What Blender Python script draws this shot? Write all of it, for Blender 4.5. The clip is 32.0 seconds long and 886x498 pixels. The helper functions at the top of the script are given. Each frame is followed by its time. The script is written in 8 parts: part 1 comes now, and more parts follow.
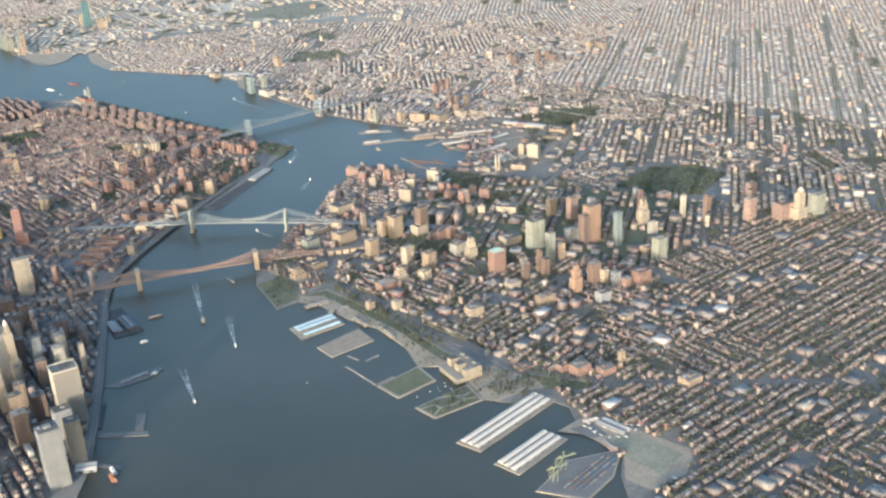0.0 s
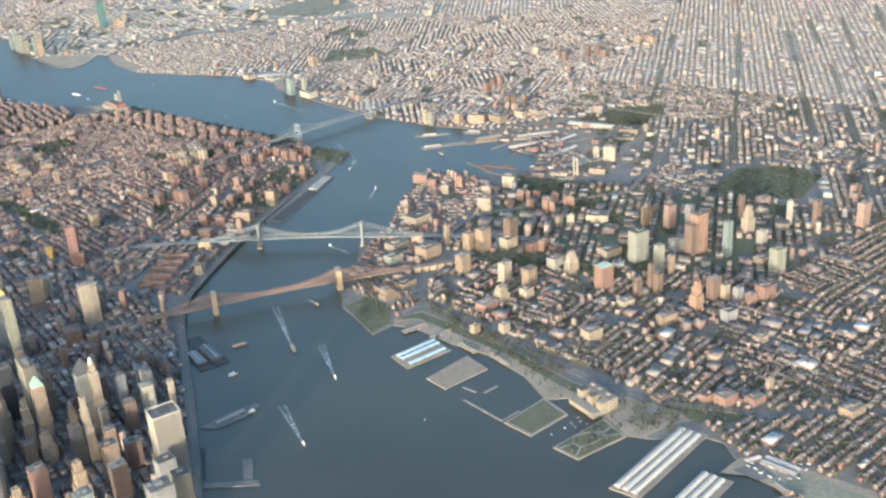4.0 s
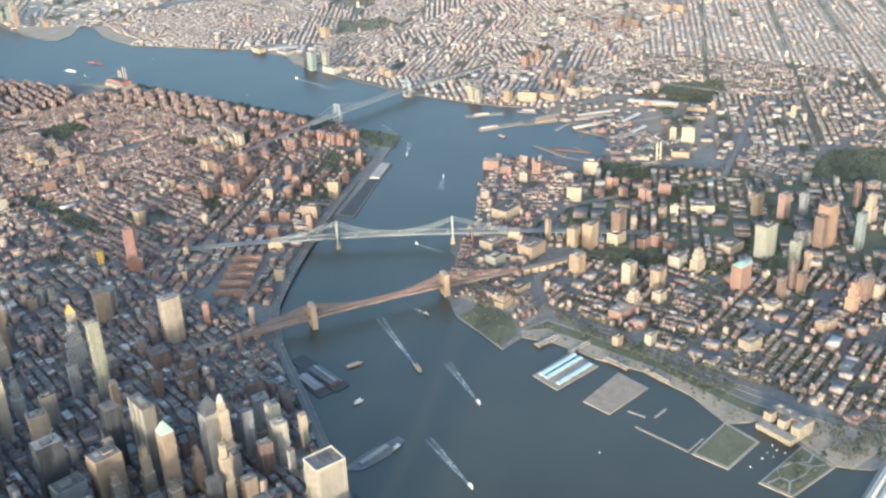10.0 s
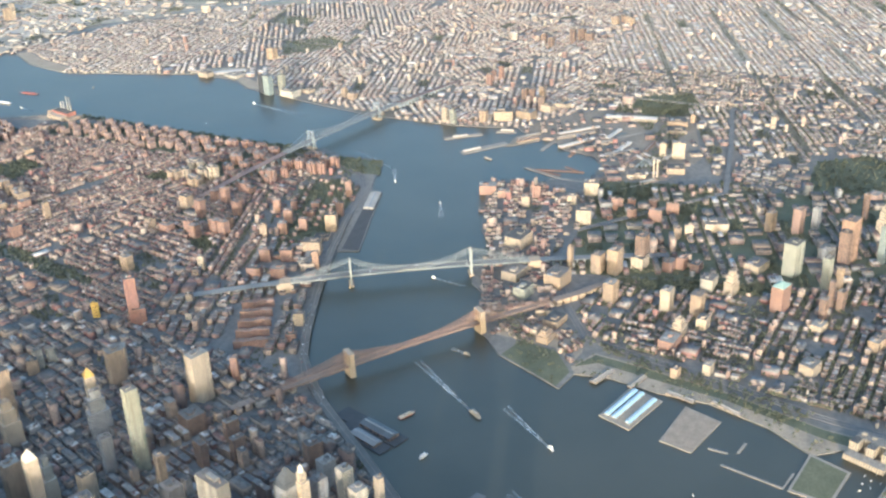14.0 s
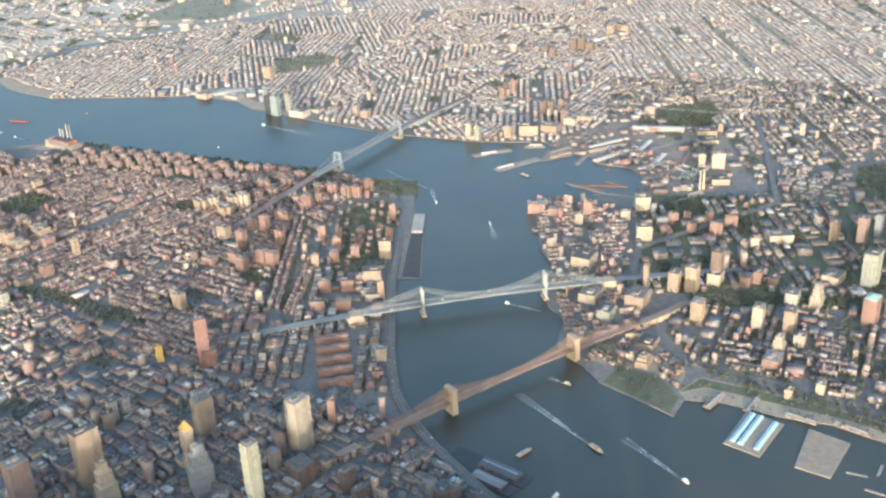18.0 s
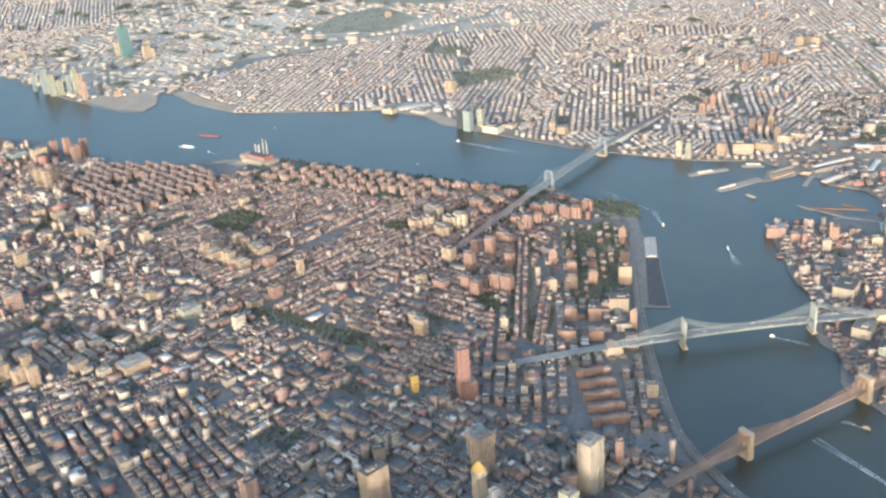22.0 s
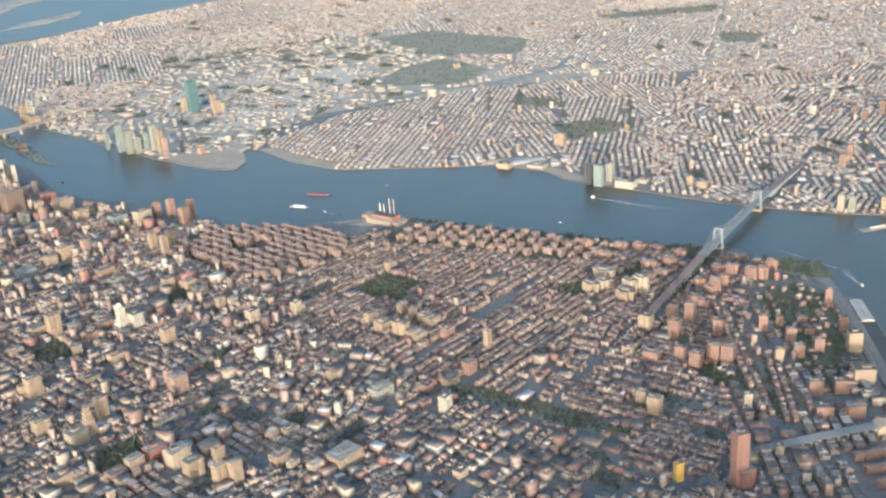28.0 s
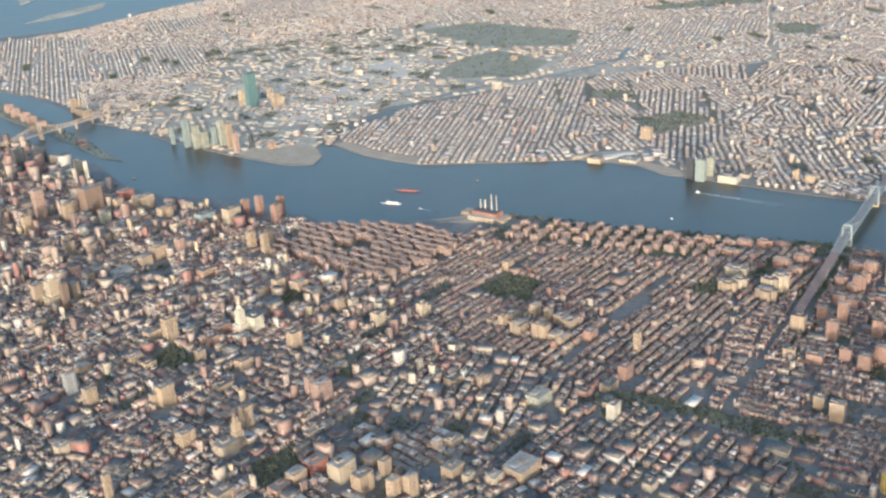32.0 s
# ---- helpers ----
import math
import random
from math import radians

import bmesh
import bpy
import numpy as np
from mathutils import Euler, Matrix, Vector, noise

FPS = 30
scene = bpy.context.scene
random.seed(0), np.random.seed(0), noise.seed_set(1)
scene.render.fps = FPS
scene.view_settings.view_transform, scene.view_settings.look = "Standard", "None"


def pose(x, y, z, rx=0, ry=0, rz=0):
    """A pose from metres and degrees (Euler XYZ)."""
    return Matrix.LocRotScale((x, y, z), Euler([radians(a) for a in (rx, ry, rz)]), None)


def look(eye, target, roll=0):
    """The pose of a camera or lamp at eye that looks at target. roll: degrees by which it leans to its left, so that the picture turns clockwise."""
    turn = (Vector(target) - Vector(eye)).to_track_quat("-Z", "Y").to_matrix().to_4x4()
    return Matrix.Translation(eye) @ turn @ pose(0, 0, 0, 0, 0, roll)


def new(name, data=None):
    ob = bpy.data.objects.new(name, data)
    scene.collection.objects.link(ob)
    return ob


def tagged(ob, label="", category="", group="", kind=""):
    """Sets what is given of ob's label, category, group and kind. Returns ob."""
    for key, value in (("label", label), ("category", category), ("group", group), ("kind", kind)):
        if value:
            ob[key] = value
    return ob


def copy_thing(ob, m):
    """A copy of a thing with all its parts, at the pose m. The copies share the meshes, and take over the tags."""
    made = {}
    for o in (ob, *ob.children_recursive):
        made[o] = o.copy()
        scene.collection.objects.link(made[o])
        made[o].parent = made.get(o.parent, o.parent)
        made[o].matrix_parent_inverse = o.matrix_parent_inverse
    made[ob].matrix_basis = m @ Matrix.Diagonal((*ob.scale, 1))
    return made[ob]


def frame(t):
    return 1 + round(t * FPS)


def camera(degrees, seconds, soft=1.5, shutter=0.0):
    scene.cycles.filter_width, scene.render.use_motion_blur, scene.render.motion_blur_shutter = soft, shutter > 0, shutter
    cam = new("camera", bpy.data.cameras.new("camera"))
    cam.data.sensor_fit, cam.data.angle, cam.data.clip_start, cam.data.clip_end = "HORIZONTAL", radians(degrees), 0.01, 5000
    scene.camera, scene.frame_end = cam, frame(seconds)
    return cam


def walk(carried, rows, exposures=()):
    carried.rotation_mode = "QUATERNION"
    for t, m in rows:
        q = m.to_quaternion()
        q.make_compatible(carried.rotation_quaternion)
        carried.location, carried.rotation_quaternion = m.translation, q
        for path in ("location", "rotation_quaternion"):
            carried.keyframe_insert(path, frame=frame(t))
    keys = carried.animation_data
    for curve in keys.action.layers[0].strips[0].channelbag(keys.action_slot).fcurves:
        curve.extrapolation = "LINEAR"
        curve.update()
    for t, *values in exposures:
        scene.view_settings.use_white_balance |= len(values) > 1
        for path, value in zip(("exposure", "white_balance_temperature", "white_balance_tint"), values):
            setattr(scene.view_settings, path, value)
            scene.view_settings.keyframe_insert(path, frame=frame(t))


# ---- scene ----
# The place is modelled at a quarter of its true size: the view reaches 14 km and the lens draws 5 km.
# Plan numbers below are true metres east and north of a point on the Lower East Side; Q scales them.
Q = 0.25

cam = camera(45.60, 32.0, soft=2.4)
ROWS = (
    (0, (-904.25, -777.45, 442.68), (-822.26, -736.10, 403.09), -2.97),
    (0.5, (-900.49, -760.36, 441.66), (-818.75, -718.84, 401.73), -3.35),
    (1, (-896.75, -743.30, 440.65), (-815.15, -701.65, 400.56), -3.47),
    (1.5, (-893.02, -726.32, 439.64), (-811.29, -684.78, 399.71), -3.34),
    (2, (-889.33, -709.44, 438.67), (-807.52, -668.05, 398.73), -3.28),
    (2.5, (-885.74, -692.65, 437.73), (-803.85, -651.59, 397.63), -3.25),
    (4.5, (-871.97, -625.76, 434.19), (-789.46, -586.11, 393.95), -3.63),
    (5, (-868.70, -609.10, 433.40), (-786.08, -569.75, 393.07), -3.51),
    (5.5, (-865.59, -592.51, 432.70), (-782.69, -553.85, 392.28), -3.20),
    (6, (-862.63, -575.98, 432.10), (-779.71, -537.62, 391.43), -3.23),
    (6.5, (-859.80, -559.52, 431.61), (-777.12, -521.04, 390.57), -3.53),
    (7, (-857.09, -543.16, 431.24), (-774.53, -504.87, 389.80), -3.55),
    (7.5, (-854.53, -526.87, 431.01), (-771.92, -488.88, 389.37), -3.45),
    (8, (-852.10, -510.62, 430.92), (-768.86, -474.49, 388.91), -2.84),
    (8.5, (-849.82, -494.39, 430.99), (-766.54, -458.87, 388.53), -2.73),
    (9, (-847.71, -478.16, 431.20), (-764.24, -443.51, 388.39), -2.47),
    (9.5, (-845.79, -461.93, 431.55), (-762.19, -428.36, 388.15), -2.50),
    (10, (-844.06, -445.68, 432.02), (-760.27, -412.89, 388.37), -2.67),
    (10.5, (-842.46, -429.39, 432.59), (-758.33, -397.26, 389.12), -2.77),
    (11, (-840.97, -413.07, 433.24), (-755.59, -383.33, 390.50), -2.49),
    (11.5, (-839.51, -396.71, 433.93), (-753.66, -367.93, 391.50), -2.52),
    (12, (-838.09, -380.33, 434.65), (-751.88, -352.10, 392.56), -2.60),
    (12.5, (-836.68, -363.92, 435.34), (-750.01, -336.76, 393.50), -2.79),
    (13, (-835.25, -347.45, 436.00), (-748.53, -321.81, 393.31), -2.95),
    (13.5, (-833.81, -330.90, 436.60), (-746.83, -306.86, 393.51), -2.54),
    (15.5, (-828.00, -264.32, 438.73), (-740.17, -245.30, 394.86), -2.94),
    (16, (-826.53, -247.65, 439.19), (-738.61, -229.09, 395.31), -3.07),
    (16.5, (-824.98, -230.91, 439.59), (-736.84, -212.83, 395.94), -2.92),
    (17, (-823.28, -214.04, 439.93), (-734.86, -196.35, 396.69), -2.88),
    (17.5, (-821.38, -196.97, 440.22), (-732.73, -180.01, 397.18), -2.86),
    (18, (-819.25, -179.65, 440.47), (-730.26, -164.09, 397.59), -2.64),
    (18.5, (-816.89, -162.06, 440.70), (-728.06, -146.25, 397.58), -3.00),
    (19, (-814.39, -144.24, 440.89), (-725.74, -127.83, 397.62), -3.21),
    (19.5, (-811.83, -126.20, 441.06), (-723.30, -108.92, 397.89), -3.21),
    (20, (-809.30, -108.02, 441.20), (-720.83, -90.34, 398.07), -3.10),
    (20.5, (-806.88, -89.75, 441.29), (-718.49, -71.66, 398.17), -3.18),
    (21, (-804.55, -71.42, 441.33), (-716.31, -51.90, 398.52), -3.63),
    (21.5, (-802.25, -53.04, 441.30), (-714.58, -31.41, 398.35), -4.01),
    (22, (-799.92, -34.65, 441.19), (-712.18, -10.80, 399.57), -4.09),
    (22.5, (-797.54, -16.39, 440.99), (-709.75, 9.07, 400.43), -3.92),
    (23, (-795.06, 1.73, 440.69), (-706.90, 25.32, 399.81), -3.68),
    (23.5, (-792.45, 19.81, 440.30), (-704.05, 42.73, 399.55), -3.74),
    (24, (-789.71, 37.93, 439.81), (-700.87, 60.44, 399.80), -3.84),
    (24.5, (-786.81, 56.21, 439.26), (-698.11, 77.96, 398.52), -3.49),
    (25, (-783.74, 74.78, 438.66), (-695.33, 96.69, 397.40), -3.76),
    (25.5, (-780.58, 93.65, 438.04), (-690.53, 115.40, 400.37), -3.68),
    (27.5, (-767.88, 169.97, 435.51), (-677.53, 190.92, 398.13), -3.99),
    (28, (-765.06, 188.88, 434.94), (-674.67, 209.52, 397.48), -4.04),
    (28.5, (-762.61, 207.58, 434.45), (-672.18, 228.01, 396.95), -3.89),
    (29, (-760.51, 226.05, 434.03), (-670.00, 246.18, 396.58), -3.85),
    (29.5, (-758.70, 244.31, 433.70), (-668.09, 264.28, 396.42), -3.83),
    (30, (-757.12, 262.39, 433.42), (-666.51, 282.57, 396.25), -3.85),
    (30.5, (-755.70, 280.31, 433.21), (-665.17, 300.39, 395.76), -3.80),
    (31, (-754.36, 298.13, 433.03), (-663.98, 317.80, 395.01), -3.95),
    (31.5, (-753.06, 315.90, 432.87), (-662.78, 335.33, 394.50), -3.94),
    (32, (-751.79, 333.66, 432.71), (-661.32, 352.71, 394.59), -3.91),
)
walk(cam, [(t, look(eye, to, roll)) for t, eye, to, roll in ROWS],
     [(0, 2.21, 5120, 3), (13, 2.39, 5100, 3), (24, 2.33, 5140, 4), (32, 2.08, 5110, 4)])

# ---- daylight: a low sun in the west behind the camera, clear hazy sky ----
SUN_AZ, SUN_EL = 264.0, 7.8
world = bpy.data.worlds.new("sky")
scene.world = world
world.use_nodes = True
wn = world.node_tree.nodes
sky = wn.new("ShaderNodeTexSky")
sky.sky_type, sky.sun_disc = "NISHITA", False
sky.sun_elevation, sky.sun_rotation = radians(SUN_EL), radians(SUN_AZ)
sky.dust_density, sky.air_density = 5.0, 1.0
world.node_tree.links.new(sky.outputs[0], wn["Background"].inputs[0])
wn["Background"].inputs[1].default_value = 0.15
sun_data = bpy.data.lights.new("sun", "SUN")
sun_data.energy, sun_data.angle, sun_data.color = 1.36, radians(1.2), (1.0, 0.80, 0.60)
sun = new("sun", sun_data)
away = Vector((math.sin(radians(SUN_AZ)) * math.cos(radians(SUN_EL)), math.cos(radians(SUN_AZ)) * math.cos(radians(SUN_EL)), math.sin(radians(SUN_EL))))
sun.matrix_world = look(away * 3000, (0, 0, 0))


# ---- materials ----
def nodes_of(name, rough=0.85, metal=0.0):
    m = bpy.data.materials.new(name)
    m.use_nodes = True
    n = m.node_tree.nodes
    b = n["Principled BSDF"]
    b.inputs["Roughness"].default_value = rough
    b.inputs["Metallic"].default_value = metal
    return m, n, m.node_tree.links, b


def ramp(n, stops, interpolation="LINEAR"):
    r = n.new("ShaderNodeValToRGB")
    r.color_ramp.interpolation = interpolation
    while len(r.color_ramp.elements) < len(stops):
        r.color_ramp.elements.new(0.5)
    for e, (at, c) in zip(r.color_ramp.elements, stops):
        e.position, e.color = at, (*c, 1)
    return r


def noise_of(n, l, scale, detail=4, rough=0.6, coords="Object"):
    tc = n.new("ShaderNodeTexCoord")
    t = n.new("ShaderNodeTexNoise")
    t.inputs["Scale"].default_value, t.inputs["Detail"].default_value, t.inputs["Roughness"].default_value = scale / Q, detail, rough
    l.new(tc.outputs[coords], t.inputs["Vector"])
    return t


def mix(n, l, kind, fac, a, b):
    x = n.new("ShaderNodeMix")
    x.data_type, x.blend_type = "RGBA", kind
    for socket, v in ((x.inputs[0], fac), (x.inputs[6], a), (x.inputs[7], b)):
        if hasattr(v, "type") and hasattr(v, "links"):
            l.new(v, socket)
        elif isinstance(v, tuple):
            socket.default_value = (*v, 1)
        else:
            socket.default_value = v
    return x.outputs[2]


def math_of(n, l, op, a, b=0.0, c=0.0):
    x = n.new("ShaderNodeMath")
    x.operation = op
    for socket, v in zip(x.inputs, (a, b, c)):
        if hasattr(v, "links"):
            l.new(v, socket)
        else:
            socket.default_value = v
    return x.outputs[0]


def plain(name, colour, rough=0.85, metal=0.0, vary=0.25, grain=0.4, blotch=0.02):
    """A surface of one colour with fine grain and wide stains."""
    m, n, l, b = nodes_of(name, rough, metal)
    fine, wide = noise_of(n, l, grain), noise_of(n, l, blotch)
    lo, hi = tuple(c * (1 - vary) for c in colour), tuple(min(1, c * (1 + vary)) for c in colour)
    a = ramp(n, [(0.3, lo), (0.7, hi)])
    l.new(fine.outputs[0], a.inputs[0])
    w = ramp(n, [(0.3, (1 - vary,) * 3), (0.7, (1, 1, 1))])
    l.new(wide.outputs[0], w.inputs[0])
    l.new(mix(n, l, "MULTIPLY", 1.0, a.outputs[0], w.outputs[0]), b.inputs["Base Color"])
    return m


def facade(name, colours, glass=(0.05, 0.06, 0.075), storey=3.4, bay=3.2, rough=0.8, share=0.45, source="island", gloss=0.25):
    """Masonry or panel walls with rows of windows; the wall's colour varies from one building to the next."""
    m, n, l, b = nodes_of(name, rough)
    if source == "island":
        rnd = n.new("ShaderNodeNewGeometry").outputs["Random Per Island"]
    else:
        rnd = n.new("ShaderNodeObjectInfo").outputs["Random"]
    r = ramp(n, [((i + 0.0) / len(colours), c) for i, c in enumerate(colours)], "CONSTANT" if source == "island" else "LINEAR")
    l.new(rnd, r.inputs[0])
    tc = n.new("ShaderNodeTexCoord")
    sep = n.new("ShaderNodeSeparateXYZ")
    l.new(tc.outputs["Object"], sep.inputs[0])
    geo = n.new("ShaderNodeNewGeometry")
    nor = n.new("ShaderNodeSeparateXYZ")
    vt = n.new("ShaderNodeVectorTransform")
    vt.vector_type, vt.convert_from, vt.convert_to = "NORMAL", "WORLD", "OBJECT"
    l.new(geo.outputs["Normal"], vt.inputs[0])
    l.new(vt.outputs[0], nor.inputs[0])
    # along the wall: the plan coordinate square to the face's normal
    along = math_of(n, l, "SUBTRACT", math_of(n, l, "MULTIPLY", sep.outputs[0], nor.outputs[1]), math_of(n, l, "MULTIPLY", sep.outputs[1], nor.outputs[0]))
    u = math_of(n, l, "FRACT", math_of(n, l, "MULTIPLY", along, 1 / (bay * Q)))
    v = math_of(n, l, "FRACT", math_of(n, l, "MULTIPLY", sep.outputs[2], 1 / (storey * Q)))
    inu = math_of(n, l, "LESS_THAN", math_of(n, l, "ABSOLUTE", math_of(n, l, "SUBTRACT", u, 0.5)), share / 2)
    inv = math_of(n, l, "LESS_THAN", math_of(n, l, "ABSOLUTE", math_of(n, l, "SUBTRACT", v, 0.5)), 0.27)
    side = math_of(n, l, "LESS_THAN", math_of(n, l, "ABSOLUTE", nor.outputs[2]), 0.5)
    win = math_of(n, l, "MULTIPLY", math_of(n, l, "MULTIPLY", inu, inv), side)
    stain = noise_of(n, l, 0.06)
    st = ramp(n, [(0.3, (0.72, 0.71, 0.70)), (0.7, (1, 1, 1))])
    l.new(stain.outputs[0], st.inputs[0])
    wall = mix(n, l, "MULTIPLY", 1.0, r.outputs[0], st.outputs[0])
    l.new(mix(n, l, "MIX", win, wall, glass), b.inputs["Base Color"])
    l.new(math_of(n, l, "SUBTRACT", rough, math_of(n, l, "MULTIPLY", win, rough - gloss)), b.inputs["Roughness"])
    return m


def roofing(name, colours, source="island"):
    m, n, l, b = nodes_of(name, 0.9)
    if source == "island":
        rnd = n.new("ShaderNodeNewGeometry").outputs["Random Per Island"]
    else:
        rnd = n.new("ShaderNodeObjectInfo").outputs["Random"]
    mul = math_of(n, l, "FRACT", math_of(n, l, "MULTIPLY", rnd, 7.31))
    r = ramp(n, [((i + 0.0) / len(colours), c) for i, c in enumerate(colours)], "CONSTANT")
    l.new(mul, r.inputs[0])
    patch = noise_of(n, l, 0.12)
    st = ramp(n, [(0.35, (0.6, 0.6, 0.6)), (0.65, (1.1, 1.1, 1.1))])
    l.new(patch.outputs[0], st.inputs[0])
    l.new(mix(n, l, "MULTIPLY", 1.0, r.outputs[0], st.outputs[0]), b.inputs["Base Color"])
    return m


def ground_mat(name, stops, big=0.004, small=0.05):
    m, n, l, b = nodes_of(name, 0.95)
    a, c = noise_of(n, l, big, 6), noise_of(n, l, small, 5)
    r = ramp(n, stops)
    l.new(mix(n, l, "MIX", 0.55, a.outputs[0], c.outputs[0]), r.inputs[0])
    l.new(r.outputs[0], b.inputs["Base Color"])
    return m


BRICK, TAN, BUFF, BROWN = (0.25, 0.155, 0.125), (0.345, 0.262, 0.197), (0.395, 0.32, 0.245), (0.19, 0.13, 0.105)
PALE, GREY, RED, CREAM = (0.44, 0.40, 0.345), (0.24, 0.228, 0.212), (0.265, 0.13, 0.105), (0.44, 0.37, 0.28)
ROSE, OCHRE = (0.33, 0.245, 0.197), (0.41, 0.315, 0.205)
wall_row = facade("rowhouse_walls", [BRICK, ROSE, RED, BROWN, TAN, ROSE, BRICK, BUFF, BRICK, ROSE, BROWN, TAN])
wall_loft = facade("loft_walls", [TAN, BUFF, ROSE, TAN, CREAM, BRICK, OCHRE, RED, ROSE, BROWN, PALE, TAN, ROSE, BRICK])
# office tones darkened a little to stand in for downtown's deep shade
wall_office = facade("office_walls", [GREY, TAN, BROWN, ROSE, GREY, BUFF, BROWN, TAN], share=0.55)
# far walls lean to pale tones, with distance haze put into their colour
wall_hazed = facade("hazed_walls", [TAN, BUFF, BRICK, PALE, BUFF, CREAM, TAN, ROSE, TAN, BROWN, BUFF])
wall_one = facade("house_walls", [BRICK, TAN, BROWN, BUFF, RED, PALE, TAN], source="object")
roof_mix = roofing("flat_roofs", [(0.129, 0.113, 0.10), (0.175, 0.154, 0.134), (0.098, 0.089, 0.08), (0.163, 0.133, 0.11), (0.21, 0.185, 0.162), (0.112, 0.100, 0.092), (0.181, 0.158, 0.140), (0.155, 0.133, 0.118), (0.103, 0.091, 0.080), (0.189, 0.124, 0.100), (0.206, 0.183, 0.160), (0.138, 0.124, 0.112), (0.172, 0.149, 0.132), (0.27, 0.16, 0.125), (0.52, 0.475, 0.42)])
roof_shed = roofing("shed_roofs", [(0.50, 0.44, 0.34), (0.62, 0.56, 0.45), (0.40, 0.345, 0.265), (0.47, 0.40, 0.30), (0.34, 0.295, 0.235), (0.56, 0.475, 0.34)])
# far roofs paler than near ones, the haze painted into them
roof_hazed = roofing("hazed_roofs", [(0.40, 0.365, 0.32), (0.50, 0.455, 0.41), (0.29, 0.27, 0.245), (0.42, 0.355, 0.30), (0.53, 0.49, 0.43), (0.34, 0.31, 0.28), (0.63, 0.585, 0.52), (0.42, 0.31, 0.25), (0.38, 0.335, 0.285), (0.47, 0.42, 0.36)])
# tones between near and far roofs, a middle step of the painted haze
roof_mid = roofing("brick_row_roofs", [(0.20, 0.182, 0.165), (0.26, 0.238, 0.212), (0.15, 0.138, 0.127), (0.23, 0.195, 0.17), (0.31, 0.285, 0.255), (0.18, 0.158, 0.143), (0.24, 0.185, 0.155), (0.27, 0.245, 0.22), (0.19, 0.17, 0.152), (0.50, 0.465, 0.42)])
street = ground_mat("city_ground", [(0.30, (0.10, 0.095, 0.088)), (0.48, (0.14, 0.131, 0.12)), (0.60, (0.18, 0.166, 0.148)), (0.72, (0.11, 0.117, 0.08))])
# mixed ground, its colour raised to carry the haze of the far side
suburb = ground_mat("suburban_ground", [(0.28, (0.16, 0.155, 0.105)), (0.44, (0.24, 0.215, 0.172)), (0.56, (0.35, 0.31, 0.25)), (0.7, (0.27, 0.24, 0.195))], 0.003, 0.02)
sand_yard = ground_mat("pale_yard_ground", [(0.3, (0.26, 0.235, 0.195)), (0.5, (0.40, 0.355, 0.295)), (0.7, (0.52, 0.47, 0.40))], 0.006, 0.04)
earth = ground_mat("waste_ground", [(0.3, (0.19, 0.155, 0.115)), (0.5, (0.27, 0.225, 0.17)), (0.7, (0.35, 0.295, 0.23))], 0.01, 0.1)
asphalt = plain("asphalt", (0.06, 0.06, 0.062), 0.9)
concrete = plain("concrete", (0.27, 0.235, 0.195), 0.85)
grass = ground_mat("grass", [(0.3, (0.065, 0.072, 0.042)), (0.5, (0.10, 0.103, 0.062)), (0.7, (0.15, 0.138, 0.09))], 0.02, 0.2)
pale_grass = ground_mat("pale_grass", [(0.3, (0.14, 0.14, 0.095)), (0.5, (0.20, 0.19, 0.14)), (0.7, (0.28, 0.255, 0.195))], 0.008, 0.08)
road_pale = plain("worn_asphalt", (0.15, 0.145, 0.14), 0.9)
steel_grey = plain("grey_steel", (0.30, 0.33, 0.34), 0.5, 0.2)
steel_blue = plain("blue_grey_steel", (0.31, 0.32, 0.29), 0.6, 0.1)
granite = plain("granite", (0.38, 0.295, 0.205), 0.85)
brown_paint = plain("brown_painted_steel", (0.30, 0.19, 0.13), 0.7)
white_roof = plain("white_metal_roof", (0.58, 0.52, 0.44), 0.7, 0.0, 0.16, blotch=0.05)


def water_mat():
    m, n, l, b = nodes_of("river_water", 0.38)
    b.inputs["Specular Tint"].default_value = (1.0, 0.885, 0.745, 1)
    wide = noise_of(n, l, 0.0025, 3)
    r = ramp(n, [(0.35, (0.034, 0.034, 0.025)), (0.65, (0.046, 0.045, 0.034))])
    l.new(wide.outputs[0], r.inputs[0])
    l.new(r.outputs[0], b.inputs["Base Color"])
    ripple = noise_of(n, l, 0.09, 6, 0.65)
    bump = n.new("ShaderNodeBump")
    bump.inputs["Strength"].default_value, bump.inputs["Distance"].default_value = 0.35, 1.0 * Q
    l.new(ripple.outputs[0], bump.inputs["Height"])
    l.new(bump.outputs[0], b.inputs["Normal"])
    return m


water_surface = water_mat()


# ---- builders, in true metres ----
def turned(az):
    """Unit vectors ahead (along the bearing az) and to its right."""
    a = radians(az)
    return (math.sin(a), math.cos(a)), (math.cos(a), -math.sin(a))


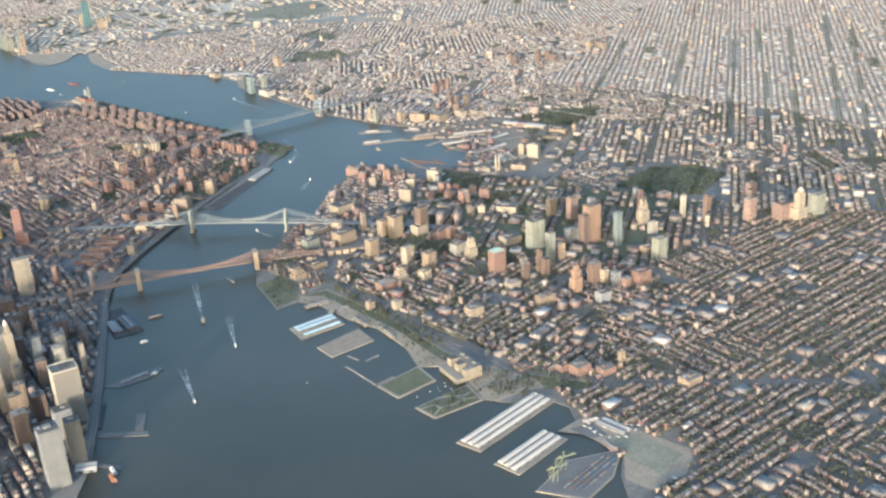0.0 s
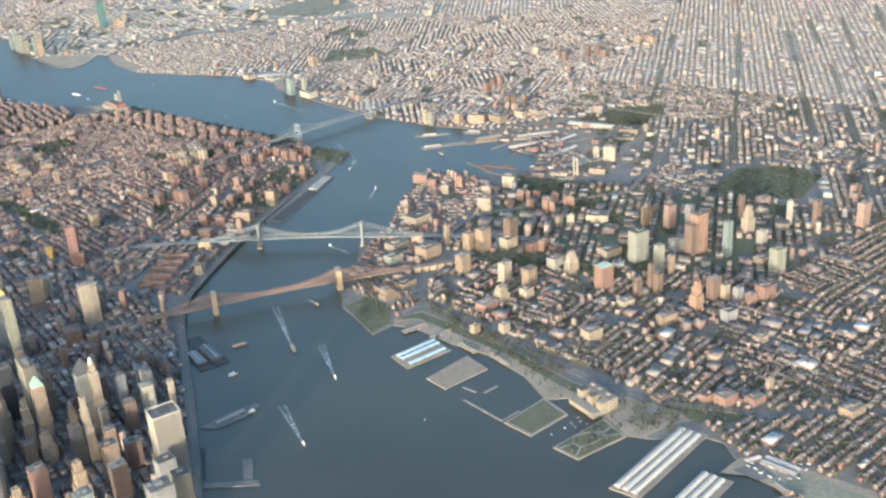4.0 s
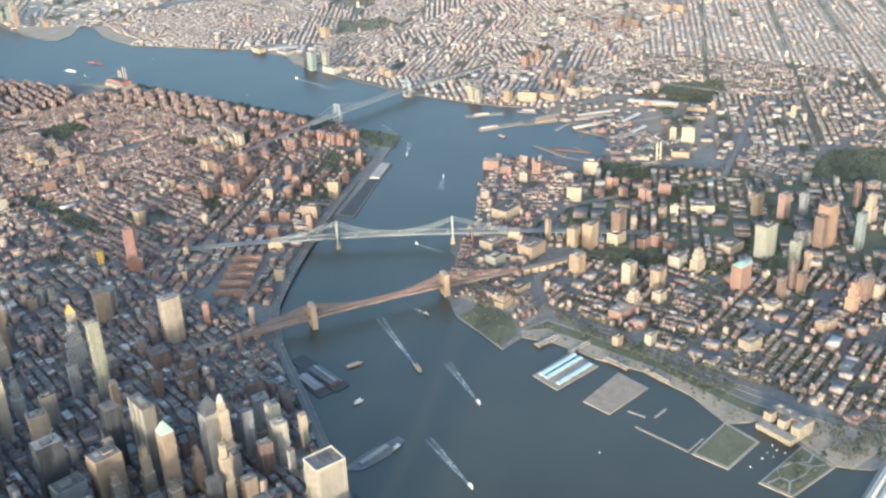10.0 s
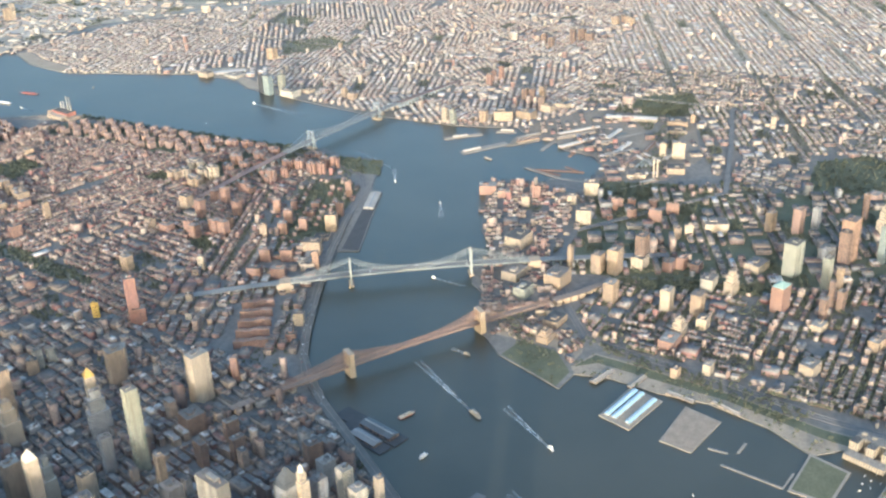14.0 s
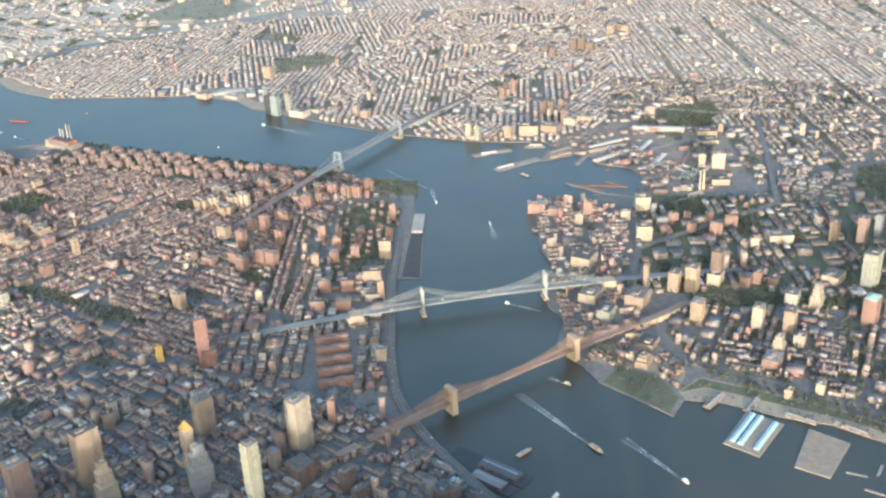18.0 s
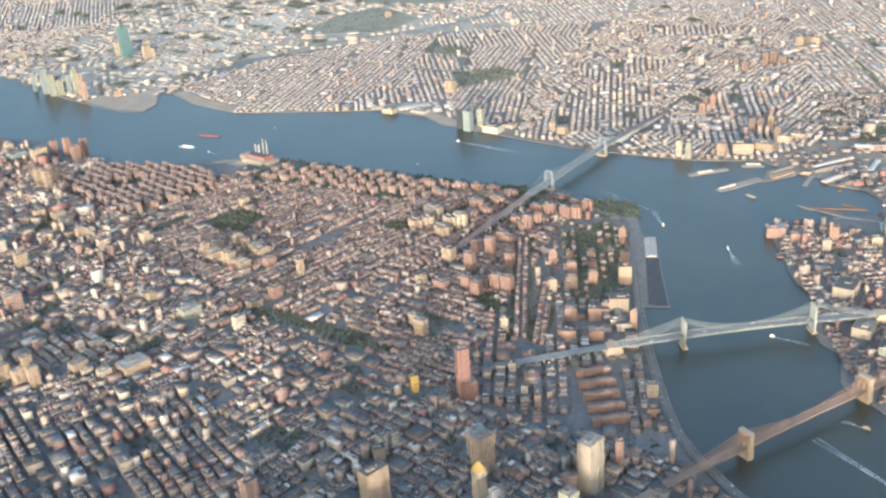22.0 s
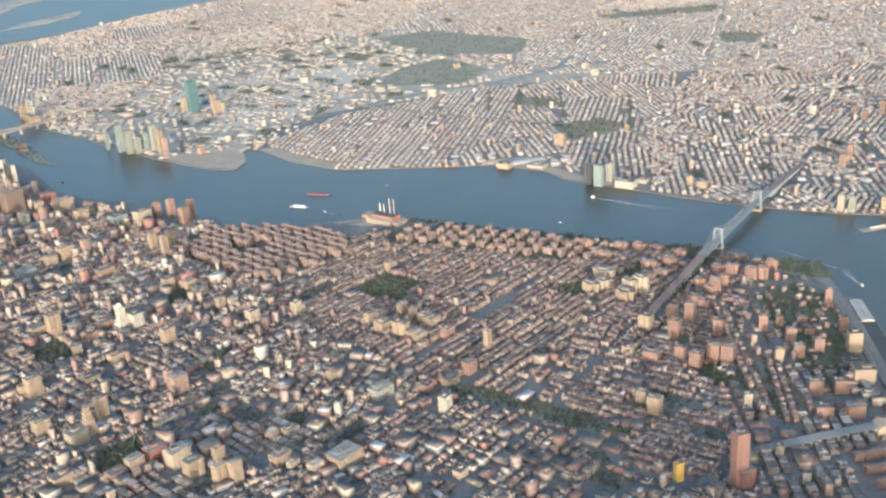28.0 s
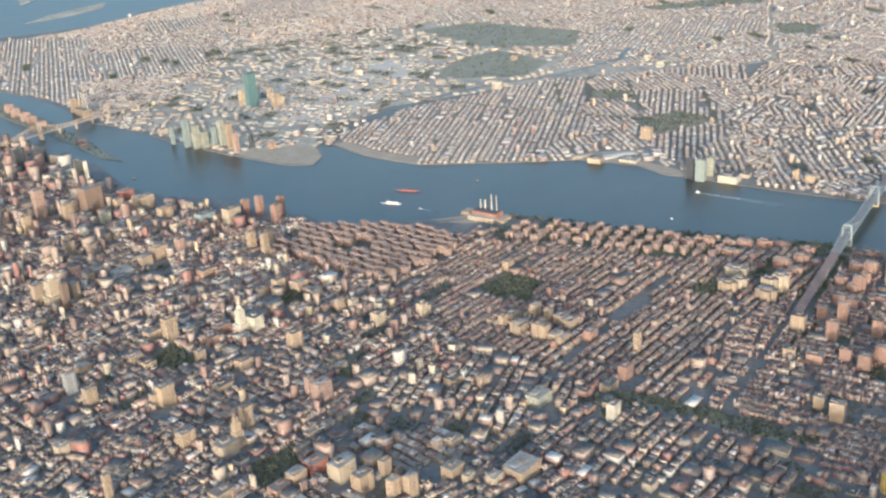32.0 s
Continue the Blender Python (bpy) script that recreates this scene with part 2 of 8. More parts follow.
class Shape:
    """Vertices and faces of one part."""

    def __init__(self):
        self.v, self.f, self.m = [], [], []

    def prism(self, ring, z0, z1, top=None, mat=0, cap=1, floor=False):
        k, n = len(self.v), len(ring)
        self.v += [(x, y, z0) for x, y in ring] + [(x, y, z1) for x, y in (top or ring)]
        for i in range(n):
            j = (i + 1) % n
            self.f.append((k + i, k + j, k + n + j, k + n + i)), self.m.append(mat)
        self.f.append(tuple(k + n + i for i in range(n))), self.m.append(mat if cap == 1 else cap)
        if floor:
            self.f.append(tuple(k + n - 1 - i for i in range(n))), self.m.append(mat)
        return self

    def box(self, x, y, z0, z1, w, d, az=0, mat=0, cap=1, floor=False, shrink=1.0):
        return self.prism(rect(x, y, w, d, az), z0, z1, rect(x, y, w * shrink, d * shrink, az) if shrink != 1 else None, mat, cap, floor)

    def tube(self, x, y, z0, z1, r0, r1, sides=12, mat=0):
        return self.prism(disc(x, y, r0, sides), z0, z1, disc(x, y, max(r1, 0.01), sides), mat)

    def beam(self, a, b, w, h, mat=0):
        """A square bar from a to b, its upright depth h."""
        a, b = Vector(a), Vector(b)
        flat = Vector((b.x - a.x, b.y - a.y, 0))
        side = (Vector((-flat.y, flat.x, 0)).normalized() if flat.length > 1e-6 else Vector((1, 0, 0))) * w / 2
        up = (b - a).normalized().cross(side.normalized()) * -h / 2
        k = len(self.v)
        for p in (a, b):
            self.v += [tuple(p + s * side + q * up) for s, q in ((1, 1), (-1, 1), (-1, -1), (1, -1))]
        for q in ((0, 1, 5, 4), (1, 2, 6, 5), (2, 3, 7, 6), (3, 0, 4, 7), (3, 2, 1, 0), (4, 5, 6, 7)):
            self.f.append(tuple(k + i for i in q)), self.m.append(mat)
        return self

    def ribbon(self, pts, w, h, mat=0):
        """One bar of width w and depth h that bends through all the points."""
        k, n = len(self.v), len(pts)
        for i, p in enumerate(pts):
            a, c = pts[max(i - 1, 0)], pts[min(i + 1, n - 1)]
            d = math.hypot(c[0] - a[0], c[1] - a[1]) or 1.0
            nx, ny = -(c[1] - a[1]) / d * w / 2, (c[0] - a[0]) / d * w / 2
            self.v += [(p[0] + s * nx, p[1] + s * ny, p[2] + q * h / 2) for s, q in ((-1, -1), (1, -1), (1, 1), (-1, 1))]
        for i in range(n - 1):
            o = k + 4 * i
            for j in range(4):
                m = (j + 1) % 4
                self.f.append((o + j, o + 4 + j, o + 4 + m, o + m)), self.m.append(mat)
        for q in ((0, 1, 2, 3), tuple(4 * (n - 1) + j for j in (3, 2, 1, 0))):
            self.f.append(tuple(k + i for i in q)), self.m.append(mat)
        return self

    def mesh(self, name, *mats):
        me = bpy.data.meshes.new(name)
        me.from_pydata([(x * Q, y * Q, z * Q) for x, y, z in self.v], [], self.f)
        for m in mats:
            me.materials.append(m)
        if len(mats) > 1:
            me.polygons.foreach_set("material_index", [min(i, len(mats) - 1) for i in self.m])
        me.update()
        return me


def rect(x, y, w, d, az=0):
    """Corners of a rectangle, counter-clockwise: w across the bearing az, d along it."""
    (ax, ay), (rx, ry) = turned(az)
    return [(x + s * rx * w / 2 + t * ax * d / 2, y + s * ry * w / 2 + t * ay * d / 2) for s, t in ((-1, -1), (1, -1), (1, 1), (-1, 1))]


def disc(x, y, r, sides=12):
    return [(x + r * math.cos(2 * math.pi * i / sides), y + r * math.sin(2 * math.pi * i / sides)) for i in range(sides)]


def thing(name, e=0.0, n=0.0, z=0.0, label="", category="", group="", kind="", az=0.0):
    ob = new(name)
    ob.empty_display_size = 1
    ob.matrix_world = pose(e * Q, n * Q, z * Q, 0, 0, -az)
    return tagged(ob, label, category, group, kind)


def part(name, shape, mats, parent=None, label=""):
    mats = mats if isinstance(mats, (tuple, list)) else (mats,)
    ob = new(name, shape if isinstance(shape, bpy.types.Mesh) else shape.mesh(name, *mats))
    if parent is not None:
        ob.parent = parent
    if label:
        ob["label"] = label
    return ob


def inside(poly, x, y):
    """Which of the points lie in the polygon."""
    hit = np.zeros(len(x), bool)
    for (ax, ay), (bx, by) in zip(poly, poly[1:] + poly[:1]):
        if ay != by:
            hit ^= ((ay > y) != (by > y)) & (x < (bx - ax) * (y - ay) / (by - ay) + ax)
    return hit


def near_line(line, x, y, reach):
    hit = np.zeros(len(x), bool)
    for (ax, ay), (bx, by) in zip(line, line[1:]):
        dx, dy = bx - ax, by - ay
        s = np.clip(((x - ax) * dx + (y - ay) * dy) / (dx * dx + dy * dy), 0, 1)
        hit |= np.hypot(x - ax - s * dx, y - ay - s * dy) < reach
    return hit


# ---- water and land ----
LAND = 3.0
MANHATTAN = [(-2080, -1010), (-1900, -1050), (-1740, -965), (-1540, -810), (-1365, -670), (-1105, -450), (-890, -265), (-755, -150), (-650, -95), (-480, -62), (-245, -5), (50, 40), (110, 45), (122, -38), (415, 5), (712, 42), (732, 100), (925, 132), (1050, 135), (1090, 200), (1110, 365), (1185, 470), (1205, 620), (1245, 840), (1345, 1250), (1375, 1450), (1470, 1765), (1505, 1960), (1520, 2150), (1450, 2305), (1390, 2600), (1410, 2860), (1475, 2905), (1510, 3060), (1600, 3265), (1720, 3495), (1735, 3745), (1865, 4030), (2280, 4440), (2465, 4795), (2765, 5195), (3150, 5800), (4300, 7900), (2300, 8900), (-400, 5200), (-1500, 3300), (-1850, 1300), (-2250, -700)]
LONG_ISLAND = [(-2600, -9000), (-2100, -3900), (-1500, -2900), (-1330, -2480), (-1230, -2425), (-1130, -2400), (-1060, -2250), (-940, -2170), (-930, -2110), (-985, -1990), (-1000, -1880), (-905, -1790), (-850, -1700), (-890, -1620), (-780, -1510), (-690, -1350), (-660, -1200), (-605, -1060), (-600, -950), (-688, -915), (-525, -700), (-440, -648), (-385, -605), (-310, -560), (-140, -575), (-70, -520), (60, -490), (215, -535), (300, -500), (400, -455), (600, -428), (860, -390), (912, -400), (920, -585), (960, -690), (1010, -830), (1170, -850), (1270, -800), (1330, -660), (1420, -620), (1470, -520), (1560, -430), (1610, -400), (1605, -180), (1612, -35), (1650, 120), (1690, 320), (1740, 480), (1830, 700), (1970, 1000), (2090, 1270), (2235, 1390), (2330, 1690), (2290, 2060), (2260, 2545), (2410, 2880), (2640, 3140), (2830, 3190), (3120, 3060), (3380, 2890), (3420, 2960), (3150, 3140), (2840, 3260), (2560, 3190), (2400, 3120), (2265, 3130), (2250, 3280), (2460, 3720), (2715, 4180), (2965, 4525), (3175, 4945), (3710, 5535), (3990, 6015), (4500, 7000), (5600, 7800), (6200, 7480), (6560, 6900), (6860, 6540), (7430, 6590), (7900, 6220), (9000, 5700), (30000, 12000), (40000, -20000), (4000, -40000)]
ROOSEVELT_ISLAND = [(2330, 4300), (2420, 4400), (2700, 4690), (3020, 5060), (3450, 5555), (3900, 6200), (3780, 6250), (3230, 5560), (2980, 5200), (2745, 4900), (2400, 4480)]


def land(name, ring, label, material=street):
    area = sum(ax * by - bx * ay for (ax, ay), (bx, by) in zip(ring, ring[1:] + ring[:1]))
    s = Shape().prism(ring if area > 0 else ring[::-1], -2, LAND, cap=0)
    ob = part(name, s, material)
    return tagged(ob, label, "ground", kind="structure")


sea = Shape()
sea.v = [(-60000, -60000, 0), (60000, -60000, 0), (60000, 60000, 0), (-60000, 60000, 0)]
sea.f, sea.m = [(0, 1, 2, 3)], [0]
tagged(part("water", sea, water_surface), "blue-grey rippled tidal river water", "water", kind="structure")
land("ground", LONG_ISLAND, "dark asphalt city ground along the river")
land("ground", MANHATTAN, "dark asphalt city ground of the island")
land("ground", ROOSEVELT_ISLAND, "narrow river island ground")


# ---- parks, open sites and wide roads, kept clear of houses ----
PARKS = {
    "tompkins": [(715, 1985), (855, 1880), (770, 1735), (595, 1770), (600, 1920)],
    "washington": [(-560, 2470), (-440, 2375), (-600, 2290), (-690, 2400)],
    "union": [(40, 3075), (170, 3030), (50, 2890), (-35, 2960)],
    "stuyvesant": [(515, 2775), (650, 2750), (600, 2620), (500, 2635)],
    "mccarren": [(3055, 1430), (3255, 1165), (3095, 960), (2925, 1050), (2765, 1300)],
    "fort_greene": [(1000, -1720), (1330, -1800), (1420, -2000), (1330, -2180), (1020, -2130), (930, -1850)],
    "calvary": [(4250, 2830), (4800, 2780), (5090, 2500), (4650, 2060), (4230, 2190), (4180, 2620)],
    "mount_zion": [(5980, 3315), (6295, 2865), (5780, 1890), (5225, 1900), (5205, 2610)],
    "corlears": [(900, 110), (1055, 145), (1100, 360), (1010, 390), (890, 260)],
    "pier_one": [(-675, -905), (-525, -712), (-430, -760), (-480, -880), (-590, -935)],
    "east_river": [(1120, 520), (1200, 620), (1235, 840), (1335, 1250), (1365, 1450), (1300, 1440), (1200, 900), (1130, 640)],
    "cadman": [(-20, -1000), (60, -990), (90, -1600), (0, -1610)],
    "seward": [(105, 680), (140, 605), (55, 515), (0, 585)],
    "roosevelt_park": [(-60, 1475), (-55, 1395), (-115, 1210), (-150, 1145), (-250, 910), (-285, 820), (-325, 900), (-245, 1125), (-185, 1215), (-140, 1405)],
    "fish": [(715, 1185), (830, 1085), (725, 1035), (650, 1120)],
    "golden": [(3805, 1705), (3745, 1455), (3550, 1445), (3560, 1685)],
    "ridge": [(6785, 1425), (6935, 1120), (7065, 710), (7195, 295), (6805, 350), (6695, 850), (6570, 1250)],
    "linden": [(5840, 355), (5860, 175), (5710, -15), (5360, 135), (5455, 350)],
    "bank": [(2050, -905), (2200, -995), (2270, -1235), (2075, -1275), (1885, -1175), (1845, -1030)],
    "village": [(-20, 2360), (60, 2330), (30, 2280), (-40, 2300)],
    "corner": [(-400, 2110), (-340, 2100), (-350, 2040), (-410, 2060)],
}


def grown(line, width):
    """The outline of a road of that width along a line of points."""
    left, right = [], []
    for i, (x, y) in enumerate(line):
        (ax, ay), (bx, by) = line[max(i - 1, 0)], line[min(i + 1, len(line) - 1)]
        d = math.hypot(bx - ax, by - ay)
        nx, ny = -(by - ay) / d * width / 2, (bx - ax) / d * width / 2
        left.append((x + nx, y + ny)), right.append((x - nx, y - ny))
    return right, left


def strip(shape, line, width, z, mat=0, thick=0.0):
    right, left = grown(line, width)
    for i in range(len(line) - 1):
        q = [right[i], right[i + 1], left[i + 1], left[i]]
        if thick:
            shape.prism(q, z - thick, z, mat=mat, cap=mat)
        else:
            k = len(shape.v)
            shape.v += [(*p, z) for p in q]
            shape.f.append((k, k + 1, k + 2, k + 3)), shape.m.append(mat)
    return shape


FDR = [(-1740, -945), (-1380, -660), (-1120, -440), (-905, -252), (-760, -150), (-645, -92), (-494, -50), (-362, -20), (-145, 24), (90, 66), (450, 110), (720, 130), (880, 190), (1000, 370), (1090, 560), (1160, 720), (1200, 900), (1290, 1300), (1340, 1500), (1430, 1790), (1460, 1960), (1470, 2130), (1400, 2300), (1345, 2600), (1380, 2880), (1440, 3080), (1560, 3290)]
BQE = [(-500, -2900), (-760, -2250), (-800, -1900), (-700, -1640), (-560, -1380), (-470, -1150), (-380, -960), (-150, -860), (150, -800), (420, -830), (890, -1400), (1450, -1425), (2020, -1435), (2150, -900), (2300, -200), (2500, 500), (3000, 1000), (3300, 2000), (3700, 3000)]
AVENUES = [[(1170, -2400), (3000, -2080), (4680, -1720)], [(1545, -2500), (4830, -1930)], [(1670, -2695), (5295, -2130)], [(1430, -2135), (2385, -1990), (4630, -1560)], [(1435, -1765), (4015, -1335), (5780, -1005)], [(2205, -1160), (4035, -870)], [(1100, -2900), (5200, -2330)], [(1000, -3150), (5200, -2560)],
           [(3475, 1880), (3975, 1955)], [(3275, 1380), (4055, 1485)], [(3015, 955), (3770, 1005)], [(3470, 1700), (4125, 1760)]]
CUTS = [(FDR, 24), (BQE, 30),
        ([(-500, 440), (-148, -80), (13, -497), (260, -1130), (330, -1500)], 22),
        ([(-1200, 120), (-729, -270), (-387, -614), (-60, -930), (30, -1050)], 34),
        ([(390, 840), (800, 680), (1249, 500), (1700, 315), (2150, 130), (2600, 0)], 26),
        ([(445, 2260), (-250, 1175), (-560, 700)], 10), ([(960, 1215), (-95, 1695)], 13), ([(720, 750), (-310, 1160)], 13),
        ([(-250, 1175), (340, 1070), (700, 1000)], 7),
        ([(4420, 515), (6955, 270), (9500, 20)], 22), *((line, 13) for line in AVENUES)]
SITES = []
FEET = []


def free(x, y, reach=6.0):
    """Which places lie clear of parks, sites, wide roads and towers."""
    ok = np.ones(len(x), bool)
    for ring in list(PARKS.values()) + SITES:
        ok &= ~inside(ring, x, y)
    for line, w in CUTS:
        ok &= ~near_line(line, x, y, w / 2 + reach)
    for e, n, r in FEET:
        ok &= np.hypot(x - e, y - n) > r + reach * 0.6
    return ok


def boxes(x, y, w, d, h, az, z0):
    """Vertices and faces of many upright boxes at once, with no floors."""
    a = np.radians(az)
    ax, ay, rx, ry = np.sin(a), np.cos(a), np.cos(a), -np.sin(a)
    n = len(x)
    v = np.empty((n, 8, 3))
    for i, (s, t) in enumerate(((-1, -1), (1, -1), (1, 1), (-1, 1))):
        v[:, i, 0] = v[:, i + 4, 0] = x + s * rx * w / 2 + t * ax * d / 2
        v[:, i, 1] = v[:, i + 4, 1] = y + s * ry * w / 2 + t * ay * d / 2
    v[:, :4, 2], v[:, 4:, 2] = np.reshape(z0, (-1, 1)), np.reshape(z0 + h, (-1, 1))
    f = np.array([(0, 1, 5, 4), (1, 2, 6, 5), (2, 3, 7, 6), (3, 0, 4, 7), (4, 5, 6, 7)])
    faces = (np.arange(n)[:, None, None] * 8 + f).reshape(-1, 4)
    return v.reshape(-1, 3), faces, np.tile([0, 0, 0, 0, 1], n)


def quad_mesh(name, v, f, index, mats):
    me = bpy.data.meshes.new(name)
    me.vertices.add(len(v)), me.loops.add(4 * len(f)), me.polygons.add(len(f))
    me.vertices.foreach_set("co", (np.asarray(v) * Q).ravel())
    me.loops.foreach_set("vertex_index", np.asarray(f, np.int32).ravel())
    me.polygons.foreach_set("loop_start", np.arange(0, 4 * len(f), 4, dtype=np.int32))
    me.polygons.foreach_set("material_index", np.asarray(index, np.int32))
    for m in mats:
        me.materials.append(m)
    me.update(calc_edges=True)
    return me


rng = np.random.default_rng(7)


def leaf_mat(name, lo, mid, hi):
    m, n, l, b = nodes_of(name, 0.9)
    r = ramp(n, [(0.0, lo), (0.5, mid), (1.0, hi)])
    l.new(n.new("ShaderNodeNewGeometry").outputs["Random Per Island"], r.inputs[0])
    t = noise_of(n, l, 0.5)
    st = ramp(n, [(0.3, (0.55, 0.55, 0.55)), (0.7, (1.2, 1.2, 1.2))])
    l.new(t.outputs[0], st.inputs[0])
    l.new(mix(n, l, "MULTIPLY", 1.0, r.outputs[0], st.outputs[0]), b.inputs["Base Color"])
    return m


foliage = leaf_mat("foliage", (0.075, 0.082, 0.052), (0.095, 0.10, 0.062), (0.118, 0.116, 0.074))
bark = plain("bark", (0.10, 0.075, 0.055), 0.95)
CLUMP = np.array([(1, 0, -0.3), (-0.5, 0.9, -0.1), (-0.5, -0.9, -0.3), (0.15, 0.1, 1), (0, 0, -0.8)], float)
CLUMP_F = np.array([(0, 1, 3), (1, 2, 3), (2, 0, 3), (1, 0, 4), (2, 1, 4), (0, 2, 4)])


def grove(name, x, y, size, label, base=LAND, clumps=7):
    """Trees at the given places: a tapered trunk and a ragged crown of leaf clumps each, joined as one stand."""
    n = len(x)
    if n == 0:
        return None
    size = np.broadcast_to(size, n) * rng.uniform(0.75, 1.25, n)
    c = np.repeat(np.arange(n), clumps)
    k = n * clumps
    ang, rad = rng.uniform(0, 2 * np.pi, k), rng.uniform(0.05, 0.36, k)
    centre = np.stack([x[c] + np.cos(ang) * rad * size[c], y[c] + np.sin(ang) * rad * size[c], base + size[c] * rng.uniform(0.45, 0.95, k) * (1.05 - rad)], 1)
    scale = (size[c] * rng.uniform(0.17, 0.3, k))[:, None, None] * rng.uniform(0.6, 1.4, (k, 5, 1))
    spin = rng.uniform(0, 2 * np.pi, k)[:, None]
    shape = np.stack([CLUMP[:, 0] * np.cos(spin) - CLUMP[:, 1] * np.sin(spin), CLUMP[:, 0] * np.sin(spin) + CLUMP[:, 1] * np.cos(spin), np.broadcast_to(CLUMP[:, 2], (k, 5))], 2)
    v = centre[:, None] + shape * scale
    f = (np.arange(k)[:, None, None] * 5 + CLUMP_F).reshape(-1, 3)
    tr = np.array([(1, 0, 0), (-0.5, 0.87, 0), (-0.5, -0.87, 0)])
    low = np.stack([x, y, np.full(n, base - 0.3)], 1)[:, None] + tr * (size * 0.035)[:, None, None]
    tip = np.stack([x, y, base + size * 0.6], 1)[:, None] + tr * (size * 0.015)[:, None, None]
    tv = np.concatenate([low, tip], 1).reshape(-1, 3)
    tf = (np.arange(n)[:, None, None] * 6 + np.array([(0, 1, 4), (0, 4, 3), (1, 2, 5), (1, 5, 4), (2, 0, 3), (2, 3, 5)])).reshape(-1, 3) + 5 * k
    me = bpy.data.meshes.new(name)
    vv, ff = np.concatenate([v.reshape(-1, 3), tv]), np.concatenate([f, tf])
    me.vertices.add(len(vv)), me.loops.add(3 * len(ff)), me.polygons.add(len(ff))
    me.vertices.foreach_set("co", (vv * Q).ravel())
    me.loops.foreach_set("vertex_index", ff.astype(np.int32).ravel())
    me.polygons.foreach_set("loop_start", np.arange(0, 3 * len(ff), 3, dtype=np.int32))
    me.polygons.foreach_set("material_index", np.repeat([0, 1], [len(f), len(tf)]).astype(np.int32))
    me.materials.append(foliage), me.materials.append(bark)
    me.update(calc_edges=True)
    return tagged(new(name, me), label, "trees", kind="stuff")


def scattered(ring, each):
    """Random places in a polygon, one for every so many square metres."""
    a = np.array(ring, float)
    lo, hi = a.min(0), a.max(0)
    n = int(np.prod(hi - lo) / each)
    p = rng.uniform(lo, hi, (n, 2))
    ok = inside(ring, p[:, 0], p[:, 1])
    return p[ok, 0], p[ok, 1]


HOUSE = {"tenement": "brick tenement in a row with a tar roof", "loft_building": "masonry loft building with a flat roof", "row_house": "brownstone row house with a flat grey roof", "office_building": "stone office building in a downtown street"}


def lone_house(kind, x, y, w, d, h, az):
    rnd = random.Random(int(x * 11 + y * 5))
    size = "tall " if h > 24 and kind != "office_building" else "narrow " if d < 8 else ""
    ob = part(kind, Shape().box(0, 0, 0, h, w, d, cap=0), wall_one)
    ob.matrix_world = pose(x * Q, y * Q, (LAND - 0.5) * Q, 0, 0, -az)
    tagged(ob, size + HOUSE[kind], "house" if kind in ("tenement", "row_house") else "building", kind.replace("_", " ") + " rows")
    part("roof", Shape().box(0, 0, h + 0.02, h + 0.5, w * 0.94, d * 0.94), roof_one, ob)
    if rnd.random() < 0.75:
        part("roof_hut", Shape().box(rnd.uniform(-0.25, 0.25) * w, rnd.uniform(-0.2, 0.2) * d, h + 0.52, h + rnd.uniform(2.5, 4.5), w * rnd.uniform(0.18, 0.35), d * rnd.uniform(0.25, 0.45)), wall_one, ob)
    return ob


roof_one = roofing("house_roofs", [(0.14, 0.128, 0.118), (0.20, 0.182, 0.165), (0.10, 0.092, 0.086), (0.17, 0.145, 0.125), (0.27, 0.25, 0.225), (0.18, 0.16, 0.145), (0.40, 0.375, 0.34)], source="object")


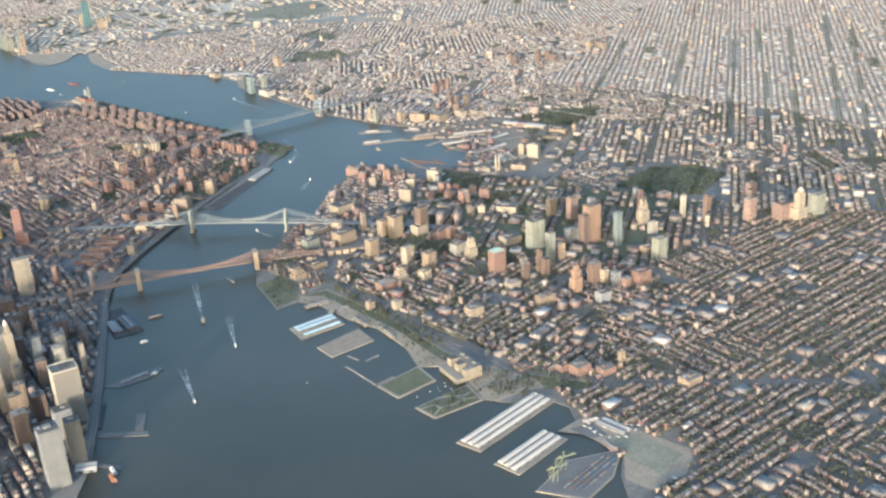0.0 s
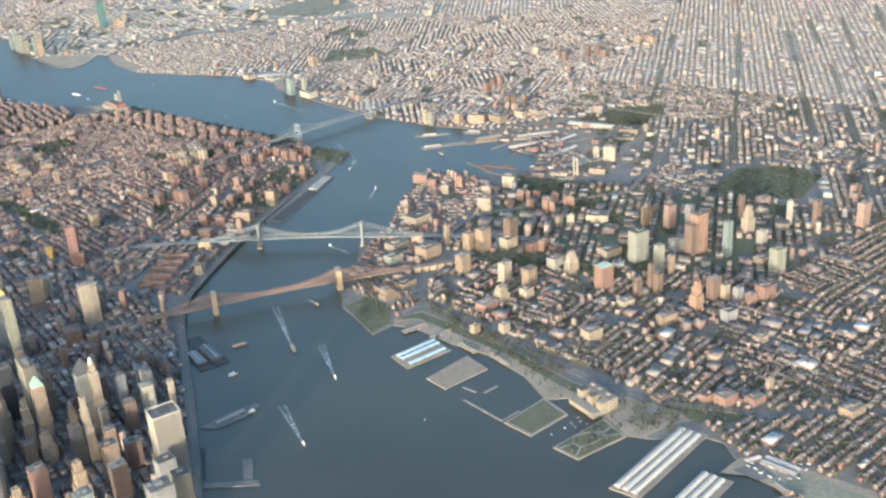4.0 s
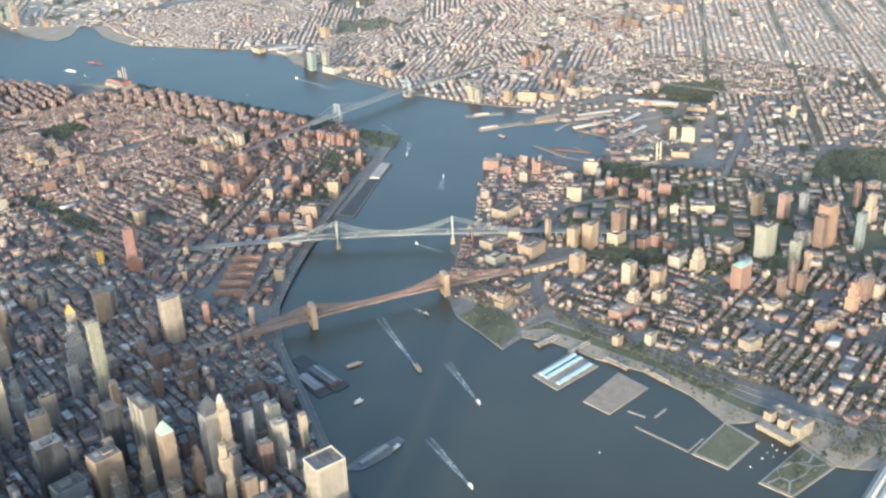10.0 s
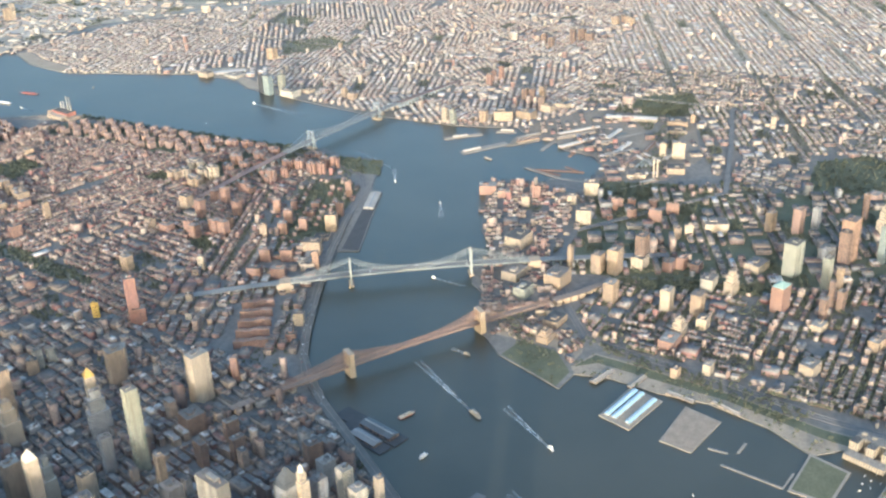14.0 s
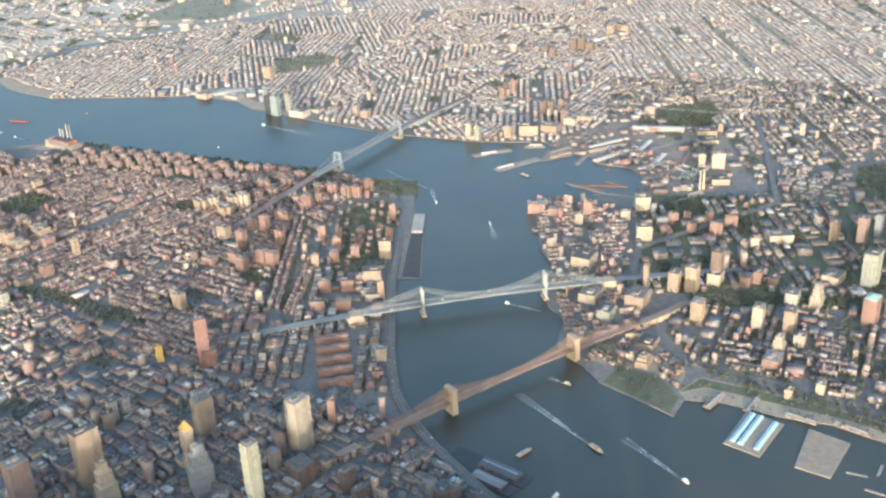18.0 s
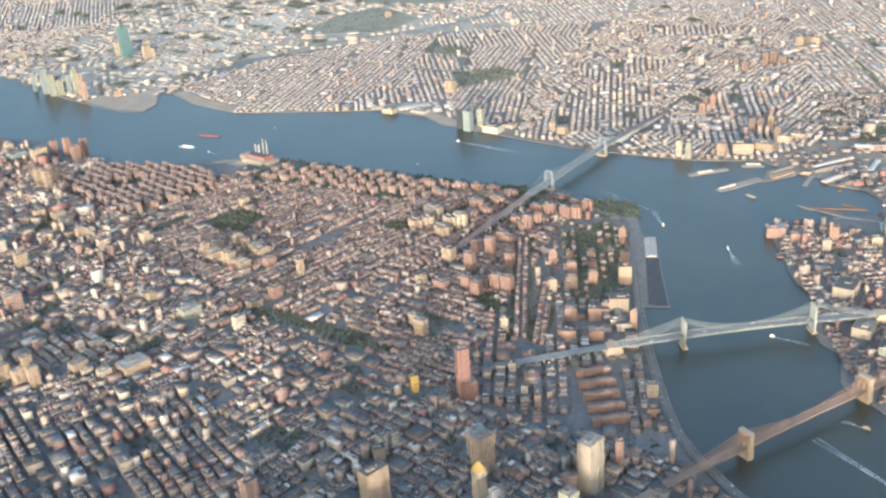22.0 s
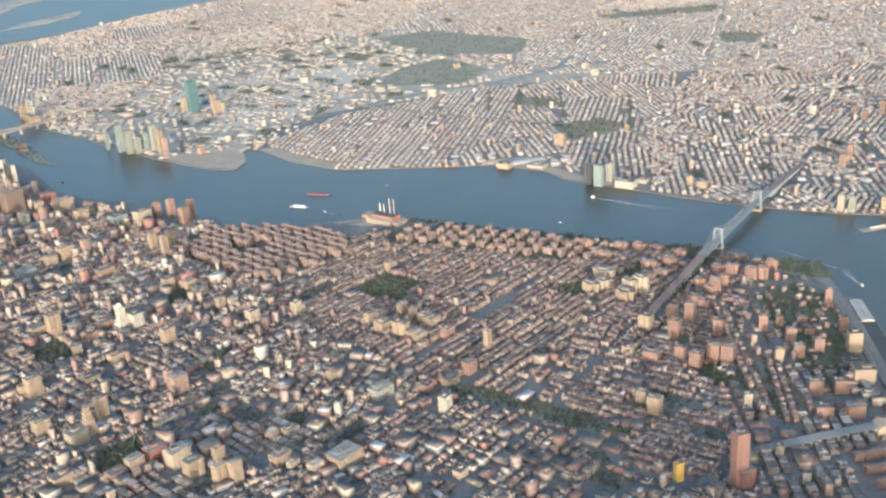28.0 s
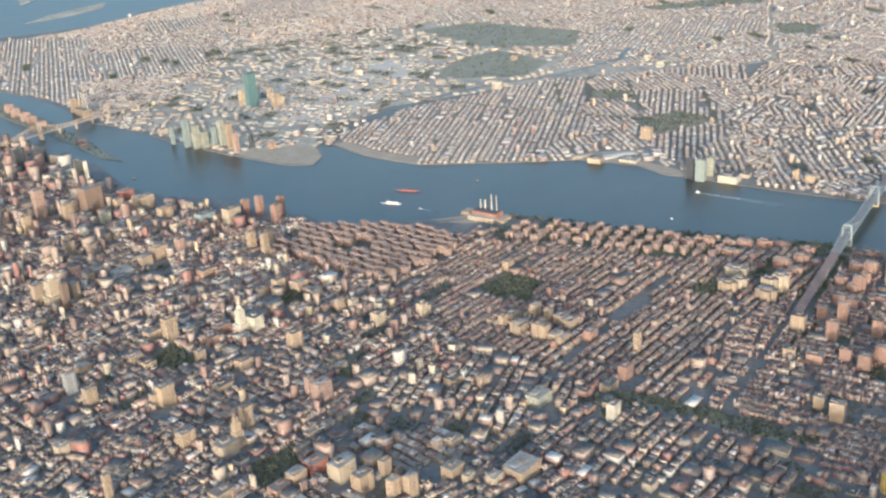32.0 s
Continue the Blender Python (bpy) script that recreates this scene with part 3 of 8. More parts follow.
def lattice(ring, az, block, lot, street_w, yard, merge, big, bare):
    """Lots of one street grid: rows along the bearing az, with some blocks of large buildings and some left bare."""
    (ax, ay), (rx, ry) = turned(az)
    ring_a = np.array(ring, float)
    u, v = ring_a @ (ax, ay), ring_a @ (rx, ry)
    X, open_lots = [], []
    vv = v.min()
    while vv < v.max():
        uu = u.min() + rng.uniform(-20, 0)
        while uu < u.max():
            length = block[0] * rng.uniform(0.72, 1.18)
            fate = rng.random()
            if fate < bare:
                open_lots.append((uu, vv, length, block[1]))
            elif fate < bare + big:
                p = uu
                while p < uu + length - 18:
                    w = min(rng.uniform(28, 75), uu + length - p)
                    deep = block[1] * rng.uniform(0.5, 0.96)
                    X.append((p + w / 2, vv + (deep / 2 if rng.random() < 0.5 else block[1] - deep / 2), w * 0.92, deep, 0.0, rng.uniform(0.7, 1.5), 1.0))
                    p += w + rng.choice([0, 0, 8, 22])
            else:
                for row in (0, 1):
                    p = uu
                    run, rise = rng.uniform(0.72, 1.0), rng.uniform(0.8, 1.2)
                    while p < uu + length - lot[0] * 0.4:
                        if rng.random() < 0.12:
                            run, rise = rng.uniform(0.62, 1.0), rng.uniform(0.75, 1.3)
                        w = max(lot[0] * 0.5, rng.normal(*lot)) * (rng.uniform(2, 3.5) if rng.random() < merge else 1)
                        w = min(w, uu + length - p)
                        deep = (block[1] - yard) / 2 * run * rng.uniform(0.93, 1.0)
                        mid = vv + deep / 2 if row == 0 else vv + block[1] - deep / 2
                        X.append((p + w / 2, mid, w, deep, 1.0, rise * rng.uniform(0.93, 1.07), 1.0 if row else -1.0))
                        p += w
            uu += length + street_w[1]
        vv += block[1] + street_w[0]
    X = np.array(X)
    t = [(uu + rng.uniform(0, l), vv + rng.uniform(0, w)) for uu, vv, l, w in open_lots for _ in range(int(l * w / 140))]
    t = np.array(t) if t else np.zeros((0, 2))
    return X, X[:, 0] * ax + X[:, 1] * rx, X[:, 0] * ay + X[:, 1] * ry, t[:, 0] * ax + t[:, 1] * rx, t[:, 0] * ay + t[:, 1] * ry


def district(name, ring, az, block, lot, height, walls, roofs, label, street_w=(17, 24), yard=9.0, tall=0.03, tall_h=(25, 50), bulk=0.5, gap=0.04, base=LAND, trees=0.0, merge=0.0, warp=0.0, single=None, one="tenement", big=0.06, bare=0.02, turns=(), quarters=0, tree=12, clumps=4):
    """Blocks of houses along the bearing az, block = (length along az, depth across it), lot = (frontage, spread),
    height = (middle, spread); other bearings in turns take over some of the quarters. One joined mesh of walls, roofs and roof huts."""
    grids = (az, *turns)
    seeds = np.array(ring, float).min(0) + rng.uniform(0, 1, (quarters, 2)) * np.ptp(np.array(ring, float), axis=0)
    owner = rng.integers(0, len(grids), max(quarters, 1))
    parts_, leafy = [], []
    for g, bearing in enumerate(grids):
        X, x, y, tx, ty = lattice(ring, bearing, block, lot, street_w, yard, merge, big, bare)
        if warp:
            x, y = x + warp * np.sin(y / 430 + x / 900), y + warp * np.sin(x / 520 - y / 770)

        def mine(px, py):
            if not quarters:
                return np.ones(len(px), bool)
            d = (px[:, None] - seeds[:, 0]) ** 2 + (py[:, None] - seeds[:, 1]) ** 2
            return owner[np.argmin(d, 1)] == g

        ok = inside(ring, x, y) & mine(x, y) & free(x, y, np.where(X[:, 4] == 1, 6.0, 16.0))
        okt = inside(ring, tx, ty) & mine(tx, ty) & free(tx, ty, 2)
        leafy.append((tx[okt], ty[okt]))
        if trees:
            (_, _), (rx, ry) = turned(bearing)
            # street side first, then the yards behind
            for share, sign, reach in ((trees * 0.4, 1, 1.5), (trees * 0.6, -1, max(2.0, yard / 2 - 5))):
                while share > 0:
                    pick = ok & (rng.random(len(x)) < share)
                    off = sign * X[:, 6] * (X[:, 3] / 2 + 4.5 + rng.uniform(0, reach, len(x)))
                    along = rng.uniform(-0.5, 0.5, len(x)) * X[:, 2]
                    sx, sy = (x + off * rx + along * -ry)[pick], (y + off * ry + along * rx)[pick]
                    k = inside(ring, sx, sy) & free(sx, sy, 2)
                    leafy.append((sx[k], sy[k]))
                    share -= 1
        ok &= rng.random(len(x)) > gap
        parts_.append((X[ok], x[ok], y[ok], np.full(ok.sum(), float(bearing))))
    if sum(len(t[0]) for t in leafy):
        grove("street_trees", np.concatenate([t[0] for t in leafy]), np.concatenate([t[1] for t in leafy]), tree, "dull green street and garden trees between houses", clumps=clumps)
    X, x, y, azs = (np.concatenate([q[i] for q in parts_]) for i in range(4))
    n = len(x)
    drift = 0.5 * height[1] * (np.sin(x / 61 + y / 97) + np.sin(y / 43 - x / 130))
    h = np.clip(rng.normal(height[0], height[1] * 0.3, n) + drift, height[0] * 0.4, None) * X[:, 5]
    high = rng.random(n) < tall
    h[high] = rng.uniform(*tall_h, high.sum())
    if single:
        # the nearest houses, one thing each
        chosen = np.flatnonzero(inside(single, x, y) & (X[:, 4] == 1))[:230]
        for i in chosen:
            lone_house(one, x[i], y[i], X[i, 3], X[i, 2] * 0.97, h[i], azs[i])
        keep = np.ones(n, bool)
        keep[chosen] = False
        X, x, y, h, azs = X[keep], x[keep], y[keep], h[keep], azs[keep]
        n = len(x)
    v1, f1, m1 = boxes(x, y, X[:, 3], X[:, 2] * 0.985, h, azs, np.full(n, base - 0.5))
    # roof huts and plant
    hut = rng.random(n) < bulk
    k = hut.sum()
    s, b = X[hut], np.radians(azs[hut])
    ox, oy = rng.uniform(-0.28, 0.28, k) * s[:, 2], rng.uniform(-0.28, 0.28, k) * s[:, 3]
    v2, f2, m2 = boxes(x[hut] + ox * np.sin(b) + oy * np.cos(b), y[hut] + ox * np.cos(b) - oy * np.sin(b), s[:, 3] * rng.uniform(0.15, 0.4, k), s[:, 2] * rng.uniform(0.2, 0.45, k), rng.uniform(2.2, 4.5, k), azs[hut], base - 0.5 + h[hut])
    # smaller stair heads and tanks
    wee = rng.random(n) < bulk * 0.9
    k = wee.sum()
    s, b = X[wee], np.radians(azs[wee])
    ox, oy = rng.uniform(-0.42, 0.42, k) * s[:, 2], rng.uniform(-0.42, 0.42, k) * s[:, 3]
    v3, f3, m3 = boxes(x[wee] + ox * np.sin(b) + oy * np.cos(b), y[wee] + ox * np.cos(b) - oy * np.sin(b), rng.uniform(2, 4.5, k), rng.uniform(2, 5, k), rng.uniform(2.2, 5.5, k), azs[wee], base - 0.5 + h[wee])
    me = quad_mesh(name, np.concatenate([v1, v2, v3]), np.concatenate([f1, f2 + len(v1), f3 + len(v1) + len(v2)]), np.concatenate([m1, m2, m3]), (walls, roofs))
    return tagged(new(name, me), label, "buildings", kind="stuff")


# ---- towers and slabs, one thing each ----
def tone(name, colour, words, **kw):
    rng_c = [tuple(c * k for c in colour) for k in (0.88, 1.0, 1.1)]
    return facade(name + "_facade", rng_c, source="object", **{"bay": 4.8, "storey": 3.9, "share": 0.5, **kw}), words


TONES = {
    "cream": tone("cream", (0.42, 0.34, 0.245), "cream brick"), "tan": tone("tan", (0.35, 0.26, 0.175), "tan brick"),
    "brick": tone("brick", (0.29, 0.175, 0.13), "red-brown brick"), "brown": tone("brown", (0.20, 0.135, 0.10), "brown brick"),
    "pink": tone("pink", (0.34, 0.23, 0.18), "pinkish brick"), "orange": tone("orange", (0.37, 0.235, 0.155), "orange-tan brick"),
    "white": tone("white", (0.47, 0.42, 0.34), "off-white stone"), "grey": tone("grey", (0.31, 0.30, 0.29), "grey concrete", share=0.55),
    "green": tone("green", (0.30, 0.295, 0.235), "grey-green panelled", share=0.5), "red": tone("red", (0.34, 0.14, 0.10), "dark red sandstone"),
    "rust": tone("rust", (0.25, 0.13, 0.10), "rust-red brick"),
    "yellow": tone("yellow", (0.62, 0.42, 0.10), "yellow-painted"),
    "glass": tone("glass", (0.27, 0.30, 0.29), "grey-green glass", glass=(0.11, 0.14, 0.145), share=0.8, rough=0.4, gloss=0.12),
    "teal": tone("teal", (0.13, 0.20, 0.205), "teal glass", glass=(0.05, 0.09, 0.095), share=0.85, rough=0.35, gloss=0.12),
    "unclad": tone("unclad", (0.30, 0.29, 0.225), "mottled grey-green concrete", glass=(0.09, 0.09, 0.07), share=0.55, bay=6.0, storey=6.5),
    "bronze": tone("bronze", (0.20, 0.185, 0.16), "bronze-grey metal", glass=(0.06, 0.06, 0.06), share=0.6, rough=0.5),
    "dark": tone("dark", (0.09, 0.09, 0.095), "dark glass", glass=(0.03, 0.035, 0.045), share=0.8, rough=0.4, gloss=0.15),
}
tower_roof = roofing("tower_roofs", [(0.13, 0.12, 0.11), (0.19, 0.175, 0.155), (0.09, 0.085, 0.08), (0.26, 0.24, 0.21), (0.16, 0.14, 0.125)], source="object")
plant_metal = plain("roof_plant", (0.30, 0.29, 0.28), 0.6, 0.2)
copper = plain("green_copper", (0.29, 0.38, 0.32), 0.7)
dark_roof = plain("dark_metal_top", (0.09, 0.095, 0.10), 0.6, 0.2)
gilded = plain("gilded_roof", (0.65, 0.42, 0.12), 0.35, 0.6)
tank_wood = plain("tank_wood", (0.17, 0.12, 0.085), 0.9)
glow_white = plain("white_stone", (0.58, 0.51, 0.40), 0.8)
FORM_WORDS = {"slab": "slab", "cross": "cross-shaped housing block", "step": "tower with setbacks", "green": "tower with a green roof", "clock": "tower with a domed clock top", "pyramid": "tower with a pyramid roof"}


def plus_ring(w, d, arm=0.46):
    a, b, c, e = w / 2, d / 2, w * arm / 2, d * arm / 2
    return [(-c, -b), (c, -b), (c, -e), (a, -e), (a, e), (c, e), (c, b), (-c, b), (-c, e), (-a, e), (-a, -e), (-c, -e)]


def inset(ring, k):
    return [(x * k, y * k) for x, y in ring]


def tower(e, n, h, w, d, az, colour, form="slab", where="among lower city blocks", group="", top=None, what=""):
    wall_mat, words = TONES[colour]
    FEET.append((e, n, 0.58 * max(w, d)))
    rnd = random.Random(int(e * 7 + n * 13))
    kind = what or ("low block" if h < 28 and form == "slab" else "apartment slab" if form == "slab" else FORM_WORDS[form])
    ob = thing("housing_block" if form == "cross" else "tower" if h >= 28 else "building", e, n, LAND - 0.5, " ".join(f"{words} {kind} {where}".split()[:12]), "building", group, az=az)
    body = Shape()
    ring = plus_ring(w, d) if form == "cross" else rect(0, 0, w, d)
    if form == "step":
        body.prism(ring, 0, h * 0.55, cap=0)
        part("setback", Shape().prism(inset(ring, 0.74), h * 0.55, h * 0.82, cap=0), wall_mat, ob)
        part("crown", Shape().prism(inset(ring, 0.5), h * 0.82, h, cap=0), wall_mat, ob)
        last = inset(ring, 0.5)
    elif form == "clock":
        body.prism(inset(ring, 1.3), 0, h * 0.4, cap=0)
        part("shaft", Shape().prism(inset(ring, 0.85), h * 0.4, h * 0.82, cap=0), wall_mat, ob)
        last = inset(ring, 0.55)
    else:
        body.prism(ring, 0, h, cap=0)
        last = ring
    if form == "slab" and w > 20 and h > 28:
        # projecting bays give the long faces their upright lines of shade
        for s in (-1, 1) if h > 55 else ():
            part("bay", Shape().box(s * w * 0.25, 0, 0, h - 1.2, w * 0.22, d + 2.4, cap=0), wall_mat, ob)
    part("wall", body, wall_mat, ob)
    if form == "clock":
        part("clock_stage", Shape().prism(last, h * 0.82, h * 0.92, cap=0), wall_mat, ob)
        part("dome", Shape().prism(disc(0, 0, w * 0.26, 10), h * 0.92, h * 0.97, disc(0, 0, w * 0.2, 10)).prism(disc(0, 0, w * 0.2, 10), h * 0.97, h, disc(0, 0, 0.8, 10)), gilded if top == "gold" else glow_white, ob, "small dome and lantern")
        return ob
    if top or form in ("green", "pyramid"):
        rise = {"green": 12}.get(form, w * 0.9)
        part("roof", Shape().prism(inset(last, 1.0), h + 0.02, h + rise * 0.25, inset(last, 0.85)).prism(inset(last, 0.8), h + rise * 0.25, h + rise, inset(last, 0.06)), {"gold": gilded, "dark": dark_roof, "stone": glow_white}.get(top, copper), ob, {"gold": "gilded pyramid roof", "dark": "dark metal roof", "stone": "pale stone roof"}.get(top, "green copper roof"))
        return ob
    part("roof", Shape().prism(inset(last, 0.95), h + 0.02, h + 0.7), tower_roof, ob)
    k = rnd.uniform(0.25, 0.42)
    lw, ld = (w, d) if form != "step" else (w * 0.5, d * 0.5)
    ph = rnd.uniform(3.5, 6.5)
    px, py = rnd.uniform(-0.15, 0.15) * lw, rnd.uniform(-0.1, 0.1) * ld
    if form == "cross":
        px = py = 0
    hut = part("penthouse", Shape().box(px, py, h + 0.72, h + ph, lw * k, ld * k, cap=0), wall_mat, ob)
    part("hut_roof", Shape().box(px, py, h + ph, h + ph + 0.5, lw * k * 0.9, ld * k * 0.9), tower_roof, hut)
    if rnd.random() < 0.45 and form != "cross":
        tx = px + lw * (k / 2 + 0.12)
        tank = part("water_tank", Shape().tube(tx, py, h + 3.2, h + 7.5, 2.2, 2.2, 8).tube(tx, py, h + 7.5, h + 9.2, 2.5, 0.1, 8), tank_wood, ob, "round wooden water tank")
        part("stand", Shape().box(tx, py, h + 0.72, h + 3.2, 2.6, 2.6), plant_metal, tank)
    elif h > 28:
        part("cooling_plant", Shape().box(px - lw * (k / 2 + 0.16), py + ld * 0.12, h + 0.72, h + 3.4, lw * 0.16, ld * 0.3), plant_metal, ob)
    return ob


def chimney(e, n, h, w, colour):
    ob = thing("chimney", e, n, LAND - 0.5, f"tall {TONES[colour][1]} works chimney beside the dockyard", "chimney")
    part("shaft", Shape().tube(0, 0, 0, h, w / 2, w / 3, 12), TONES[colour][0], ob)
    part("rim", Shape().tube(0, 0, h, h + 1.5, w / 2.6, w / 2.6, 12), plant_metal, ob)
    return ob


tower(10, -660, 33, 84, 63, 20, "cream", "slab", "beside the bridge approach")
tower(-25, -820, 52, 87, 65, 20, "tan", "slab", "beside the bridge approach")
tower(-130, -715, 43, 64, 48, 20, "green", "slab", "beside the bridge approach")
tower(275, -630, 47, 95, 71, 20, "cream", "slab", "beside the bridge approach")
tower(95, -850, 97, 20, 15, 20, "tan", "slab", "beside the bridge approach")
tower(100, -950, 74, 49, 36, 20, "tan", "slab", "beside the bridge approach")
tower(100, -1010, 98, 53, 39, 20, "tan", "slab", "beside the bridge approach")
tower(175, -1100, 125, 49, 36, 20, "brown", "slab", "beside the bridge approach")
tower(160, -1095, 47, 62, 46, 20, "cream", "slab", "beside the bridge approach")
tower(-120, -1015, 78, 50, 37, 20, "tan", "slab", "beside the bridge approach")
tower(-160, -1205, 88, 45, 33, 20, "cream", "slab", "beside the bridge approach")
tower(-165, -1305, 82, 49, 36, 20, "tan", "slab", "beside the bridge approach")
tower(-315, -1250, 69, 51, 38, 20, "cream", "step", "beside the bridge approach")
tower(-250, -1325, 42, 44, 33, 20, "cream", "slab", "beside the bridge approach")
tower(-390, -1225, 37, 70, 52, 20, "brick", "slab", "beside the bridge approach")
tower(-300, -850, 25, 73, 54, 20, "tan", "slab", "beside the bridge approach")
tower(-415, -835, 42, 56, 40, 20, "tan", "step", "beside the bridge approach")
tower(-375, -800, 22, 40, 26, 20, "cream", "slab", "beside the bridge approach")
tower(-525, -1345, 36, 34, 25, 20, "cream", "slab", "beside the bridge approach")
tower(-560, -1250, 34, 30, 22, 20, "tan", "slab", "beside the bridge approach")
tower(150, -1200, 41, 48, 36, 20, "brick", "slab", "beside the bridge approach")
tower(175, -1245, 48, 40, 30, 20, "brick", "slab", "beside the bridge approach")
tower(160, -1295, 34, 44, 33, 20, "brick", "slab", "beside the bridge approach")
tower(30, -1340, 47, 59, 44, 20, "white", "slab", "beside the bridge approach")
tower(430, -1220, 46, 28, 21, 20, "tan", "slab", "beside the bridge approach")
tower(0, -1415, 93, 46, 34, 30, "cream", "step", "in the inner-city tower cluster")
tower(-90, -1570, 95, 57, 42, 30, "brick", "green", "in the inner-city tower cluster")
tower(205, -1505, 32, 79, 59, 30, "cream", "slab", "in the inner-city tower cluster")
tower(190, -1625, 127, 65, 48, 30, "green", "slab", "in the inner-city tower cluster")
tower(550, -1565, 81, 38, 28, 30, "tan", "slab", "in the inner-city tower cluster")
tower(540, -1665, 106, 42, 31, 30, "pink", "slab", "in the inner-city tower cluster")
tower(600, -1735, 90, 33, 24, 30, "grey", "slab", "in the inner-city tower cluster")
tower(330, -1825, 168, 62, 46, 30, "orange", "slab", "in the inner-city tower cluster")
tower(295, -1810, 135, 49, 36, 30, "brown", "slab", "in the inner-city tower cluster")
tower(325, -1940, 149, 31, 23, 30, "glass", "slab", "in the inner-city tower cluster")
tower(585, -1975, 117, 47, 35, 30, "cream", "step", "in the inner-city tower cluster")
tower(710, -1925, 111, 24, 18, 30, "brown", "slab", "in the inner-city tower cluster")
tower(900, -1985, 39, 55, 41, 30, "pink", "slab", "in the inner-city tower cluster")
tower(705, -2120, 109, 22, 16, 30, "white", "slab", "in the inner-city tower cluster")
tower(305, -1750, 62, 58, 43, 30, "grey", "slab", "in the inner-city tower cluster")
tower(90, -1730, 123, 34, 25, 30, "green", "slab", "in the inner-city tower cluster")
tower(100, -1775, 81, 25, 18, 30, "tan", "slab", "in the inner-city tower cluster")
tower(-50, -1735, 104, 20, 15, 30, "brown", "slab", "in the inner-city tower cluster")
tower(-60, -1765, 76, 29, 21, 30, "brown", "slab", "in the inner-city tower cluster")
tower(-125, -1705, 77, 28, 21, 30, "brown", "slab", "in the inner-city tower cluster")
tower(-160, -1925, 115, 40, 30, 30, "orange", "step", "in the inner-city tower cluster")
tower(-60, -1965, 88, 45, 33, 30, "brown", "slab", "in the inner-city tower cluster")
tower(-55, -2005, 66, 28, 21, 30, "cream", "slab", "in the inner-city tower cluster")
tower(-60, -2050, 64, 32, 24, 30, "grey", "slab", "in the inner-city tower cluster")
tower(-5, -2135, 61, 62, 46, 30, "brick", "slab", "in the inner-city tower cluster")
tower(-65, -2095, 46, 32, 24, 30, "brick", "slab", "in the inner-city tower cluster")
tower(240, -2140, 99, 52, 39, 30, "green", "slab", "in the inner-city tower cluster")
tower(300, -2080, 31, 62, 46, 30, "tan", "slab", "in the inner-city tower cluster")
tower(-200, -2045, 44, 51, 38, 30, "grey", "slab", "in the inner-city tower cluster")
tower(-305, -1845, 41, 46, 34, 30, "tan", "slab", "in the inner-city tower cluster")
tower(-210, -1685, 30, 51, 38, 30, "cream", "slab", "in the inner-city tower cluster")
tower(490, -2045, 59, 37, 27, 30, "white", "slab", "in the inner-city tower cluster")
tower(750, -2400, 114, 45, 33, 30, "pink", "slab", "above long rows of houses")
tower(1080, -2345, 66, 43, 32, 30, "pink", "slab", "above long rows of houses")
tower(835, -2525, 80, 76, 57, 30, "pink", "slab", "above long rows of houses")
tower(845, -2590, 151, 46, 34, 30, "cream", "clock", "above long rows of houses")
tower(940, -2650, 99, 62, 46, 30, "green", "slab", "above long rows of houses")
tower(705, -2225, 122, 30, 22, 30, "brown", "slab", "above long rows of houses")
tower(-475, -1640, 40, 60, 45, 30, "cream", "slab", "above long rows of houses")
tower(-285, -1860, 42, 45, 33, 30, "tan", "slab", "above long rows of houses")
tower(-325, -2170, 27, 44, 33, 30, "tan", "slab", "above long rows of houses")
tower(-730, -2135, 34, 58, 43, 30, "brick", "slab", "above long rows of houses")
tower(-735, -2080, 26, 37, 28, 30, "brick", "slab", "above long rows of houses")
tower(-700, -2215, 25, 52, 39, 30, "brick", "slab", "above long rows of houses")
tower(-630, -2245, 51, 22, 16, 30, "tan", "slab", "above long rows of houses")
tower(-675, -2485, 31, 65, 48, 30, "tan", "slab", "above long rows of houses")
tower(-765, -1950, 10, 55, 41, 30, "brick", "slab", "above long rows of houses")
tower(720, 1035, 41, 70, 52, 112, "tan", "cross", "on estate lawns", "estate blocks by the bridge")
tower(860, 995, 39, 86, 64, 112, "cream", "cross", "on estate lawns", "estate blocks by the bridge")
tower(745, 990, 44, 56, 42, 112, "cream", "cross", "on estate lawns", "estate blocks by the bridge")
tower(720, 885, 59, 65, 48, 112, "cream", "cross", "on estate lawns", "estate blocks by the bridge")
tower(730, 845, 68, 60, 45, 112, "cream", "cross", "on estate lawns", "estate blocks by the bridge")
tower(655, 900, 42, 78, 58, 112, "tan", "cross", "on estate lawns", "estate blocks by the bridge")
tower(410, 820, 61, 48, 36, 112, "tan", "slab", "on estate lawns", "estate blocks by the bridge")
tower(190, 875, 46, 37, 27, 112, "tan", "slab", "on estate lawns", "estate blocks by the bridge")
tower(-175, 780, 63, 42, 31, 112, "tan", "slab", "on estate lawns", "estate blocks by the bridge")
tower(-110, 820, 46, 35, 26, 112, "tan", "slab", "on estate lawns", "estate blocks by the bridge")
tower(1175, 1170, 28, 56, 42, 112, "brick", "cross", "on estate lawns near the bridge", "estate blocks by the bridge")
tower(1160, 1085, 42, 51, 38, 112, "brick", "cross", "on estate lawns near the bridge", "estate blocks by the bridge")
tower(1055, 1005, 32, 60, 45, 112, "brick", "cross", "on estate lawns near the bridge", "estate blocks by the bridge")
tower(1160, 940, 32, 61, 45, 112, "brick", "cross", "on estate lawns near the bridge", "estate blocks by the bridge")
tower(1155, 860, 33, 61, 45, 112, "brick", "cross", "on estate lawns near the bridge", "estate blocks by the bridge")
tower(1160, 790, 22, 61, 45, 112, "brick", "cross", "on estate lawns near the bridge", "estate blocks by the bridge")
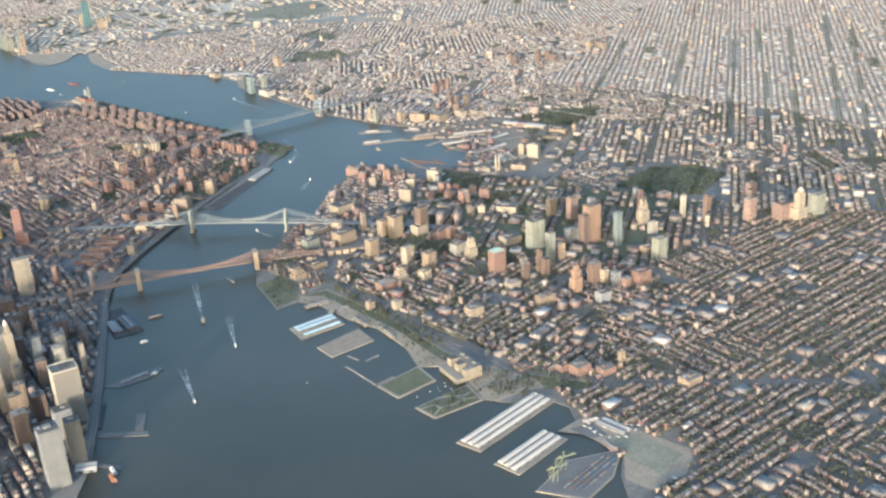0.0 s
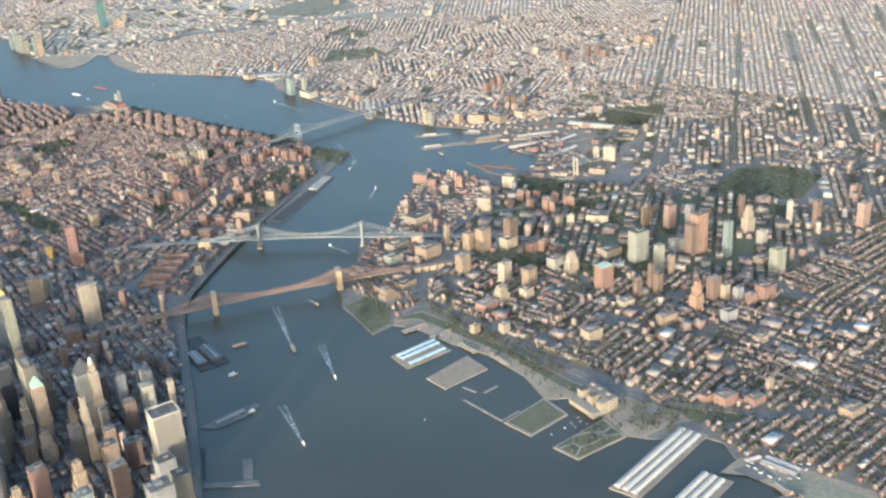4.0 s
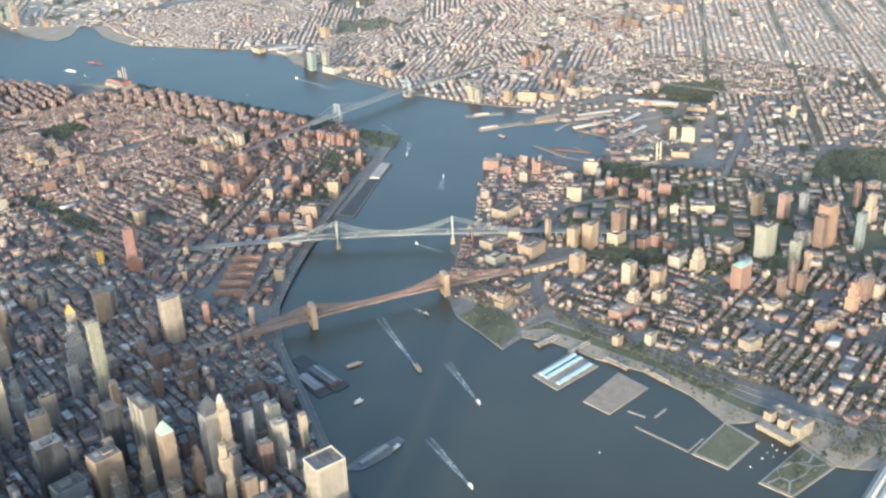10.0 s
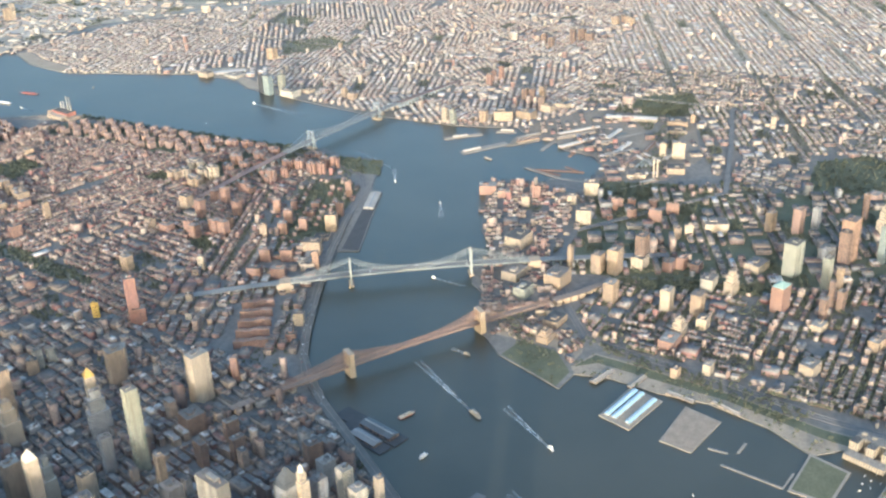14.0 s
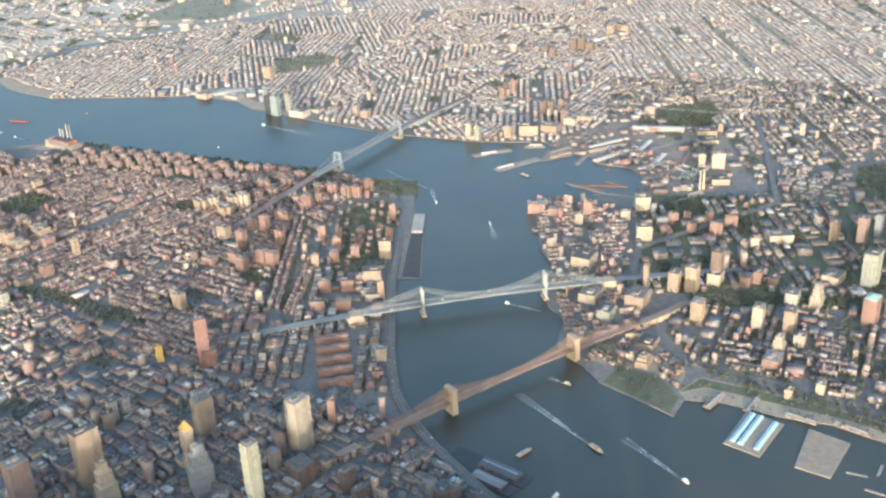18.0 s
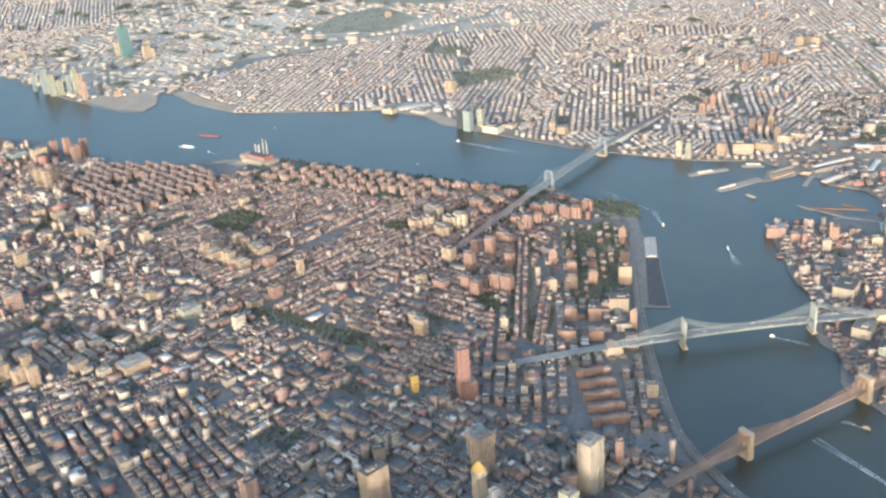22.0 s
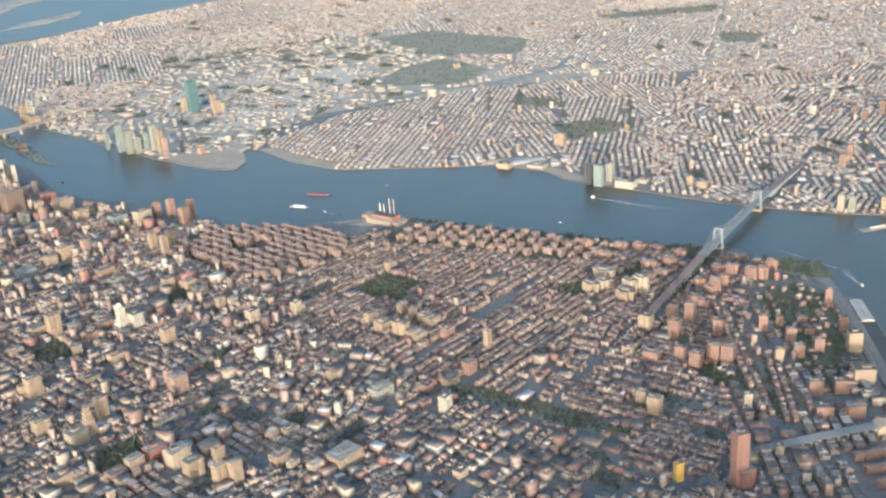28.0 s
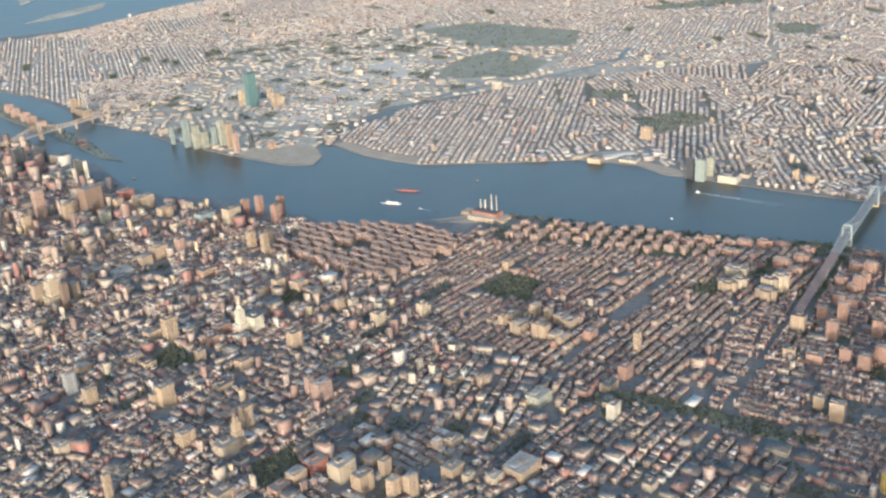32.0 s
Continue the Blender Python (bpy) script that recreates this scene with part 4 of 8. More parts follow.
tower(1100, 700, 27, 60, 45, 112, "brick", "cross", "on estate lawns near the bridge", "estate blocks by the bridge")
tower(1005, 735, 33, 59, 44, 112, "brick", "cross", "on estate lawns near the bridge", "estate blocks by the bridge")
tower(935, 820, 47, 63, 47, 112, "brick", "cross", "on estate lawns near the bridge", "estate blocks by the bridge")
tower(965, 900, 19, 54, 40, 112, "brick", "cross", "on estate lawns near the bridge", "estate blocks by the bridge")
tower(835, 820, 37, 57, 42, 112, "brick", "cross", "on estate lawns near the bridge", "estate blocks by the bridge")
tower(900, 770, 24, 57, 42, 112, "brick", "cross", "on estate lawns near the bridge", "estate blocks by the bridge")
tower(1070, 505, 19, 59, 44, 112, "brick", "cross", "on estate lawns near the bridge", "estate blocks by the bridge")
tower(1075, 455, 21, 49, 36, 112, "brick", "cross", "on estate lawns near the bridge", "estate blocks by the bridge")
tower(895, 550, 48, 52, 39, 112, "brick", "cross", "on estate lawns near the bridge", "estate blocks by the bridge")
tower(905, 495, 48, 48, 36, 112, "brick", "cross", "on estate lawns near the bridge", "estate blocks by the bridge")
tower(955, 390, 46, 53, 39, 112, "brick", "cross", "on estate lawns near the bridge", "estate blocks by the bridge")
tower(955, 340, 50, 43, 32, 112, "brick", "cross", "on estate lawns near the bridge", "estate blocks by the bridge")
tower(870, 425, 53, 47, 35, 112, "brick", "cross", "on estate lawns near the bridge", "estate blocks by the bridge")
tower(880, 380, 50, 43, 32, 112, "brick", "cross", "on estate lawns near the bridge", "estate blocks by the bridge")
tower(740, 565, 61, 46, 34, 112, "brick", "cross", "on estate lawns near the bridge", "estate blocks by the bridge")
tower(805, 530, 47, 33, 24, 112, "brick", "cross", "on estate lawns near the bridge", "estate blocks by the bridge")
tower(790, 620, 38, 47, 35, 112, "brick", "cross", "on estate lawns near the bridge", "estate blocks by the bridge")
tower(740, 580, 31, 51, 38, 112, "brick", "cross", "on estate lawns near the bridge", "estate blocks by the bridge")
tower(495, 730, 54, 33, 24, 112, "brick", "slab", "on estate lawns near the bridge", "estate blocks by the bridge")
tower(335, 720, 78, 38, 28, 112, "brick", "slab", "on estate lawns near the bridge", "estate blocks by the bridge")
tower(465, 665, 83, 35, 26, 112, "brick", "slab", "on estate lawns near the bridge", "estate blocks by the bridge")
tower(365, 570, 70, 34, 25, 112, "brick", "slab", "on estate lawns near the bridge", "estate blocks by the bridge")
tower(625, 650, 42, 45, 33, 112, "brick", "slab", "on estate lawns near the bridge", "estate blocks by the bridge")
tower(600, 610, 35, 40, 30, 112, "brick", "slab", "on estate lawns near the bridge", "estate blocks by the bridge")
tower(175, 795, 37, 53, 39, 112, "brick", "slab", "on estate lawns near the bridge", "estate blocks by the bridge")
tower(185, 700, 53, 37, 27, 112, "brick", "slab", "on estate lawns near the bridge", "estate blocks by the bridge")
tower(130, 650, 61, 40, 30, 112, "brick", "slab", "on estate lawns near the bridge", "estate blocks by the bridge")
tower(190, 590, 63, 41, 30, 112, "brick", "slab", "on estate lawns near the bridge", "estate blocks by the bridge")
tower(175, 545, 66, 41, 30, 112, "brick", "slab", "on estate lawns near the bridge", "estate blocks by the bridge")
tower(260, 555, 46, 29, 21, 82, "orange", "slab", "along the river drive", "riverside estate blocks")
tower(425, 415, 60, 30, 22, 82, "brick", "slab", "along the river drive", "riverside estate blocks")
tower(465, 355, 41, 26, 19, 82, "brick", "slab", "along the river drive", "riverside estate blocks")
tower(335, 330, 58, 34, 25, 82, "brick", "slab", "along the river drive", "riverside estate blocks")
tower(230, 315, 50, 37, 27, 82, "brick", "slab", "along the river drive", "riverside estate blocks")
tower(500, 275, 24, 35, 26, 82, "brick", "slab", "along the river drive", "riverside estate blocks")
tower(405, 260, 28, 34, 25, 82, "brick", "slab", "along the river drive", "riverside estate blocks")
tower(275, 245, 53, 33, 24, 82, "brick", "slab", "along the river drive", "riverside estate blocks")
tower(635, 170, 72, 27, 20, 82, "brick", "slab", "along the river drive", "riverside estate blocks")
tower(440, 145, 58, 30, 22, 82, "brick", "slab", "along the river drive", "riverside estate blocks")
tower(290, 130, 74, 46, 34, 82, "tan", "slab", "along the river drive", "riverside estate blocks")
tower(190, 380, 55, 28, 21, 82, "tan", "slab", "along the river drive", "riverside estate blocks")
tower(-10, 290, 51, 43, 32, 82, "brick", "slab", "along the river drive", "riverside estate blocks")
tower(-145, 280, 42, 51, 38, 82, "brick", "slab", "along the river drive", "riverside estate blocks")
tower(5, 210, 48, 47, 35, 82, "brick", "slab", "along the river drive", "riverside estate blocks")
tower(-135, 190, 42, 51, 38, 82, "brick", "slab", "along the river drive", "riverside estate blocks")
tower(80, 135, 55, 67, 50, 82, "tan", "slab", "along the river drive", "riverside estate blocks")
tower(-20, 130, 24, 50, 37, 82, "white", "slab", "along the river drive", "riverside estate blocks")
tower(-50, 75, 73, 23, 17, 82, "orange", "slab", "along the river drive", "riverside estate blocks")
tower(210, 145, 13, 61, 45, 82, "tan", "slab", "along the river drive", "riverside estate blocks")
tower(550, 205, 15, 22, 16, 82, "brick", "slab", "along the river drive", "riverside estate blocks")
tower(-125, 500, 59, 26, 19, 82, "cream", "slab", "along the river drive", "riverside estate blocks")
tower(-540, 550, 176, 38, 32, 60, "rust", "slab", "among dark tenements")
tower(-538, 533, 62, 44, 34, 60, "rust", "slab", "among dark tenements")
tower(-525, 710, 60, 24, 18, 60, "yellow", "slab", "among dark tenements")
tower(-895, 715, 53, 35, 26, 60, "tan", "slab", "among dark tenements")
tower(-825, 450, 88, 51, 38, 60, "cream", "slab", "among dark tenements")
ROWS_SITE = [(-330, 250), (-300, 110), (-630, 30), (-690, 170)]
SITES.append(ROWS_SITE)
row_roof = plain("brick_row_gravel", (0.24, 0.175, 0.14), 0.95)
long_row = None
for k in range(5):
    e, n = -364 - 64 * k, 177 - 20 * k
    if long_row is None:
        long_row = thing("housing_block", e, n, LAND - 0.5, "long red-brown brick slab in parallel rows near the river", "building", "riverside estate rows", az=158)
        for i, (off, lean) in enumerate(((-42, -2.5), (-14, 2.5), (14, -2.5), (42, 2.5))):
            part("wing", Shape().box(lean, off, 0, 27, 17, 28, cap=0), TONES["brick"][0], long_row)
            part("roof", Shape().box(lean, off, 27.02, 27.6, 15.4, 26.6), row_roof, long_row)
            part("stair_tower", Shape().box(lean, off, 27.62, 31, 6, 7), TONES["brick"][0], long_row)
    else:
        copy_thing(long_row, pose(e * Q, n * Q, (LAND - 0.5) * Q, 0, 0, -158))
tower(-830, 55, 94, 23, 17, 80, "brick", "slab", "in parallel rows near the river", "riverside estate rows")
tower(-560, -20, 30, 35, 26, 80, "brick", "slab", "in parallel rows near the river", "riverside estate rows")
tower(-455, -10, 47, 36, 27, 80, "cream", "slab", "in parallel rows near the river", "riverside estate rows")
tower(465, 1735, 53, 37, 27, 29, "tan", "slab", "among tenement rows")
tower(420, 1635, 40, 55, 41, 29, "tan", "slab", "among tenement rows")
tower(425, 1815, 38, 51, 38, 29, "tan", "slab", "among tenement rows")
tower(335, 1785, 44, 50, 37, 29, "tan", "slab", "among tenement rows")
tower(290, 1710, 65, 36, 27, 29, "tan", "slab", "among tenement rows")
tower(260, 1645, 44, 49, 36, 29, "tan", "slab", "among tenement rows")
tower(445, 2155, 58, 38, 28, 29, "cream", "slab", "among tenement rows")
tower(365, 2305, 56, 48, 36, 29, "cream", "slab", "among tenement rows")
tower(480, 2485, 48, 35, 26, 29, "tan", "slab", "among tenement rows")
tower(475, 2430, 52, 35, 26, 29, "cream", "slab", "among tenement rows")
tower(160, 2560, 73, 48, 36, 29, "tan", "slab", "among tenement rows")
tower(885, 1890, 43, 41, 30, 29, "tan", "slab", "among tenement rows")
tower(350, 2800, 37, 86, 64, 29, "cream", "slab", "among tenement rows")
tower(590, 2620, 42, 52, 39, 29, "cream", "slab", "among tenement rows")
tower(1450, 3220, 94, 36, 28, 29, "brick", "slab", "near the river shore")
tower(1490, 3165, 97, 36, 28, 29, "brick", "slab", "near the river shore")
tower(1365, 3035, 103, 44, 33, 29, "brick", "slab", "near the river shore")
tower(1460, 3045, 109, 31, 24, 29, "brick", "slab", "near the river shore")
tower(1370, 3260, 85, 74, 56, 29, "cream", "slab", "near the river shore")
tower(1025, 3035, 104, 35, 27, 29, "tan", "slab", "near the river shore")
tower(975, 2955, 110, 31, 24, 29, "tan", "slab", "near the river shore")
tower(1070, 2970, 94, 31, 24, 29, "tan", "slab", "near the river shore")
tower(205, 3585, 64, 47, 35, 29, "tan", "slab", "among masonry lofts")
tower(195, 3050, 97, 48, 36, 29, "tan", "slab", "among masonry lofts")
tower(190, 3120, 46, 57, 42, 29, "tan", "slab", "among masonry lofts")
tower(-195, 2355, 81, 56, 42, 29, "pink", "slab", "among masonry lofts")
tower(-160, 2405, 76, 30, 22, 29, "pink", "slab", "among masonry lofts")
tower(-240, 2875, 73, 51, 38, 29, "tan", "slab", "among masonry lofts")
tower(-280, 3120, 75, 40, 30, 29, "tan", "slab", "among masonry lofts")
tower(-370, 2545, 87, 37, 27, 29, "tan", "slab", "among masonry lofts")
tower(-465, 2540, 105, 32, 24, 29, "tan", "step", "among masonry lofts")
tower(-510, 2560, 46, 64, 48, 29, "cream", "slab", "among masonry lofts")
tower(-480, 2700, 60, 51, 38, 29, "tan", "slab", "among masonry lofts")
tower(50, 2875, 46, 33, 24, 29, "tan", "slab", "among masonry lofts")
tower(-195, 3240, 76, 38, 28, 29, "grey", "slab", "among masonry lofts")
tower(-560, 3065, 44, 46, 34, 29, "cream", "slab", "among masonry lofts")
tower(-525, 3020, 44, 38, 28, 29, "cream", "slab", "among masonry lofts")
tower(-630, 2830, 23, 36, 27, 29, "cream", "slab", "among masonry lofts")
tower(-765, 2905, 25, 39, 29, 29, "white", "slab", "among masonry lofts")
tower(-570, 2265, 44, 61, 45, 29, "red", "slab", "among masonry lofts")
tower(-625, 2305, 40, 51, 38, 29, "tan", "slab", "among masonry lofts")
tower(-675, 2340, 24, 57, 42, 29, "brick", "slab", "among masonry lofts")
tower(-730, 2490, 37, 61, 45, 29, "tan", "slab", "among masonry lofts")
tower(-765, 2810, 93, 21, 15, 29, "tan", "slab", "among masonry lofts")
tower(-255, 2905, 49, 32, 24, 29, "tan", "slab", "among masonry lofts")
tower(-145, 2715, 33, 59, 44, 29, "tan", "slab", "among masonry lofts")
tower(25, 3115, 34, 51, 38, 29, "tan", "slab", "among masonry lofts")
tower(-15, 3040, 29, 42, 31, 29, "tan", "slab", "among masonry lofts")
tower(-235, 3325, 18, 42, 31, 29, "brick", "slab", "among masonry lofts")
tower(-70, 3260, 39, 47, 35, 29, "tan", "slab", "among masonry lofts")
tower(15, 2700, 37, 53, 39, 29, "tan", "slab", "among masonry lofts")
tower(35, 2360, 21, 40, 30, 29, "cream", "slab", "among masonry lofts")
tower(265, 2880, 39, 57, 42, 29, "brick", "slab", "among masonry lofts")
tower(170, 2880, 40, 43, 32, 29, "brick", "slab", "among masonry lofts")
tower(-590, 2180, 56, 67, 50, 29, "cream", "slab", "among lofts and tenements")
tower(-545, 2180, 42, 44, 33, 29, "cream", "slab", "among lofts and tenements")
tower(-645, 2105, 60, 53, 39, 29, "tan", "slab", "among lofts and tenements")
tower(-565, 2060, 53, 33, 24, 29, "tan", "slab", "among lofts and tenements")
tower(-685, 2005, 75, 36, 27, 29, "tan", "slab", "among lofts and tenements")
tower(-670, 1960, 79, 36, 27, 29, "tan", "slab", "among lofts and tenements")
tower(-560, 1865, 43, 56, 42, 29, "tan", "slab", "among lofts and tenements")
tower(-535, 1675, 43, 95, 71, 29, "tan", "slab", "among lofts and tenements")
tower(-605, 1740, 49, 42, 31, 29, "cream", "slab", "among lofts and tenements")
tower(-590, 1815, 38, 33, 24, 29, "cream", "slab", "among lofts and tenements")
tower(-485, 1645, 25, 43, 32, 29, "tan", "slab", "among lofts and tenements")
tower(295, 1525, 42, 44, 33, 29, "brick", "slab", "among lofts and tenements")
tower(40, 1400, 47, 45, 33, 29, "brick", "slab", "among lofts and tenements")
tower(325, 1775, 42, 49, 36, 29, "tan", "slab", "among lofts and tenements")
tower(380, 1845, 47, 29, 21, 29, "tan", "slab", "among lofts and tenements")
tower(280, 1685, 63, 36, 27, 29, "tan", "slab", "among lofts and tenements")
tower(260, 1625, 35, 52, 39, 29, "tan", "slab", "among lofts and tenements")
tower(425, 1685, 52, 29, 21, 29, "tan", "slab", "among lofts and tenements")
tower(390, 1605, 37, 58, 43, 29, "tan", "slab", "among lofts and tenements")
tower(215, 1365, 77, 26, 19, 29, "tan", "slab", "among lofts and tenements")
tower(380, 2305, 34, 43, 32, 29, "tan", "slab", "among lofts and tenements")
tower(460, 2145, 40, 32, 24, 29, "cream", "slab", "among lofts and tenements")
tower(25, 2080, 51, 21, 15, 29, "cream", "slab", "among lofts and tenements")
tower(-25, 1920, 50, 17, 12, 29, "grey", "slab", "among lofts and tenements")
tower(-140, 1665, 38, 73, 54, 29, "green", "slab", "among lofts and tenements")
tower(-225, 1430, 63, 39, 29, 29, "white", "slab", "among lofts and tenements")
tower(-65, 1855, 49, 30, 22, 29, "tan", "slab", "among lofts and tenements")
tower(-45, 1955, 30, 53, 39, 29, "tan", "slab", "among lofts and tenements")
tower(-45, 1450, 30, 52, 39, 29, "tan", "slab", "among lofts and tenements")
tower(-270, 1685, 17, 42, 31, 29, "brick", "slab", "among lofts and tenements")
tower(-90, 1520, 26, 37, 27, 29, "brick", "slab", "among lofts and tenements")
tower(-185, 1510, 21, 43, 32, 29, "brick", "slab", "among lofts and tenements")
tower(-400, 1890, 28, 48, 36, 29, "cream", "slab", "among lofts and tenements")
tower(-565, 1320, 25, 39, 29, 29, "cream", "slab", "among lofts and tenements")
tower(1490, 4040, 144, 95, 71, 29, "brown", "slab", "in the crowded midtown")
tower(1645, 3935, 74, 67, 50, 29, "red", "slab", "in the crowded midtown")
tower(1570, 3805, 71, 89, 66, 29, "tan", "slab", "in the crowded midtown")
tower(1530, 3920, 70, 42, 31, 29, "tan", "slab", "in the crowded midtown")
tower(440, 3650, 150, 59, 44, 29, "cream", "clock", "in the crowded midtown")
tower(445, 3725, 101, 40, 30, 29, "tan", "slab", "in the crowded midtown")
tower(425, 3595, 121, 29, 21, 29, "brown", "slab", "in the crowded midtown")
tower(505, 3600, 84, 35, 26, 29, "tan", "slab", "in the crowded midtown")
tower(1165, 4200, 116, 41, 30, 29, "tan", "slab", "in the crowded midtown")
tower(1350, 4235, 178, 48, 36, 29, "pink", "slab", "in the crowded midtown")
tower(1480, 4245, 63, 37, 27, 29, "cream", "slab", "in the crowded midtown")
tower(1395, 4120, 89, 48, 36, 29, "tan", "slab", "in the crowded midtown")
tower(1105, 3885, 80, 36, 27, 29, "white", "slab", "in the crowded midtown")
tower(940, 3755, 70, 38, 28, 29, "tan", "slab", "in the crowded midtown")
tower(1315, 3765, 39, 95, 71, 29, "tan", "slab", "in the crowded midtown")
tower(1520, 3550, 51, 46, 34, 29, "cream", "slab", "in the crowded midtown")
tower(1380, 3400, 55, 78, 58, 29, "glass", "slab", "in the crowded midtown")
tower(1445, 3635, 58, 63, 47, 29, "tan", "slab", "in the crowded midtown")
tower(1355, 3650, 19, 85, 63, 29, "cream", "slab", "in the crowded midtown")
tower(990, 3355, 82, 39, 29, 29, "pink", "slab", "in the crowded midtown")
tower(960, 3445, 60, 68, 51, 29, "tan", "slab", "in the crowded midtown")
tower(1005, 3090, 33, 67, 50, 29, "cream", "slab", "in the crowded midtown")
tower(765, 3145, 42, 74, 55, 29, "orange", "slab", "in the crowded midtown")
tower(675, 3045, 37, 58, 43, 29, "white", "slab", "in the crowded midtown")
tower(630, 2780, 62, 47, 35, 29, "tan", "slab", "in the crowded midtown")
tower(655, 2700, 43, 51, 38, 29, "tan", "slab", "in the crowded midtown")
tower(750, 3525, 33, 87, 65, 29, "grey", "slab", "in the crowded midtown")
tower(2215, 4740, 121, 63, 47, 29, "dark", "slab", "in the crowded midtown")
tower(2110, 4805, 154, 63, 47, 29, "dark", "slab", "in the crowded midtown")
tower(2025, 4510, 55, 95, 71, 29, "glass", "slab", "in the crowded midtown")
tower(1375, 3915, 53, 47, 35, 29, "green", "slab", "in the crowded midtown")
tower(875, 3470, 47, 52, 39, 29, "tan", "slab", "in the crowded midtown")
tower(950, 3870, 78, 44, 33, 29, "tan", "slab", "in the crowded midtown")
tower(250, 3000, 31, 44, 33, 29, "cream", "slab", "in the crowded midtown")
tower(685, 3640, 47, 46, 34, 29, "tan", "slab", "in the crowded midtown")
tower(2660, 4130, 110, 21, 16, 35, "glass", "slab", "on the far river shore")
tower(2610, 4015, 168, 36, 28, 35, "glass", "slab", "on the far river shore")
tower(2575, 3940, 143, 36, 28, 35, "green", "slab", "on the far river shore")
tower(2585, 3890, 95, 36, 28, 35, "green", "slab", "on the far river shore")
tower(2625, 3850, 117, 26, 20, 35, "glass", "slab", "on the far river shore")
tower(2625, 3800, 158, 33, 26, 35, "green", "slab", "on the far river shore")
tower(2570, 3730, 149, 30, 24, 35, "tan", "slab", "on the far river shore")
tower(2490, 3660, 121, 27, 21, 35, "pink", "slab", "on the far river shore")
tower(2595, 3610, 72, 25, 20, 35, "dark", "slab", "on the far river shore")
tower(2885, 4300, 35, 49, 39, 35, "cream", "slab", "on the far river shore")
tower(2565, 3475, 39, 30, 24, 35, "orange", "slab", "on the far river shore")
tower(3520, 3940, 223, 66, 49, 35, "teal", "slab", "above low industrial land")
tower(3540, 4020, 104, 35, 26, 35, "cream", "slab", "above low industrial land")
tower(3725, 3885, 74, 40, 30, 35, "cream", "slab", "above low industrial land")
tower(3505, 3770, 90, 54, 40, 35, "tan", "slab", "above low industrial land")
tower(3530, 3750, 64, 46, 34, 35, "cream", "slab", "above low industrial land")
tower(4120, 3680, 33, 95, 71, 35, "white", "slab", "above low industrial land")
tower(4630, 1350, 44, 42, 31, 35, "white", "slab", "above low industrial land")
tower(4415, 1265, 46, 49, 36, 35, "white", "slab", "above low industrial land")
tower(4730, 2325, 37, 43, 32, 35, "tan", "slab", "above low industrial land")
tower(3425, 5200, 95, 25, 18, 35, "tan", "slab", "above low industrial land")
tower(3390, 5145, 100, 25, 18, 35, "tan", "slab", "above low industrial land")
tower(3420, 5120, 84, 25, 18, 35, "tan", "slab", "above low industrial land")
tower(1990, 1085, 109, 45, 33, 112, "glass", "slab", "at the far river shore")
tower(2020, 1135, 105, 34, 25, 112, "dark", "slab", "at the far river shore")
tower(2070, 1035, 94, 35, 26, 112, "green", "slab", "at the far river shore")
tower(1980, 950, 37, 95, 71, 112, "white", "slab", "at the far river shore")
tower(2055, 880, 20, 69, 51, 112, "cream", "slab", "at the far river shore")
tower(2695, 1345, 70, 57, 42, 112, "tan", "slab", "at the far river shore")
tower(1960, 580, 38, 46, 34, 112, "tan", "slab", "at the far river shore")
tower(2955, 985, 44, 20, 15, 112, "tan", "slab", "at the far river shore")
tower(2305, 1430, 15, 95, 71, 112, "white", "slab", "at the far river shore")
tower(2285, 1605, 28, 72, 54, 112, "cream", "slab", "at the far river shore")
tower(1650, -15, 79, 28, 21, 112, "cream", "slab", "above low brick houses")
tower(1635, -60, 76, 28, 21, 112, "green", "slab", "above low brick houses")
tower(1675, -210, 62, 39, 29, 112, "tan", "slab", "above low brick houses")
tower(1760, -415, 43, 86, 64, 112, "tan", "slab", "above low brick houses")
tower(2050, -360, 66, 30, 22, 112, "brown", "slab", "above low brick houses")
tower(2050, -400, 66, 30, 22, 112, "brown", "slab", "above low brick houses")
tower(2080, -450, 69, 30, 22, 112, "tan", "slab", "above low brick houses")
tower(1880, -505, 38, 58, 43, 112, "cream", "slab", "above low brick houses")
tower(1950, -575, 30, 71, 53, 112, "cream", "slab", "above low brick houses")
tower(2390, -125, 62, 25, 18, 112, "brick", "slab", "above low brick houses")
tower(2410, -165, 81, 26, 19, 112, "brick", "slab", "above low brick houses")
tower(2310, -115, 60, 31, 23, 112, "brick", "slab", "above low brick houses")
tower(3340, -515, 73, 44, 33, 112, "brown", "slab", "above low brick houses")
tower(3270, -465, 84, 36, 27, 112, "brown", "slab", "above low brick houses")
tower(3315, -565, 51, 51, 38, 112, "brown", "slab", "above low brick houses")
tower(3755, -750, 62, 39, 29, 112, "brown", "slab", "above low brick houses")
tower(3730, -690, 61, 46, 34, 112, "tan", "slab", "above low brick houses")
tower(3730, -785, 57, 54, 40, 112, "tan", "slab", "above low brick houses")
tower(3180, -295, 74, 29, 21, 112, "brown", "slab", "above low brick houses")
tower(3140, -345, 63, 36, 27, 112, "brown", "slab", "above low brick houses")
tower(1755, -1625, 60, 23, 17, 112, "cream", "slab", "above low brick houses")
tower(1795, -1245, 40, 23, 17, 112, "tan", "slab", "above low brick houses")
tower(1995, 640, 53, 30, 22, 112, "tan", "slab", "above low brick houses")
chimney(720, -615, 83, 14, "brick")
tower(735, -630, 60, 28, 21, 85, "brick", "slab", "beside the dockyard")
tower(645, -595, 47, 33, 24, 85, "cream", "slab", "beside the dockyard")
